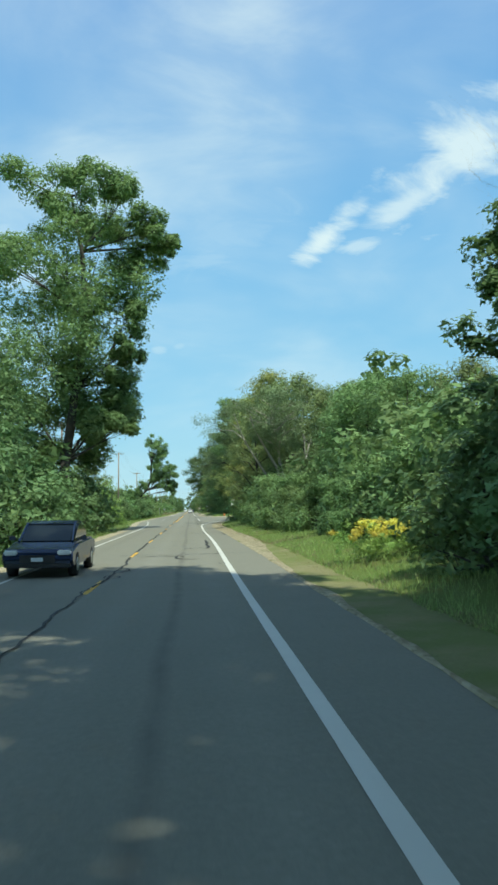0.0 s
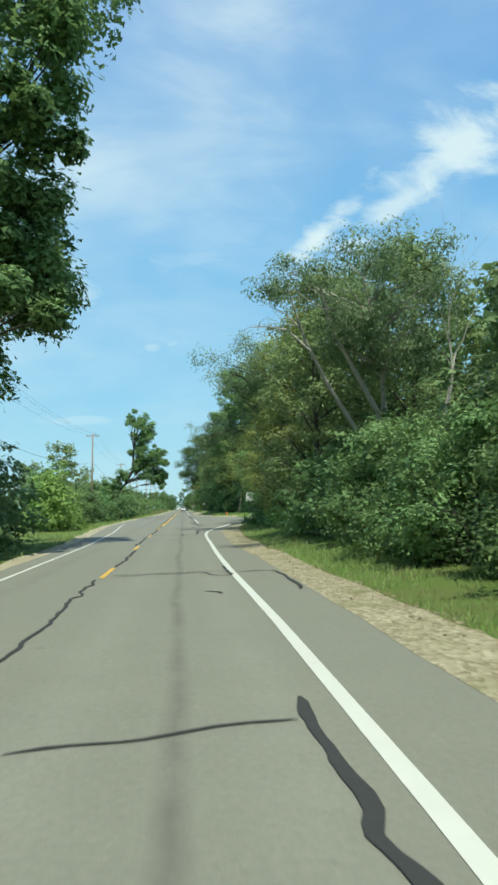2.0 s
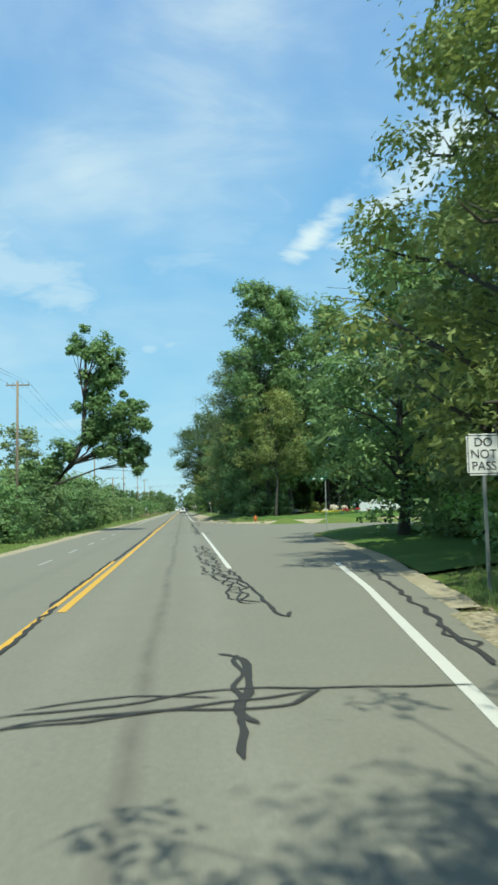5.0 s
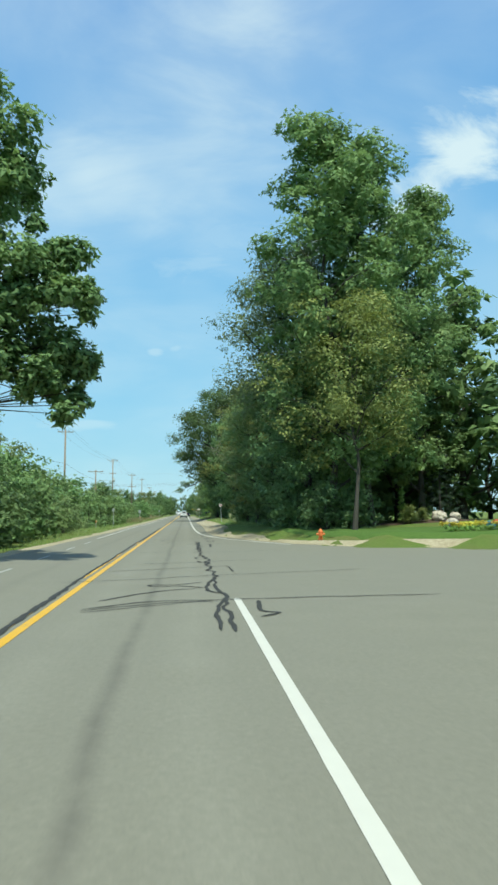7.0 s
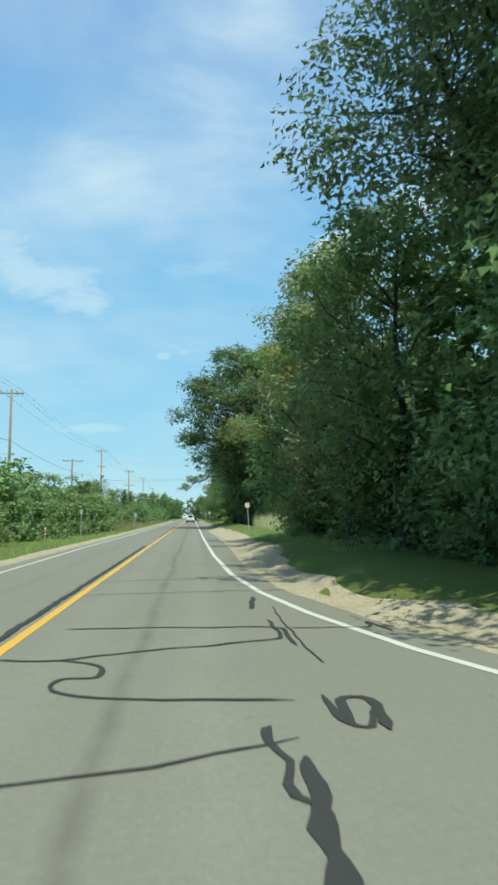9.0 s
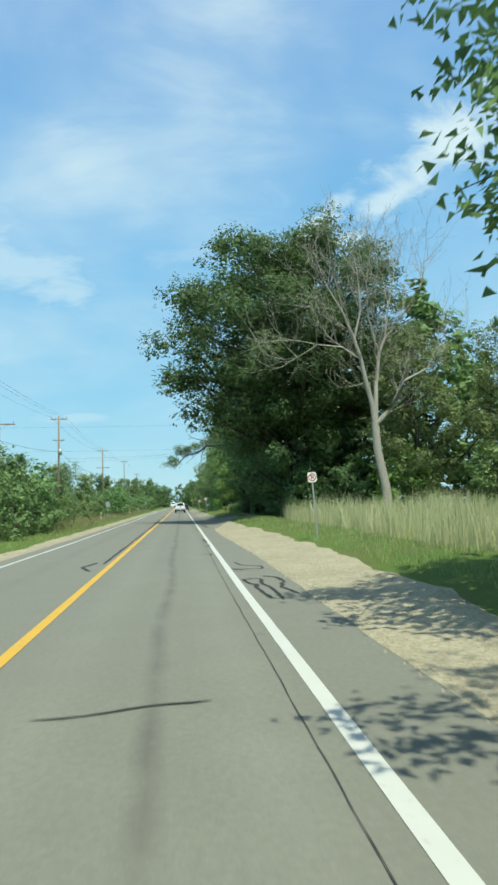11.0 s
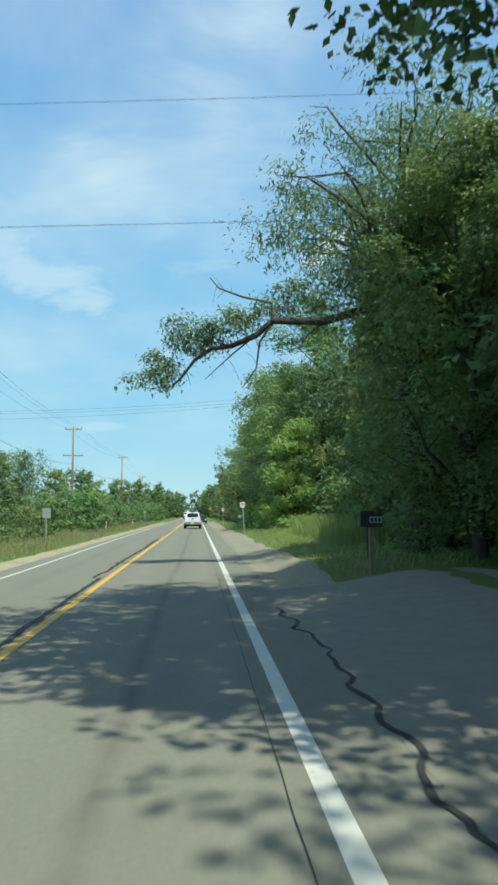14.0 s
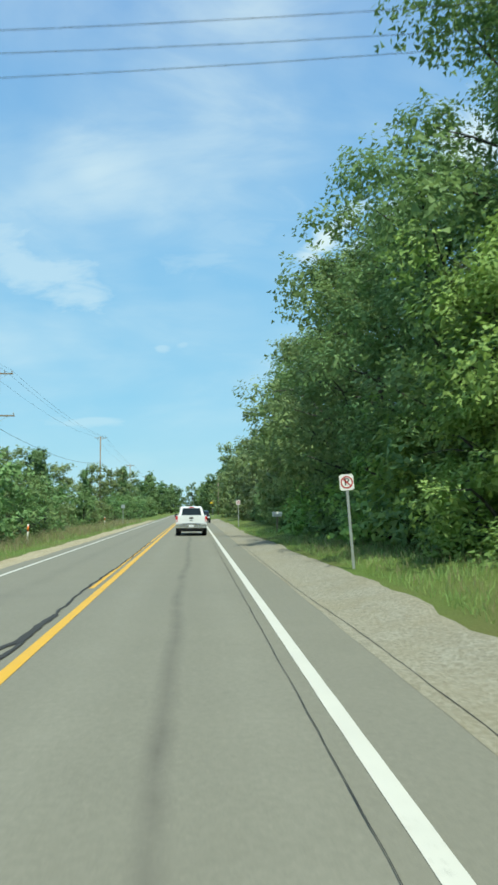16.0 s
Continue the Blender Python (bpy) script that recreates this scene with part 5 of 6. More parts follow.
def plant_left(T):
    bush, wood = "bushes of the opposite verge", "trees of the opposite side"
    for x, y, s, who in ((-7.6, 22, 1.0, "dark"), (-8.0, 28, 1.2, "dark"), (-7.4, 34, 1.1, "dark"), (-7.8, 40, 1.15, "dark"), (-7.2, 46, 1.0, "dark"), (-7.6, 52, 1.0, "dark"), (-7.2, 58, 0.95, "dark"), (-7.0, 64, 0.95, "dark"), (-7.2, 70, 1.0, "dark"), (-7.6, 76, 0.95, "dark"),
                         (-9.2, 84, 0.7, "scrub"), (-9.8, 108, 1.05, "bright"), (-11, 114, 1.0, "shrub"), (-12.5, 121, 1.35, "shrub"), (-11.0, 130, 0.9, "shrub"), (-10.4, 140, 0.85, "dark"), (-9.8, 148, 0.9, "shrub"), (-8.4, 156, 0.85, "dark"), (-9.4, 163, 0.95, "shrub"), (-8.9, 170, 0.95, "shrub"), (-8.8, 177, 1.0, "dark"), (-10.0, 184, 1.3, "shrub"), (-10.3, 191, 1.4, "shrub"), (-10.5, 198, 1.3, "shrub"),
                         (-10.5, 206, 0.9, "dark"), (-10.8, 213, 0.85, "shrub"), (-10.6, 222, 0.8, "scrub"), (-11.2, 231, 0.9, "shrub"), (-10.8, 240, 0.95, "dark"), (-10.2, 249, 0.95, "dark"), (-9.8, 257, 0.95, "dark"), (-9.6, 264, 1.0, "dark"), (-9.8, 271, 1.0, "shrub"), (-10.2, 279, 0.95, "dark"), (-11.5, 289, 0.85, "scrub"), (-11.5, 299, 0.9, "scrub"), (-12.5, 309, 0.85, "shrub"),
                         (-12.0, 320, 0.8, "scrub"), (-11.6, 331, 0.85, "scrub"), (-12.5, 341, 0.9, "shrub"), (-9.9, 350, 1.1, "shrub"), (-10.4, 361, 1.1, "shrub"), (-11.0, 373, 0.95, "shrub"), (-11.6, 384, 0.9, "scrub"), (-11.0, 396, 0.9, "shrub"), (-10.6, 410, 0.9, "scrub"), (-10.4, 426, 0.95, "shrub"), (-10.2, 445, 1.0, "dark"), (-9.8, 466, 1.0, "shrub"), (-9.4, 490, 1.0, "dark")):
        put(T["thicket" if y > 210 and who in ("shrub", "dark") else who], x, y, s, (y * 41) % 360, group=bush)
    conifer = settle(grow(36, 10, 2.3, 0.03, "spire", 34, 0.22, "leaf_dark", "pointed dark green conifer behind the verge", per=60, clump=0.30), -16.0, 396)
    for x, y, s in ((-18.5, 404, 1.1), (-15.0, 424, 0.9), (-19.5, 348, 0.85), (-13.5, 470, 1.2), (-12.0, 535, 1.3)):
        put(conifer, x, y, s, y * 17 % 360, group=wood)
    for x, y, s, who in ((-13, 18, 0.9, "light"), (-13, 30, 0.8, "light"), (-12.5, 41, 0.85, "light"), (-12.5, 63, 0.62, "light"), (-34, 271, 1.3, "light"), (-14.8, 176, 0.50, "light"), (-16, 150, 0.55, "light"), (-18, 136, 0.6, "light"), (-15.5, 163, 0.48, "silver"), (-16, 195, 0.42, "light"), (-15, 207, 0.42, "light"), (-19, 222, 0.45, "light"), (-17, 238, 0.48, "silver"), (-18, 262, 0.45, "light"), (-20, 280, 0.5, "light"),
                          (-24, 318, 0.6, "light"), (-22, 360, 0.55, "silver"), (-25, 372, 0.65, "light"), (-20, 388, 0.55, "light"), (-22, 404, 0.62, "light"), (-18, 420, 0.55, "light"), (-16, 440, 0.6, "light"), (-15, 462, 0.62, "light"), (-14, 485, 0.65, "light")):
        put(T[who], x, y, s * (1.25 if y > 190 else 1.0), (y * 31) % 360, group=wood)
    settle(grow(61, 9.6, 5.4, 0.15, "dome", 22, 0.30, "leaf_grey", "rounded weeping willow behind the verge", per=170, slim=0.34, hang=0.7, clump=0.32), -26, 389, s=1.4)
    for y in range(176, 320, 8):
        put(T["dark" if y // 8 % 4 == 3 else "thicket"], -15.5 - 2.0 * math.sin(y * 1.7), y, 1.25 + 0.25 * math.sin(y * 0.9), y * 13 % 360, group=bush)
    # the lone leaning tree: low trunk to one side, a tall ragged crown standing up from it
    lobed(62, -10.3, 160, ((0, 0, -0.3), (0.3, 0, 2.2), (1.6, 0, 4.2), (3.2, 0, 6.0), (4.2, 0, 8.0), (4.3, 0, 11.5), (4.5, 0, 16.2)),
          ((4.2, 16.0, 1.0), (5.2, 15.4, 1.2), (6.3, 15.2, 1.2), (6.9, 14.0, 1.1), (4.9, 13.4, 1.0), (6.2, 12.6, 1.2), (4.7, 11.4, 0.9), (5.9, 11.0, 1.1), (8.4, 11.2, 0.8), (7.6, 10.0, 1.1), (5.2, 9.6, 1.0), (6.6, 9.2, 1.2), (5.0, 8.2, 0.9), (7.6, 7.9, 1.1),
           (6.4, 7.2, 0.9), (8.1, 6.8, 0.8), (9.0, 9.4, 0.8), (8.9, 7.6, 0.8), (8.9, 6.1, 0.7), (2.6, 7.0, 0.9), (1.2, 5.9, 1.0), (0.2, 4.8, 1.1), (3.3, 6.9, 0.7)), 0.3, 230, 0.22, "leaf", "lone leaning cottonwood with a ragged upright crown", 0.42)
    # distant trees that close the view down the road
    k = 0
    for x0, y0, x1, y1, n in ((-30, 230, -26, 480, 12), (-40, 150, -60, 420, 12), (-14, 510, -6, 640, 12), (10, 455, 8, 640, 14), (-40, 560, 60, 680, 26), (-120, 420, -60, 600, 12), (16, 470, 40, 620, 10)):
        for i in range(n):
            f = (i + 0.5) / n
            put(T["far"] if y0 < 300 else T["backs"][i % 2], x0 + (x1 - x0) * f + 3 * math.sin(k * 2.1), y0 + (y1 - y0) * f + 3 * math.cos(k * 1.3), (0.55 if x0 < -20 and y0 < 300 else 0.62) + 0.2 * ((k * 5) % 7) / 7, k * 73 % 360, group="distant trees")
            k += 1


def blades(name, label, category, spots, height, width, mat, seed, bend=0.35):
    """A stand of single narrow blades at (x, y) spots."""
    rng = np.random.default_rng(seed)
    n = len(spots)
    base = np.array([(x, y, verge(x, y) - 0.02) for x, y in spots])
    h = height * rng.uniform(0.45, 1.2, (n, 1)) * np.array([[1.0 + 0.45 * noise.noise((x * 0.35, y * 0.35, seed)) + 0.25 * noise.noise((x * 1.3, y * 1.3, seed))] for x, y in spots])
    a = rng.uniform(0, 6.283, n)
    side = np.stack([np.cos(a), np.sin(a), np.zeros(n)], 1) * width * rng.uniform(0.6, 1.3, (n, 1)) * 0.5
    tilt = rng.normal(size=(n, 3)) * (bend, bend, 0) * h
    mid, tip = base + tilt * 0.35 + (0, 0, 0.55) * h, base + tilt + (0, 0, 1) * h
    V = np.stack([base - side, base + side, mid + side * 0.8, mid - side * 0.8, tip + side * 0.12, tip - side * 0.12], 1).reshape(-1, 3)
    o = np.arange(n)[:, None] * 6
    F = np.concatenate([o + (0, 1, 2, 3), o + (3, 2, 4, 5)])
    tagged(new(name, mesh_from(name, V, F, M[mat])), label, category, kind="stuff")


def scatter(seed, n, y0, y1, near, width, side=1):
    """Random spots along a verge, thickest at its inner edge."""
    rng = np.random.default_rng(seed)
    out = []
    while len(out) < n:
        y = rng.uniform(y0, y1)
        x = near(y) + side * width * rng.random() ** 1.2
        if 274.2 < y < 284.2 and 4 < x < 13:
            continue
        if noise.noise((x * 0.5, y * 0.5, seed)) > rng.uniform(-0.6, 0.3):
            out.append((x, y))
    return out


def plant_grass():
    right = lambda y: lerp_list(y, [(-20, 6.3), (30, 6.2), (46, 6.1), (58, 5.6), (70, 5.5), (84, 5.6), (95, 6.2), (110, 7.7), (116, 10.5), (125, 12.5), (140, 16), (150, 20)])
    blades("verge_grass", "tall green verge grass below the wood", "grass", scatter(1, 21000, 5, 118, right, 4.6), 0.19, 0.018, "grass", 2)
    blades("dry_grass", "straw-coloured dry verge grass", "grass", scatter(2, 7000, 20, 118, lambda y: right(y) - 0.5, 2.2), 0.14, 0.014, "hay", 3)
    blades("dry_grass", "short straw-coloured grass at the pavement edge", "grass", scatter(16, 9000, 8, 47, lambda y: lerp_list(y, SHOULDER_A) + 0.05, 1.8), 0.07, 0.02, "hay", 17)
    east = lambda y: lerp_list(y, [(186, 8.5), (200, 7.2), (225, 7.2), (245, 7.4), (262, 6.3), (300, 6.1), (420, 6.1)])
    blades("verge_grass", "green verge grass beside the gravel", "grass", scatter(4, 24000, 196, 370, east, 4.4), 0.20, 0.018, "grass", 5)
    blades("dry_grass", "pale seed-headed verge grass", "grass", scatter(6, 5000, 228, 345, lambda y: east(y) + 0.3, 2.5), 0.24, 0.014, "hay", 7)
    west = lambda y: lerp_list(y, [(-20, -3.6), (75, -3.8), (95, -5.0), (112, -5.7), (150, -5.6), (200, -4.9), (260, -4.6), (420, -4.6)])
    blades("verge_grass", "green grass of the opposite verge", "grass", scatter(8, 11000, 20, 400, west, 6.0, -1), 0.36, 0.022, "grass", 9)
    blades("dry_grass", "dry brown grass of the opposite verge", "grass", scatter(10, 9000, 270, 420, lambda y: west(y) - 1.2, 5.0, -1), 0.6, 0.022, "hay", 11)
    blades("reed_bed", "tan and green reeds in the wet hollow", "reeds", scatter(12, 15000, 226, 276, lambda y: lerp_list(y, [(226, 10.6), (241, 10.2), (262, 10.0), (276, 10.8)]), 9.0), 1.5, 0.03, "reed", 13, 0.16)
    blades("tall_weeds", "tall bright green weeds on the bank", "weeds", scatter(14, 6000, 296, 317, lambda y: 8.0 + 0.03 * (y - 296), 3.2), 1.05, 0.03, "grass", 15, 0.22)
    # goldenrod in flower
    for x, y, s in ((7.5, 25.4, 0.62), (8.0, 26.2, 0.74), (8.5, 26.9, 0.66), (8.7, 25.6, 0.6)):
        rng = np.random.default_rng(int(y * 10))
        plant = root("goldenrod", pose(x, y, verge(x, y), 0, 0, y * 77 % 360) @ Matrix.Scale(s, 4), "goldenrod clump in yellow flower on the verge", "wildflowers", "goldenrod")
        c = rng.normal(size=(16, 3)) * (0.7, 0.7, 0.3) + (0, 0, 0.75)
        V, F = leaf_mesh(rng, c, np.full(16, 0.4), 60, 0.14, 0.3)
        V[:, 2] = np.maximum(V[:, 2], 0.0)
        part("leaves", mesh_from("leaves", V, F, M["leaf_bright"]), None, plant)
        c = rng.normal(size=(24, 3)) * (0.60, 0.60, 0.24) + (0, 0, 1.45)
        V, F = leaf_mesh(rng, c, np.full(24, 0.2), 50, 0.09, 0.7)
        part("bloom", mesh_from("bloom", V, F, M["gold"]), None, plant, "yellow flower plumes")["kind"] = "stuff"


def bare_tree(seed, x, y, height, label, mat="dead", spread=0.55, order=4, lean=(0, 0, 0), girth=0.022, first=0.36, keep=(0.58, 0.82)):
    """A leafless tree: limbs that fork again and again."""
    rng = np.random.default_rng(seed)
    paths = []

    def limb(p, d, length, r, level):
        pts, rad = [p], [r]
        for i in range(4):
            d = d + rng.normal(size=3) * 0.12 + np.array((0, 0, 0.05))
            d /= np.linalg.norm(d)
            p = p + d * length / 4
            pts.append(p)
            rad.append(r * (1 - 0.14 * (i + 1)))
        paths.append((pts, rad))
        if level < order:
            for k in range(2 if level == 0 else 3):
                turn = rng.normal(size=3)
                limb(pts[-1 - int(k > 1)], d * 0.8 + turn / np.linalg.norm(turn) * spread + np.array((0, 0, 0.12)), length * rng.uniform(*keep), rad[-1] * rng.uniform(0.5, 0.75), level + 1)

    thing = root("dead_tree", pose(x, y, verge(x, y)), label, "dead tree")
    limb(np.array((0, 0, -0.3)), np.array((0, 0, 1.0)) + np.array(lean), height * first, height * girth, 0)
    V, F = tubes(paths, 5)
    part("trunk", mesh_from("trunk", V, F, M[mat], True), None, thing)


def snag_tree():
    """The pale dead tree above the reeds: a sinuous trunk, three limbs and fans of bare twigs."""
    rng = np.random.default_rng(71)
    limbs = ([(15.95, 258, 0.2), (15.75, 258, 2.7), (15.25, 258, 5.2), (15.15, 258, 7.1)], 0.34, 0.27), \
            ([(15.15, 258, 7.0), (14.98, 258, 8.35), (14.55, 257.8, 9.75), (14.25, 257.7, 11.2), (13.8, 257.6, 12.6), (13.05, 257.4, 14.3), (12.0, 257.2, 16.0)], 0.22, 0.05), \
            ([(15.2, 258, 7.0), (15.4, 258.4, 9.75), (15.75, 258.6, 12.0), (16.2, 258.8, 12.9), (17.4, 259, 14.4), (18.9, 259.2, 16.5)], 0.17, 0.04), \
            ([(15.2, 258, 6.9), (15.7, 257.7, 7.5), (16.45, 257.5, 8.6), (17.0, 257.4, 9.75), (18.5, 257.2, 10.5)], 0.20, 0.06), \
            ([(15.75, 258.6, 12.0), (15.4, 258.5, 12.7), (14.95, 258.3, 14.4), (14.9, 258.2, 16.5)], 0.10, 0.03), \
            ([(13.8, 257.6, 12.6), (14.3, 257.7, 14.6), (14.2, 257.8, 17.0)], 0.09, 0.03), \
            ([(14.25, 257.7, 11.2), (12.9, 257.3, 12.0), (11.2, 257.0, 12.1), (9.8, 256.8, 11.2)], 0.07, 0.015), \
            ([(16.2, 258.8, 12.9), (16.6, 259.0, 15.2), (17.2, 259.2, 18.0)], 0.08, 0.025)
    paths = []

    def twig(p, d, length, r, level):
        pts, rad = [p], [r]
        for i in range(3):
            d = unit((d + rng.normal(size=3) * 0.16 + (0, 0, 0.10))[None])[0]
            p = p + d * length / 3
            pts.append(p)
            rad.append(max(0.007, r * (1 - 0.22 * (i + 1))))
        paths.append((pts, rad))
        if level < 3:
            for k in range(3):
                twig(pts[1 + k], d + rng.normal(size=3) * 0.45, length * rng.uniform(0.55, 0.8), r * 0.55, level + 1)

    for n, (pts, thick, end) in enumerate(limbs):
        pts = [np.array(p, float) for p in pts]
        m = len(pts) - 1
        paths.append((pts, [thick + (end - thick) * i / m for i in range(m + 1)]))
        if n:
            for i in range(1, m + 1):
                for k in range(2 if i < m else 4):
                    away = unit((pts[i] - pts[i - 1])[None])[0]
                    twig(pts[i], away + rng.normal(size=3) * 0.55 + (0, 0, 0.25), rng.uniform(1.5, 3.4), 0.035, 0)
    thing = root("dead_tree", pose(15.95, 258, verge(15.95, 258)), "pale bleached dead tree with bare forked limbs above reeds", "dead tree")
    for pts, rad in paths:
        for i in range(len(pts)):
            pts[i] = pts[i] - (15.95, 258, 0.45)
    V, F = tubes([(p, r) for p, r in paths], 8)
    part("trunk", mesh_from("trunk", V, F, M["dead"], True), None, thing)


def strew(name, label, category, seed, n, y0, y1, x0, x1, size, mat, stone=False):
    """Loose leaves or stones lying on a shoulder."""
    rng = np.random.default_rng(seed)
    y = rng.uniform(y0, y1, n)
    a, b = np.array([x0(v) for v in y]), np.array([x1(v) for v in y])
    x = a + (b - a) * rng.random(n) ** 0.8
    P = np.stack([x, y, np.array([max(verge(u, v), -0.05) + 0.065 for u, v in zip(x, y)])], 1)
    s = size * rng.uniform(0.4, 1.5, n) ** 1.5
    turn = rng.uniform(0, 6.283, n)
    if stone:
        k = turn[:, None] + np.array((0, 1.6, 3.0, 4.6))
        ring = P[:, None] + np.stack([np.cos(k) * s[:, None], np.sin(k) * s[:, None] * 0.8, np.full(k.shape, -0.02)], 2)
        top = P[:, None] + np.stack([np.cos(k + 0.4) * s[:, None] * 0.6, np.sin(k + 0.4) * s[:, None] * 0.5, np.repeat(s[:, None] * 0.7, 4, 1)], 2)
        V = np.concatenate([ring, top], 1).reshape(-1, 3)
        o = np.arange(n)[:, None] * 8
        F = np.concatenate([o + q for q in ((0, 1, 5, 4), (1, 2, 6, 5), (2, 3, 7, 6), (3, 0, 4, 7), (4, 5, 6, 7))])
    else:
        d = np.stack([np.cos(turn), np.sin(turn), rng.normal(size=n) * 0.25], 1) * s[:, None]
        e = np.stack([-np.sin(turn), np.cos(turn), rng.normal(size=n) * 0.25], 1) * s[:, None] * rng.uniform(0.12, 0.5, (n, 1))
        V = np.stack([P - d, P + e, P + d, P - e], 1).reshape(-1, 3)
        F = np.arange(n)[:, None] * 4 + np.arange(4)
    tagged(new(name, mesh_from(name, V, F, M[mat])), label, category, kind="stuff")


PLANTS = plant_trees()
plant_left(PLANTS)
plant_grass()
snag_tree()
bare_tree(72, 12.6, 66, 13, "bare grey dead tree inside the willow", order=4)
bare_tree(73, 12.0, 76, 9, "pale bare leaning dead tree", order=3, lean=(-0.5, -0.1, 0))
bare_tree(74, 10.2, 15, 9.5, "grey dead branchy tree at the wood's edge", order=4)

strew("leaf_litter", "dry brown leaves and twigs on the dirt shoulder", "leaf litter", 81, 5500, 37, 108, lambda y: lerp_list(y, SHOULDER_A) + 0.25, lambda y: lerp_list(y, [(40, 5.6), (50, 6.1), (60, 5.7), (84, 5.7), (108, 7.3)]), 0.05, "dry_leaf")
strew("gravel_stones", "small pale stones on the gravel shoulder", "stones", 82, 4500, 199, 261, lambda y: lerp_list(y, [(186, 5.6), (198, 4.5), (330, 4.4)]), lambda y: lerp_list(y, [(186, 6.2), (225, 6.5), (245, 6.5), (262, 5.7), (330, 5.5)]), 0.016, "stones", True)

# ---------------------------------------------------------------- poles and wires


def utility_pole(x, y, height, arms, turn=0.0, label="weathered wooden utility pole with crossarm and insulators"):
    z = verge(x, y)
    thing = root("utility_pole", pose(x, y, z, 0, 0, turn), label, "utility pole", "utility poles")
    part("pole", rod((0, 0, -0.5), (0, 0, height), 0.17, 0.11, 12), M["pole"], thing, smooth=True)
    for h, half, pins in arms:
        arm = part("crossarm", block(-half, half, 0.10, 0.20, h - 0.06, h + 0.06, 0.008), M["pole"], thing)
        for px in pins:
            part("insulator", merge(rod((px, 0.15, h + 0.06), (px, 0.15, h + 0.16), 0.015, n=6), rod((px, 0.15, h + 0.14), (px, 0.15, h + 0.28), 0.06, 0.035, 8)), M["insulator"], arm)
        for s in (-1, 1):
            part("brace", rod((0, 0.11, h - 0.55), (s * half * 0.6, 0.11, h - 0.06), 0.014, n=6), M["steel"], thing)
    return thing


def hang_wire(p, q, sag, r=0.011, name="overhead_wire"):
    p, q = np.array(p, float), np.array(q, float)
    pts = [p + (q - p) * t - (0, 0, sag * 4 * t * (1 - t)) for t in np.linspace(0, 1, 15)]
    V, F = tubes([(pts, [r] * 15)], 4)
    tagged(new(name, mesh_from(name, V, F, M["wire"], True)), "black overhead wire slung between poles", "wire", "overhead wires")


def build_poles():
    top = lambda h: [(h - 0.35, 1.15, (-1.05, -0.45, 0.45, 1.05))]
    spots = [(-14.0, 98, 13.4), (-13.7, 169.7, 14.9), (-15.05, 245, 14.4), (-15.1, 317.5, 15.1), (-14.1, 368, 14.0), (-15.8, 450, 16.4), (-16.2, 522, 15.2), (-16.6, 596, 15.0)]
    for i, (x, y, h) in enumerate(spots):
        arms = top(h)
        if i == 3:
            arms = arms + [(h - 3.4, 0.8, (-0.7, 0.7))]
        if i in (4, 6):
            arms = arms + [(h - 3.9, 1.35, (-1.25, 1.25))]
        utility_pole(x, y, h, arms)
    c = root("transformer", pose(-14.85, 317.3, verge(-15, 317) + 10.0), "grey cylindrical transformer on the utility pole", "transformer")
    part("tank", rod((0, 0, -0.45), (0, 0, 0.45), 0.24, n=14), M["steel"], c, smooth=True)
    part("bushing", rod((0, 0, 0.45), (0, 0, 0.62), 0.05, 0.03, 8), M["insulator"], c)
    part("bracket", block(-0.20, -0.05, -0.05, 0.25, -0.1, 0.1), M["steel"], c)
    for (x0, y0, h0), (x1, y1, h1) in zip(spots, spots[1:]):
        for dx in (-1.05, 0.45, 1.05):
            hang_wire((x0 + dx, y0 + 0.15, verge(x0, y0) + h0 - 0.06), (x1 + dx, y1 + 0.15, verge(x1, y1) + h1 - 0.06), 0.9)
        hang_wire((x0 + 0.15, y0, verge(x0, y0) + h0 - 5.0), (x1 + 0.15, y1, verge(x1, y1) + h1 - 5.0), 1.1, 0.02)
    utility_pole(-14.9, 281.5, 10.5, [(10.2, 1.5, (-1.3, 0, 1.3))], label="short T-shaped wooden utility pole")
    utility_pole(17.0, 316.6, 11.2, [(10.9, 1.1, (-1.0, 0.0, 1.0))], 90, "wooden utility pole among the roadside trees")
    for k, (z, up) in enumerate(((8.35, 10.55), (8.3, 10.25), (7.9, 10.3))):
        hang_wire((-14.9, 316.2 + 0.3 * k, z), (17.0, 315.0 + k * 0.3, up), 0.6, 0.0065)
    for z in (9.2, 6.9):
        hang_wire((-14.9, 281.5, min(z, 9.9)), (17.5, 278.5, z + 0.3), 0.2, 0.005)
    # slim posts of the far bend
    utility_pole(4.9 + 2.6, 470, 9.0, [], label="slim wooden pole at the road's far end")


# ---------------------------------------------------------------- signs and posts


def letters(text, size, mat, parent, x, z, y=-0.012, name="lettering"):
    cu = bpy.data.curves.new(name, "FONT")
    cu.body, cu.size, cu.align_x, cu.align_y, cu.extrude = text, size, "CENTER", "CENTER", 0.0015
    tmp = bpy.data.objects.new(name, cu)
    me = bpy.data.meshes.new_from_object(tmp)
    bpy.data.objects.remove(tmp)
    me.transform(Matrix.Translation((x, y, z)) @ Matrix.Rotation(radians(90), 4, "X"))
    me.materials.clear()
    me.materials.append(mat)
    return part(name, me, None, parent)


def u_post(h):
    return merge(block(-0.030, 0.030, 0.0, 0.006, -0.4, h), block(-0.034, -0.026, 0.0, 0.03, -0.4, h), block(0.026, 0.034, 0.0, 0.03, -0.4, h))


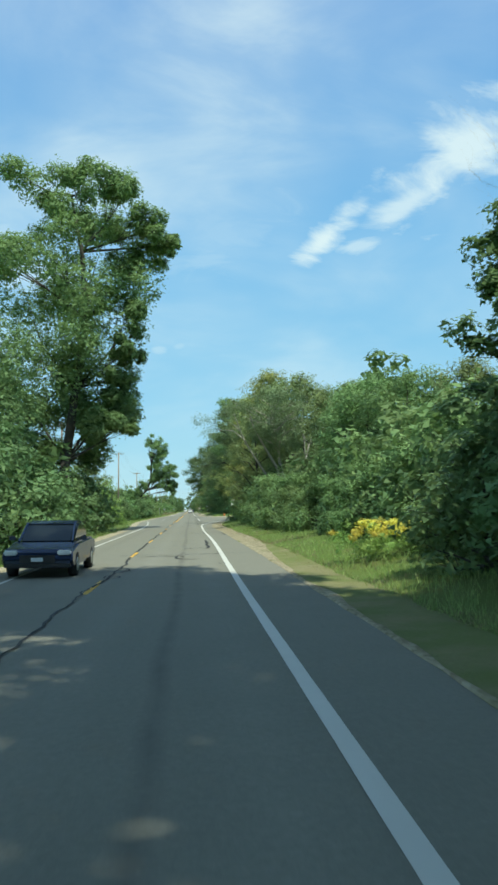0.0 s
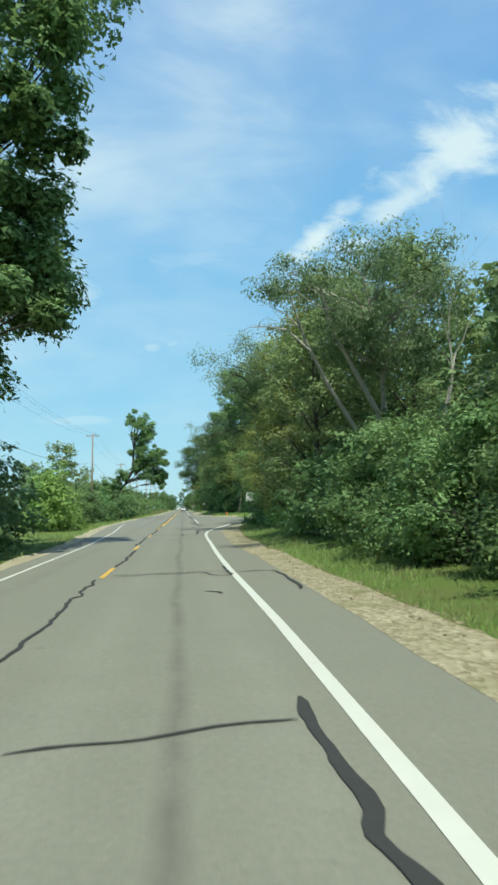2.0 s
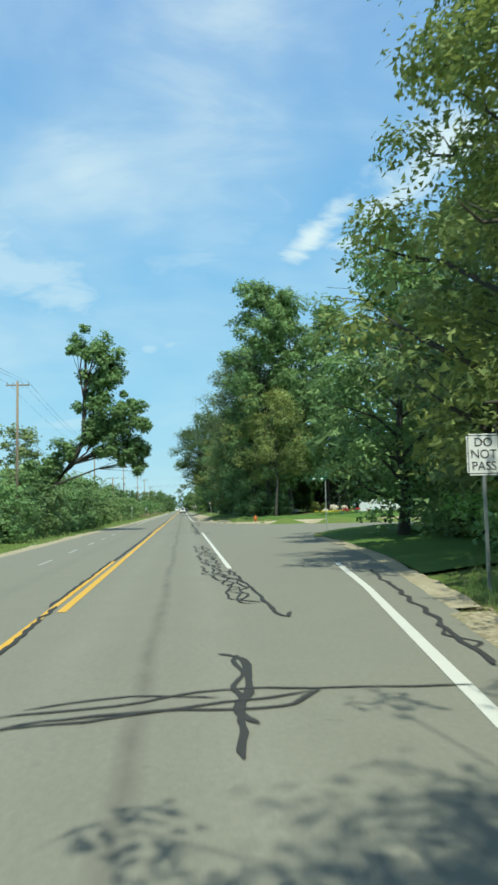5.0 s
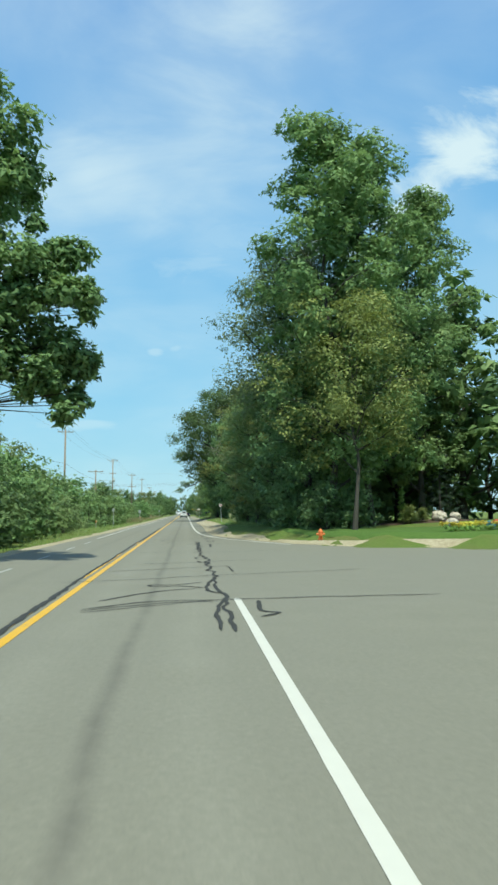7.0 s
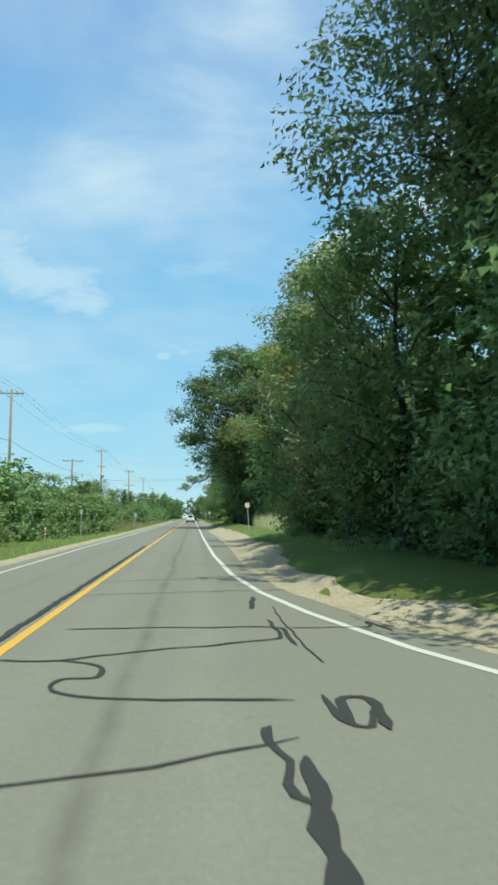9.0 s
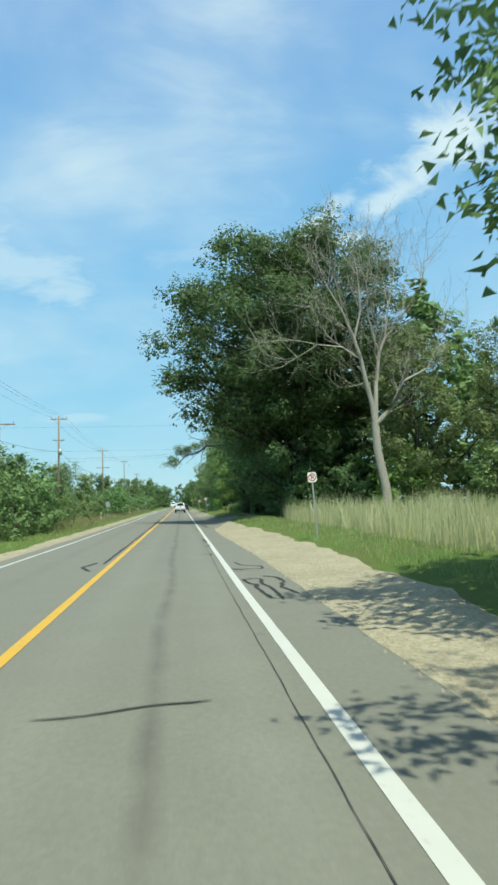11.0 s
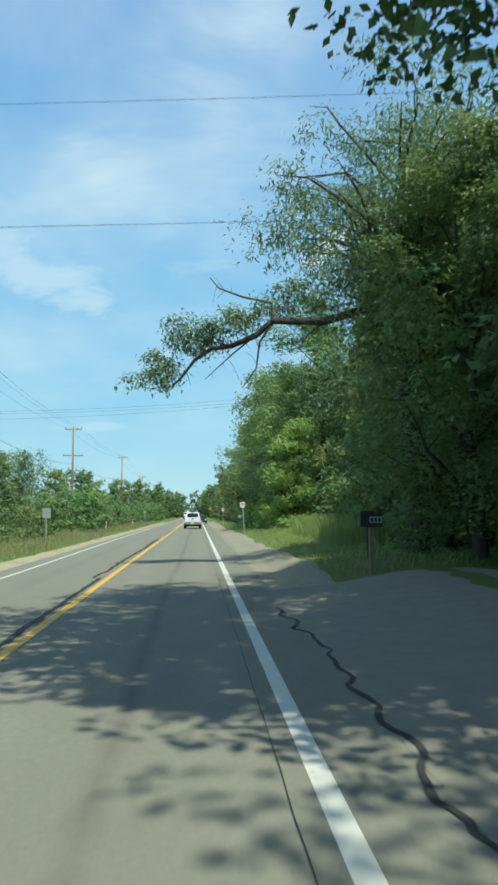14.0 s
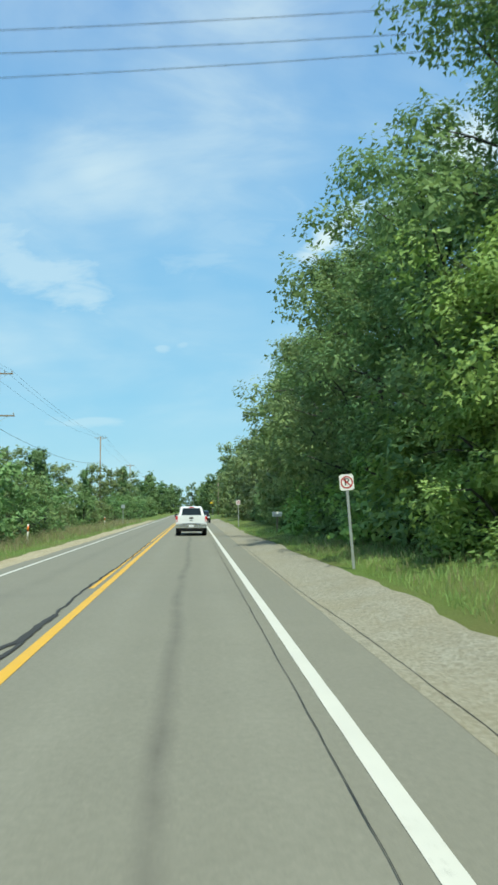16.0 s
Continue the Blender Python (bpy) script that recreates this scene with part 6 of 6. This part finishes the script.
def sign_plate(w, h, z, r=0.03):
    bm = block(-w / 2, w / 2, -0.008, -0.004, z, z + h)
    edges = [e for e in bm.edges if abs(e.verts[0].co.y - e.verts[1].co.y) > 0.003]
    bmesh.ops.bevel(bm, geom=edges, offset=r, segments=4, affect="EDGES")
    return bm


def ring(r0, r1, z, y, n=28):
    bm = bmesh.new()
    a = [bm.verts.new((r0 * math.cos(i * 6.2832 / n), y, z + r0 * math.sin(i * 6.2832 / n))) for i in range(n)]
    b = [bm.verts.new((r1 * math.cos(i * 6.2832 / n), y, z + r1 * math.sin(i * 6.2832 / n))) for i in range(n)]
    for i in range(n):
        j = (i + 1) % n
        bm.faces.new((a[i], a[j], b[j], b[i]))
    return bm


def no_parking_sign(x, y, top, lean):
    z = verge(x, y)
    h = top - z
    s = root("no_parking_sign", pose(x, y, z, 0, lean, 0), "white no-parking sign with a red ring on a leaning steel post", "road sign", "no-parking signs")
    part("post", u_post(h - 0.05), M["steel"], s)
    plate = part("plate", sign_plate(0.36, 0.40, h - 0.40), M["signwhite"], s)
    letters("P", 0.27, M["black"], plate, 0.0, h - 0.20)
    part("ring", ring(0.125, 0.155, h - 0.20, -0.0135), M["red"], plate)
    bar = block(-0.13, 0.13, -0.0155, -0.0145, -0.014, 0.014)
    bmesh.ops.transform(bar, matrix=Matrix.Translation((0, 0, h - 0.20)) @ Matrix.Rotation(radians(45), 4, "Y"), verts=bar.verts[:])
    part("slash", bar, M["red"], plate)


def back_sign(x, y, top, w, h, label, turn=180, diamond=False):
    """A sign that faces the other way: bare metal behind."""
    z = verge(x, y)
    s = root("road_sign", pose(x, y, z, 0, 0, turn), label, "road sign")
    t = top - z
    part("post", u_post(t), M["steel"], s)
    bm = sign_plate(w, h, t - h)
    if diamond:
        bmesh.ops.transform(bm, matrix=Matrix.Translation((0, 0, t - h / 2)) @ Matrix.Rotation(radians(45), 4, "Y") @ Matrix.Translation((0, 0, -t + h / 2)), verts=bm.verts[:])
    part("plate", bm, M["signback"], s)


def marker_post(x, y, top):
    z = verge(x, y)
    s = root("marker_post", pose(x, y, z, 1.5, 2, 0), "white plastic marker post with an orange band", "marker post", "marker posts")
    h = top - z
    part("post", rod((0, 0, -0.2), (0, 0, h), 0.05, 0.045, 10), M["post_white"], s, smooth=True)
    part("band", rod((0, 0, h * 0.62), (0, 0, h * 0.9), 0.053, 0.051, 10), M["post_orange"], s, smooth=True)
    part("cap", rod((0, 0, h), (0, 0, h + 0.05), 0.05, 0.02, 10), M["trim"], s)


def build_signs():
    no_parking_sign(7.6, 239.0, 2.9, -4)
    no_parking_sign(6.1, 323.4, 2.58, -4)
    no_parking_sign(6.15, 372, 2.45, -1)
    d = root("do_not_pass_sign", pose(8.35, 110.2, verge(8.35, 110.2), 0, 0, 0), "white sign reading DO NOT PASS on a steel post", "road sign")
    part("post", u_post(3.0 - verge(8.35, 110.2)), M["steel"], d)
    z0 = 2.30 - verge(8.35, 110.2)
    p = part("plate", sign_plate(0.70, 0.84, z0, 0.05), M["signwhite"], d)
    part("border", merge(block(-0.31, 0.31, -0.0105, -0.0095, z0 + 0.03, z0 + 0.045), block(-0.31, 0.31, -0.0105, -0.0095, z0 + 0.795, z0 + 0.81), block(-0.325, -0.31, -0.0105, -0.0095, z0 + 0.03, z0 + 0.81), block(0.31, 0.325, -0.0105, -0.0095, z0 + 0.03, z0 + 0.81)), M["black"], p)
    for k, word in enumerate(("DO", "NOT", "PASS")):
        letters(word, 0.25, M["black"], p, 0.0, z0 + 0.66 - k * 0.24)
    back_sign(-7.6, 241.7, 2.25, 0.30, 0.45, "small road sign seen from its bare back on a steel post")
    back_sign(-9.0, 325.6, 2.2, 0.62, 0.76, "large road sign seen from its bare metal back")
    back_sign(-6.7, 400, 2.25, 0.45, 0.45, "small road sign seen from its bare back on a steel post")
    for x, y, t in ((-8.8, 231.2, 0.75), (-7.25, 348.5, 0.92), (-7.4, 300.5, 0.85), (-8.4, 395, 0.8)):
        marker_post(x, y, t)
    # street-name sign at the corner; the name is not readable
    s = root("street_name_sign", pose(12.6, 149.2, verge(12.6, 149.2)), "green street-name sign on a tall steel post", "road sign")
    part("post", rod((0, 0, -0.3), (0, 0, 3.6), 0.035, n=10), M["steel"], s)
    pl = part("plate", block(-1.05, 0.05, -0.02, -0.012, 3.62, 3.86, 0.003), M["signgreen"], s)
    part("lettering", block(-0.92, -0.10, -0.0235, -0.0225, 3.69, 3.79), M["signwhite"], pl)
    cross = part("plate", block(-0.012, 0.012, -0.45, 0.45, 3.88, 4.10, 0.003), M["signgreen"], s)
    part("lettering", block(-0.0155, -0.0145, -0.35, 0.35, 3.94, 4.03), M["signwhite"], cross)
    a = root("address_post", pose(7.4, 288.2, verge(7.4, 288.2)), "dark address plate with a pale bar on a thin post", "address post")
    part("post", rod((0, 0, -0.2), (0, 0, 1.3), 0.02, n=8), M["trim"], a)
    pl = part("plate", block(-0.20, 0.20, -0.03, -0.02, 1.12, 1.30, 0.004), M["trim"], a)
    part("lettering", block(-0.13, 0.13, -0.0335, -0.0325, 1.18, 1.25), M["signwhite"], pl)
    # yellow warning diamond far down the road
    w = root("warning_sign", pose(5.75, 448, verge(5.75, 448)), "yellow diamond warning sign with a black symbol", "road sign")
    part("post", u_post(2.4), M["steel"], w)
    bm = sign_plate(0.76, 0.76, 2.3)
    bmesh.ops.transform(bm, matrix=Matrix.Translation((0, 0, 2.68)) @ Matrix.Rotation(radians(45), 4, "Y") @ Matrix.Translation((0, 0, -2.68)), verts=bm.verts[:])
    pl = part("plate", bm, M["signyellow"], w)
    part("symbol", block(-0.10, 0.10, -0.0125, -0.0115, 2.5, 2.85), M["black"], pl)
    b = root("mailbox", pose(7.4, 352, verge(7.4, 352)), "white mailbox on a wooden post by the verge", "mailbox")
    part("post", block(-0.05, 0.05, 0.0, 0.1, -0.3, 1.0, 0.006), M["pole"], b)
    part("box", prism([(-0.25, 1.0), (0.25, 1.0), (0.25, 1.2), (0.18, 1.3), (-0.18, 1.3), (-0.25, 1.2)], -0.28, 0.28, 0.01), M["post_white"], b)
    part("flag", block(0.285, 0.295, -0.1, 0.05, 1.15, 1.28), M["red"], b)
    b = root("mailbox", pose(6.65, 284.5, verge(6.65, 284.5)), "black mailbox with a white number panel on a post", "mailbox")
    part("post", block(-0.05, 0.05, -0.05, 0.05, -0.3, 1.12, 0.006), M["pole"], b)
    box = bmesh.new()
    bmesh.ops.create_cube(box, size=1, matrix=Matrix.Translation((0, 0, 1.28)) @ Matrix.Diagonal((0.52, 0.2, 0.32, 1)))
    bmesh.ops.bevel(box, geom=[e for e in box.edges if abs(e.verts[0].co.x - e.verts[1].co.x) > 0.3 and e.verts[0].co.z > 1.3], offset=0.09, segments=4, affect="EDGES")
    shell = part("box", box, M["trim"], b)
    panel = part("panel", block(-0.06, 0.24, -0.106, -0.101, 1.21, 1.36, 0.001), M["signback"], shell, "pale number panel")
    for k in range(3):
        part("mark", block(-0.03 + k * 0.09, 0.03 + k * 0.09, -0.109, -0.1065, 1.235, 1.335), M["black"], b, "dark unreadable bar")
    part("door", block(-0.275, -0.262, -0.095, 0.095, 1.13, 1.42, 0.01), M["trim"], b)
    part("flag", block(0.1, 0.13, 0.102, 0.108, 1.2, 1.5), M["red"], b)


# ---------------------------------------------------------------- the corner garden


def build_garden():
    x, y = 9.9, 174.7
    h = root("fire_hydrant", pose(x, y, verge(x, y) + 0.04), "orange fire hydrant on the mown lawn", "fire hydrant")
    body = part("barrel", merge(rod((0, 0, -0.1), (0, 0, 0.42), 0.11, 0.10, 16), rod((0, 0, 0.03), (0, 0, 0.07), 0.16, n=16), rod((0, 0, 0.40), (0, 0, 0.44), 0.15, n=16)), M["hydrant"], h, smooth=True)
    dome = bmesh.new()
    bmesh.ops.create_uvsphere(dome, u_segments=16, v_segments=8, radius=0.125, matrix=Matrix.Translation((0, 0, 0.44)) @ Matrix.Diagonal((1, 1, 1.1, 1)))
    part("bonnet", dome, M["hydrant"], h, smooth=True)
    part("nut", rod((0, 0, 0.56), (0, 0, 0.64), 0.035, 0.028, 6), M["hydrant"], h)
    for s in (-1, 1):
        part("outlet", merge(rod((s * 0.08, 0, 0.32), (s * 0.2, 0, 0.32), 0.055, n=10), rod((s * 0.2, 0, 0.32), (s * 0.235, 0, 0.32), 0.07, 0.05, 6)), M["hydrant"], h)
    part("pumper_outlet", merge(rod((0, -0.08, 0.28), (0, -0.21, 0.28), 0.075, n=12), rod((0, -0.21, 0.28), (0, -0.25, 0.28), 0.09, 0.06, 8)), M["hydrant"], h)
    # mulch bed with shrubs and boulders
    V, F = [], []
    for r in range(5):
        for k in range(28):
            a = k * 6.2832 / 28
            rr = r / 4 * (1 + 0.15 * math.sin(3 * a))
            px, py = 19.8 + 4.6 * rr * math.cos(a), 188.5 + 2.0 * rr * math.sin(a)
            V.append((px, py, verge(px, py) + 0.22 - 0.24 * (r / 4) ** 2))
    for r in range(4):
        for k in range(28):
            F.append((r * 28 + k, r * 28 + (k + 1) % 28, (r + 1) * 28 + (k + 1) % 28, (r + 1) * 28 + k))
    structure("mulch_bed", mesh_from("mulch_bed", V, F, M["mulch"], True), "brown mulch planting bed on the lawn", "planting bed")
    rng = np.random.default_rng(81)
    for px, py, hh, r, mat, label, name in ((18.35, 188, 2.6, 0.55, "leaf_bright", "columnar evergreen shrub in the mulch bed", "columnar_shrub"), (18.6, 186.8, 1.05, 0.9, "leaf_yellow", "golden low shrub in the mulch bed", "golden_shrub"), (19.6, 187.2, 0.8, 0.7, "leaf_yellow", "golden low shrub in the mulch bed", "golden_shrub")):
        s = root(name, pose(px, py, verge(px, py) + 0.15), label, "shrub")
        n = 26
        t = rng.random(n)
        c = np.stack([rng.normal(size=n) * r * 0.3 * (1.1 - t), rng.normal(size=n) * r * 0.3 * (1.1 - t), 0.15 + t * hh * 0.88], 1)
        V, F = leaf_mesh(rng, c, np.full(n, r * 0.42), 120, 0.10, 0.4)
        V[:, 2] = np.maximum(V[:, 2], 0.0)
        part("foliage", mesh_from("foliage", V, F, M[mat]), None, s)
        part("stem", rod((0, 0, -0.2), (0, 0, hh * 0.8), 0.05, 0.02, 6), M["bark"], s)
    for px, py, sc in ((20.9, 187.4, 0.55), (22.4, 188.2, 0.4), (17.6, 175.6, 0.35), (16.4, 188.4, 0.3)):
        bm = bmesh.new()
        bmesh.ops.create_icosphere(bm, subdivisions=3, radius=sc)
        for v in bm.verts:
            v.co *= 1 + 0.28 * noise.noise(v.co * 2.2 / sc + Vector((px, 0, 0)))
            v.co.z *= 0.75
        s = new("boulder")
        me = bpy.data.meshes.new("boulder")
        bm.to_mesh(me)
        bm.free()
        me.materials.append(M["rock"])
        bpy.data.objects.remove(s)
        tagged(new("boulder", me), "pale rounded boulder in the garden bed", "boulder", "garden boulders").matrix_basis = pose(px, py, verge(px, py) + 0.25 + sc * 0.3, 0, 0, px * 90)
    spruce = root("spruce", pose(22.6, 192, verge(22.6, 192)), "young blue-green spruce behind the lawn", "tree")
    V, F = [], []
    c, r = [], []
    for k in range(90):
        t = k / 90
        a = k * 2.4
        rad = 2.3 * (1 - t) * rng.uniform(0.75, 1.05)
        for f in (0.5, 0.95):
            c.append((math.cos(a) * rad * f, math.sin(a) * rad * f, 0.5 + 6.6 * t - 0.25 * f))
            r.append(0.30 * (1.15 - t))
    V, F = leaf_mesh(rng, np.array(c), np.array(r), 70, 0.16, 0.22, flat=0.45)
    part("crown", mesh_from("crown", V, F, M["leaf_blue"]), None, spruce)
    part("trunk", rod((0, 0, -0.3), (0, 0, 6.8), 0.13, 0.02, 8), M["bark"], spruce)
    # flower bed across the side road with small ornaments
    for k, (px, py, mat, label) in enumerate(((17.4, 172.6, "gold", "yellow flower clump in the roadside bed"), (18.4, 172.4, "gold", "yellow flower clump in the roadside bed"), (19.4, 172.6, "bed", "red flower clump in the roadside bed"), (20.4, 172.8, "bed", "red flower clump in the roadside bed"), (16.6, 172.9, "gold", "yellow flower clump in the roadside bed"))):
        s = root("flower_clump", pose(px, py, verge(px, py)), label, "flowers", "flower bed")
        c = rng.normal(size=(9, 3)) * (0.3, 0.25, 0.05) + (0, 0, 0.25)
        V, F = leaf_mesh(rng, c, np.full(9, 0.2), 40, 0.12, 0.4)
        V[:, 2] = np.maximum(V[:, 2], 0.0)
        part("leaves", mesh_from("leaves", V, F, M["leaf_bright"]), None, s)
        c = rng.normal(size=(12, 3)) * (0.32, 0.28, 0.05) + (0, 0, 0.45)
        V, F = leaf_mesh(rng, c, np.full(12, 0.13), 40, 0.08, 0.8)
        part("flowers", mesh_from("flowers", V, F, M["gold"] if mat == "gold" else M["bed_red"]), None, s)
    for px, py in ((19.2, 174.0), (20.6, 174.2)):
        s = root("garden_tub", pose(px, py, verge(px, py)), "small pale blue plastic garden tub", "tub", "garden tubs")
        part("tub", merge(rod((0, 0, -0.05), (0, 0, 0.42), 0.22, 0.30, 14), rod((0, 0, 0.40), (0, 0, 0.46), 0.33, 0.33, 14)), M["bed_blue"], s)


# ---------------------------------------------------------------- vehicles


def wheel(x, y, r, w, parent, rim="steel"):
    t = part("wheel", rod((x - w / 2, y, r), (x + w / 2, y, r), r, n=28), M["rubber"], parent, "black tyre", True)
    s = 1 if x > 0 else -1
    part("rim", merge(rod((x + s * (w / 2 - 0.03), y, r), (x + s * (w / 2 + 0.012), y, r), r * 0.62, r * 0.55, 20)), M[rim], t, "silver rim")


def pickup(x, y):
    t = root("pickup_truck", pose(x, y, 0.0), "white four-door pickup truck driving ahead, seen from behind", "pickup truck")
    L = 5.75
    part("body", prism([(0.05, 0.62), (0.0, 0.75), (0.0, 1.20), (L - 0.9, 1.18), (L - 0.15, 1.08), (L, 0.95), (L, 0.55), (L - 0.55, 0.48), (0.4, 0.50)], -0.99, 0.99, 0.05), M["car_white"], t, "white painted body")
    def narrowed(bm):
        for v in bm.verts:
            v.co.x *= 1 - 0.30 * max(0.0, v.co.z - 1.2)
        return bm

    part("cab", narrowed(prism([(1.85, 1.14), (2.02, 1.78), (2.35, 1.885), (3.3, 1.87), (4.15, 1.16)], -0.86, 0.86, 0.08)), M["car_white"], t)
    part("bed_side", block(-0.99, -0.88, 0.08, 1.95, 0.9, 1.30, 0.03), M["car_white"], t)
    part("bed_side", block(0.88, 0.99, 0.08, 1.95, 0.9, 1.30, 0.03), M["car_white"], t)
    gate = part("tailgate", block(-0.87, 0.87, -0.035, 0.03, 0.78, 1.30, 0.025), M["car_white"], t, "white tailgate")
    part("crease", block(-0.80, 0.80, -0.042, -0.034, 1.02, 1.05, 0.003), M["car_white"], gate)
    part("handle", block(-0.13, 0.13, -0.052, -0.036, 1.08, 1.19, 0.006), M["trim"], gate, "black tailgate handle")
    part("emblem", block(-0.10, 0.10, -0.045, -0.036, 0.94, 1.00, 0.004), M["chrome"], gate)
    part("rear_window", narrowed(prism([(1.84, 1.30), (1.955, 1.76), (1.975, 1.755), (1.86, 1.30)], -0.68, 0.68)), M["glass"], t, "dark rear window")
    for s in (-1, 1):
        part("side_window", narrowed(block(s * 0.862 - 0.012, s * 0.862 + 0.012, 2.25, 3.55, 1.34, 1.72, 0.004)), M["glass"], t, "dark side window")
        lamp = part("tail_lamp", block(s * 0.93 - 0.065, s * 0.93 + 0.065, -0.045, 0.12, 0.90, 1.26, 0.015), M["tail"], t, "red tail lamp")
        part("reverse_lens", block(s * 0.93 - 0.05, s * 0.93 + 0.05, -0.052, -0.044, 0.95, 1.03), M["lamp"], lamp)
        mir = part("mirror", block(s * 1.05 - 0.10, s * 1.05 + 0.10, 3.42, 3.52, 1.16, 1.38, 0.03), M["trim"], t, "black wing mirror")
        part("mirror_glass", block(s * 1.05 - 0.08, s * 1.05 + 0.08, 3.412, 3.42, 1.18, 1.36), M["glass"], mir)
        part("exhaust", rod((s * 0.55, 0.0, 0.40), (s * 0.55, 0.4, 0.40), 0.04, n=10), M["trim"], t)
        for wy in (1.25, 4.75):
            wheel(s * 0.86, wy, 0.40, 0.27, t)
    bump = part("bumper", block(-0.98, 0.98, -0.13, 0.04, 0.50, 0.74, 0.03), M["chrome"], t, "chrome rear bumper")
    part("licence_plate", block(-0.155, 0.155, -0.142, -0.132, 0.57, 0.72, 0.003), M["plate"], bump)
    part("step_pad", block(-0.55, 0.55, -0.125, 0.03, 0.738, 0.75), M["trim"], bump)
    part("tow_hitch", merge(block(-0.3, 0.3, 0.02, 0.12, 0.34, 0.48, 0.01), block(-0.05, 0.05, -0.2, 0.1, 0.40, 0.48)), M["trim"], t)
    part("brake_lamp", block(-0.17, 0.17, 1.985, 2.05, 1.79, 1.845, 0.008), M["tail"], t, "red high brake lamp")
    part("underbody", block(-0.8, 0.8, 0.2, 5.3, 0.28, 0.56, 0.04), M["trim"], t)


def sedan(x, y, turn, paintmat, label):
    c = root("car", pose(x, y, 0.0, 0, 0, turn), label, "car")
    part("body", prism([(0.0, 0.42), (-0.02, 0.62), (0.12, 0.74), (1.15, 0.90), (3.75, 0.95), (4.5, 0.92), (4.6, 0.75), (4.58, 0.42), (4.3, 0.28), (0.25, 0.25)], -0.90, 0.90, 0.07), M[paintmat], c)
    part("cabin", prism([(1.10, 0.88), (1.95, 1.38), (2.5, 1.45), (3.3, 1.40), (4.15, 0.93)], -0.74, 0.74, 0.09), M["glass"], c, "dark glazed cabin")
    part("roof", prism([(1.95, 1.392), (2.5, 1.462), (3.3, 1.412), (3.3, 1.38), (2.5, 1.42), (1.95, 1.36)], -0.66, 0.66, 0.01), M[paintmat], c)
    for s in (-1, 1):
        part("pillar", rod((s * 0.72, 1.12, 0.90), (s * 0.66, 1.97, 1.39), 0.035, n=8), M[paintmat], c)
        part("headlamp", block(s * 0.68 - 0.17, s * 0.68 + 0.17, -0.035, 0.16, 0.60, 0.73, 0.03), M["lamp"], c, "clear headlamp")
        part("tail_lamp", block(s * 0.70 - 0.14, s * 0.70 + 0.14, 4.52, 4.62, 0.70, 0.86, 0.02), M["tail"], c, "red tail lamp")
        mir = part("mirror", block(s * 0.98 - 0.09, s * 0.98 + 0.09, 1.45, 1.55, 0.92, 1.05, 0.03), M[paintmat], c)
        part("mirror_glass", block(s * 0.98 - 0.07, s * 0.98 + 0.07, 1.55, 1.556, 0.94, 1.03), M["glass"], mir)
        for wy in (0.85, 3.75):
            wheel(s * 0.80, wy, 0.32, 0.21, c)
    part("grille", block(-0.45, 0.45, -0.035, 0.05, 0.40, 0.60, 0.015), M["trim"], c, "black grille")
    part("licence_plate", block(-0.15, 0.15, -0.05, -0.036, 0.44, 0.54), M["plate"], c)
    part("bumper_strip", block(-0.85, 0.85, -0.03, 0.1, 0.28, 0.38, 0.02), M["trim"], c)


def box_van(x, y, turn, label, paintmat="car_white"):
    v = root("van", pose(x, y, 0.0, 0, 0, turn), label, "van")
    part("body", prism([(0, 0.4), (0, 1.1), (0.5, 1.35), (1.1, 2.1), (1.5, 2.3), (5.2, 2.3), (5.3, 2.1), (5.3, 0.4)], -0.98, 0.98, 0.08), M[paintmat], v)
    part("windscreen", prism([(0.55, 1.40), (1.05, 2.02), (1.03, 2.06), (0.50, 1.42)], -0.85, 0.85), M["glass"], v)
    for s in (-1, 1):
        part("headlamp", block(s * 0.75 - 0.15, s * 0.75 + 0.15, -0.03, 0.1, 0.75, 0.95, 0.02), M["lamp"], v)
        for wy in (0.95, 4.3):
            wheel(s * 0.85, wy, 0.36, 0.24, v)
    part("grille", block(-0.5, 0.5, -0.025, 0.05, 0.55, 0.75, 0.01), M["trim"], v)


build_poles()
build_signs()
build_garden()
pickup(2.0, 353.0)
sedan(-1.75, 22.6, 0, "car_blue", "dark blue car approaching in the opposite lane")
sedan(1.9 + 1.35, 395, 0, "car_black", "black car far ahead on the road")
box_van(-1.7, 560, 0, "white box van approaching far down the road")
box_van(27.0, 176.5, 60, "white van parked beyond the garden trees")
build_tar()
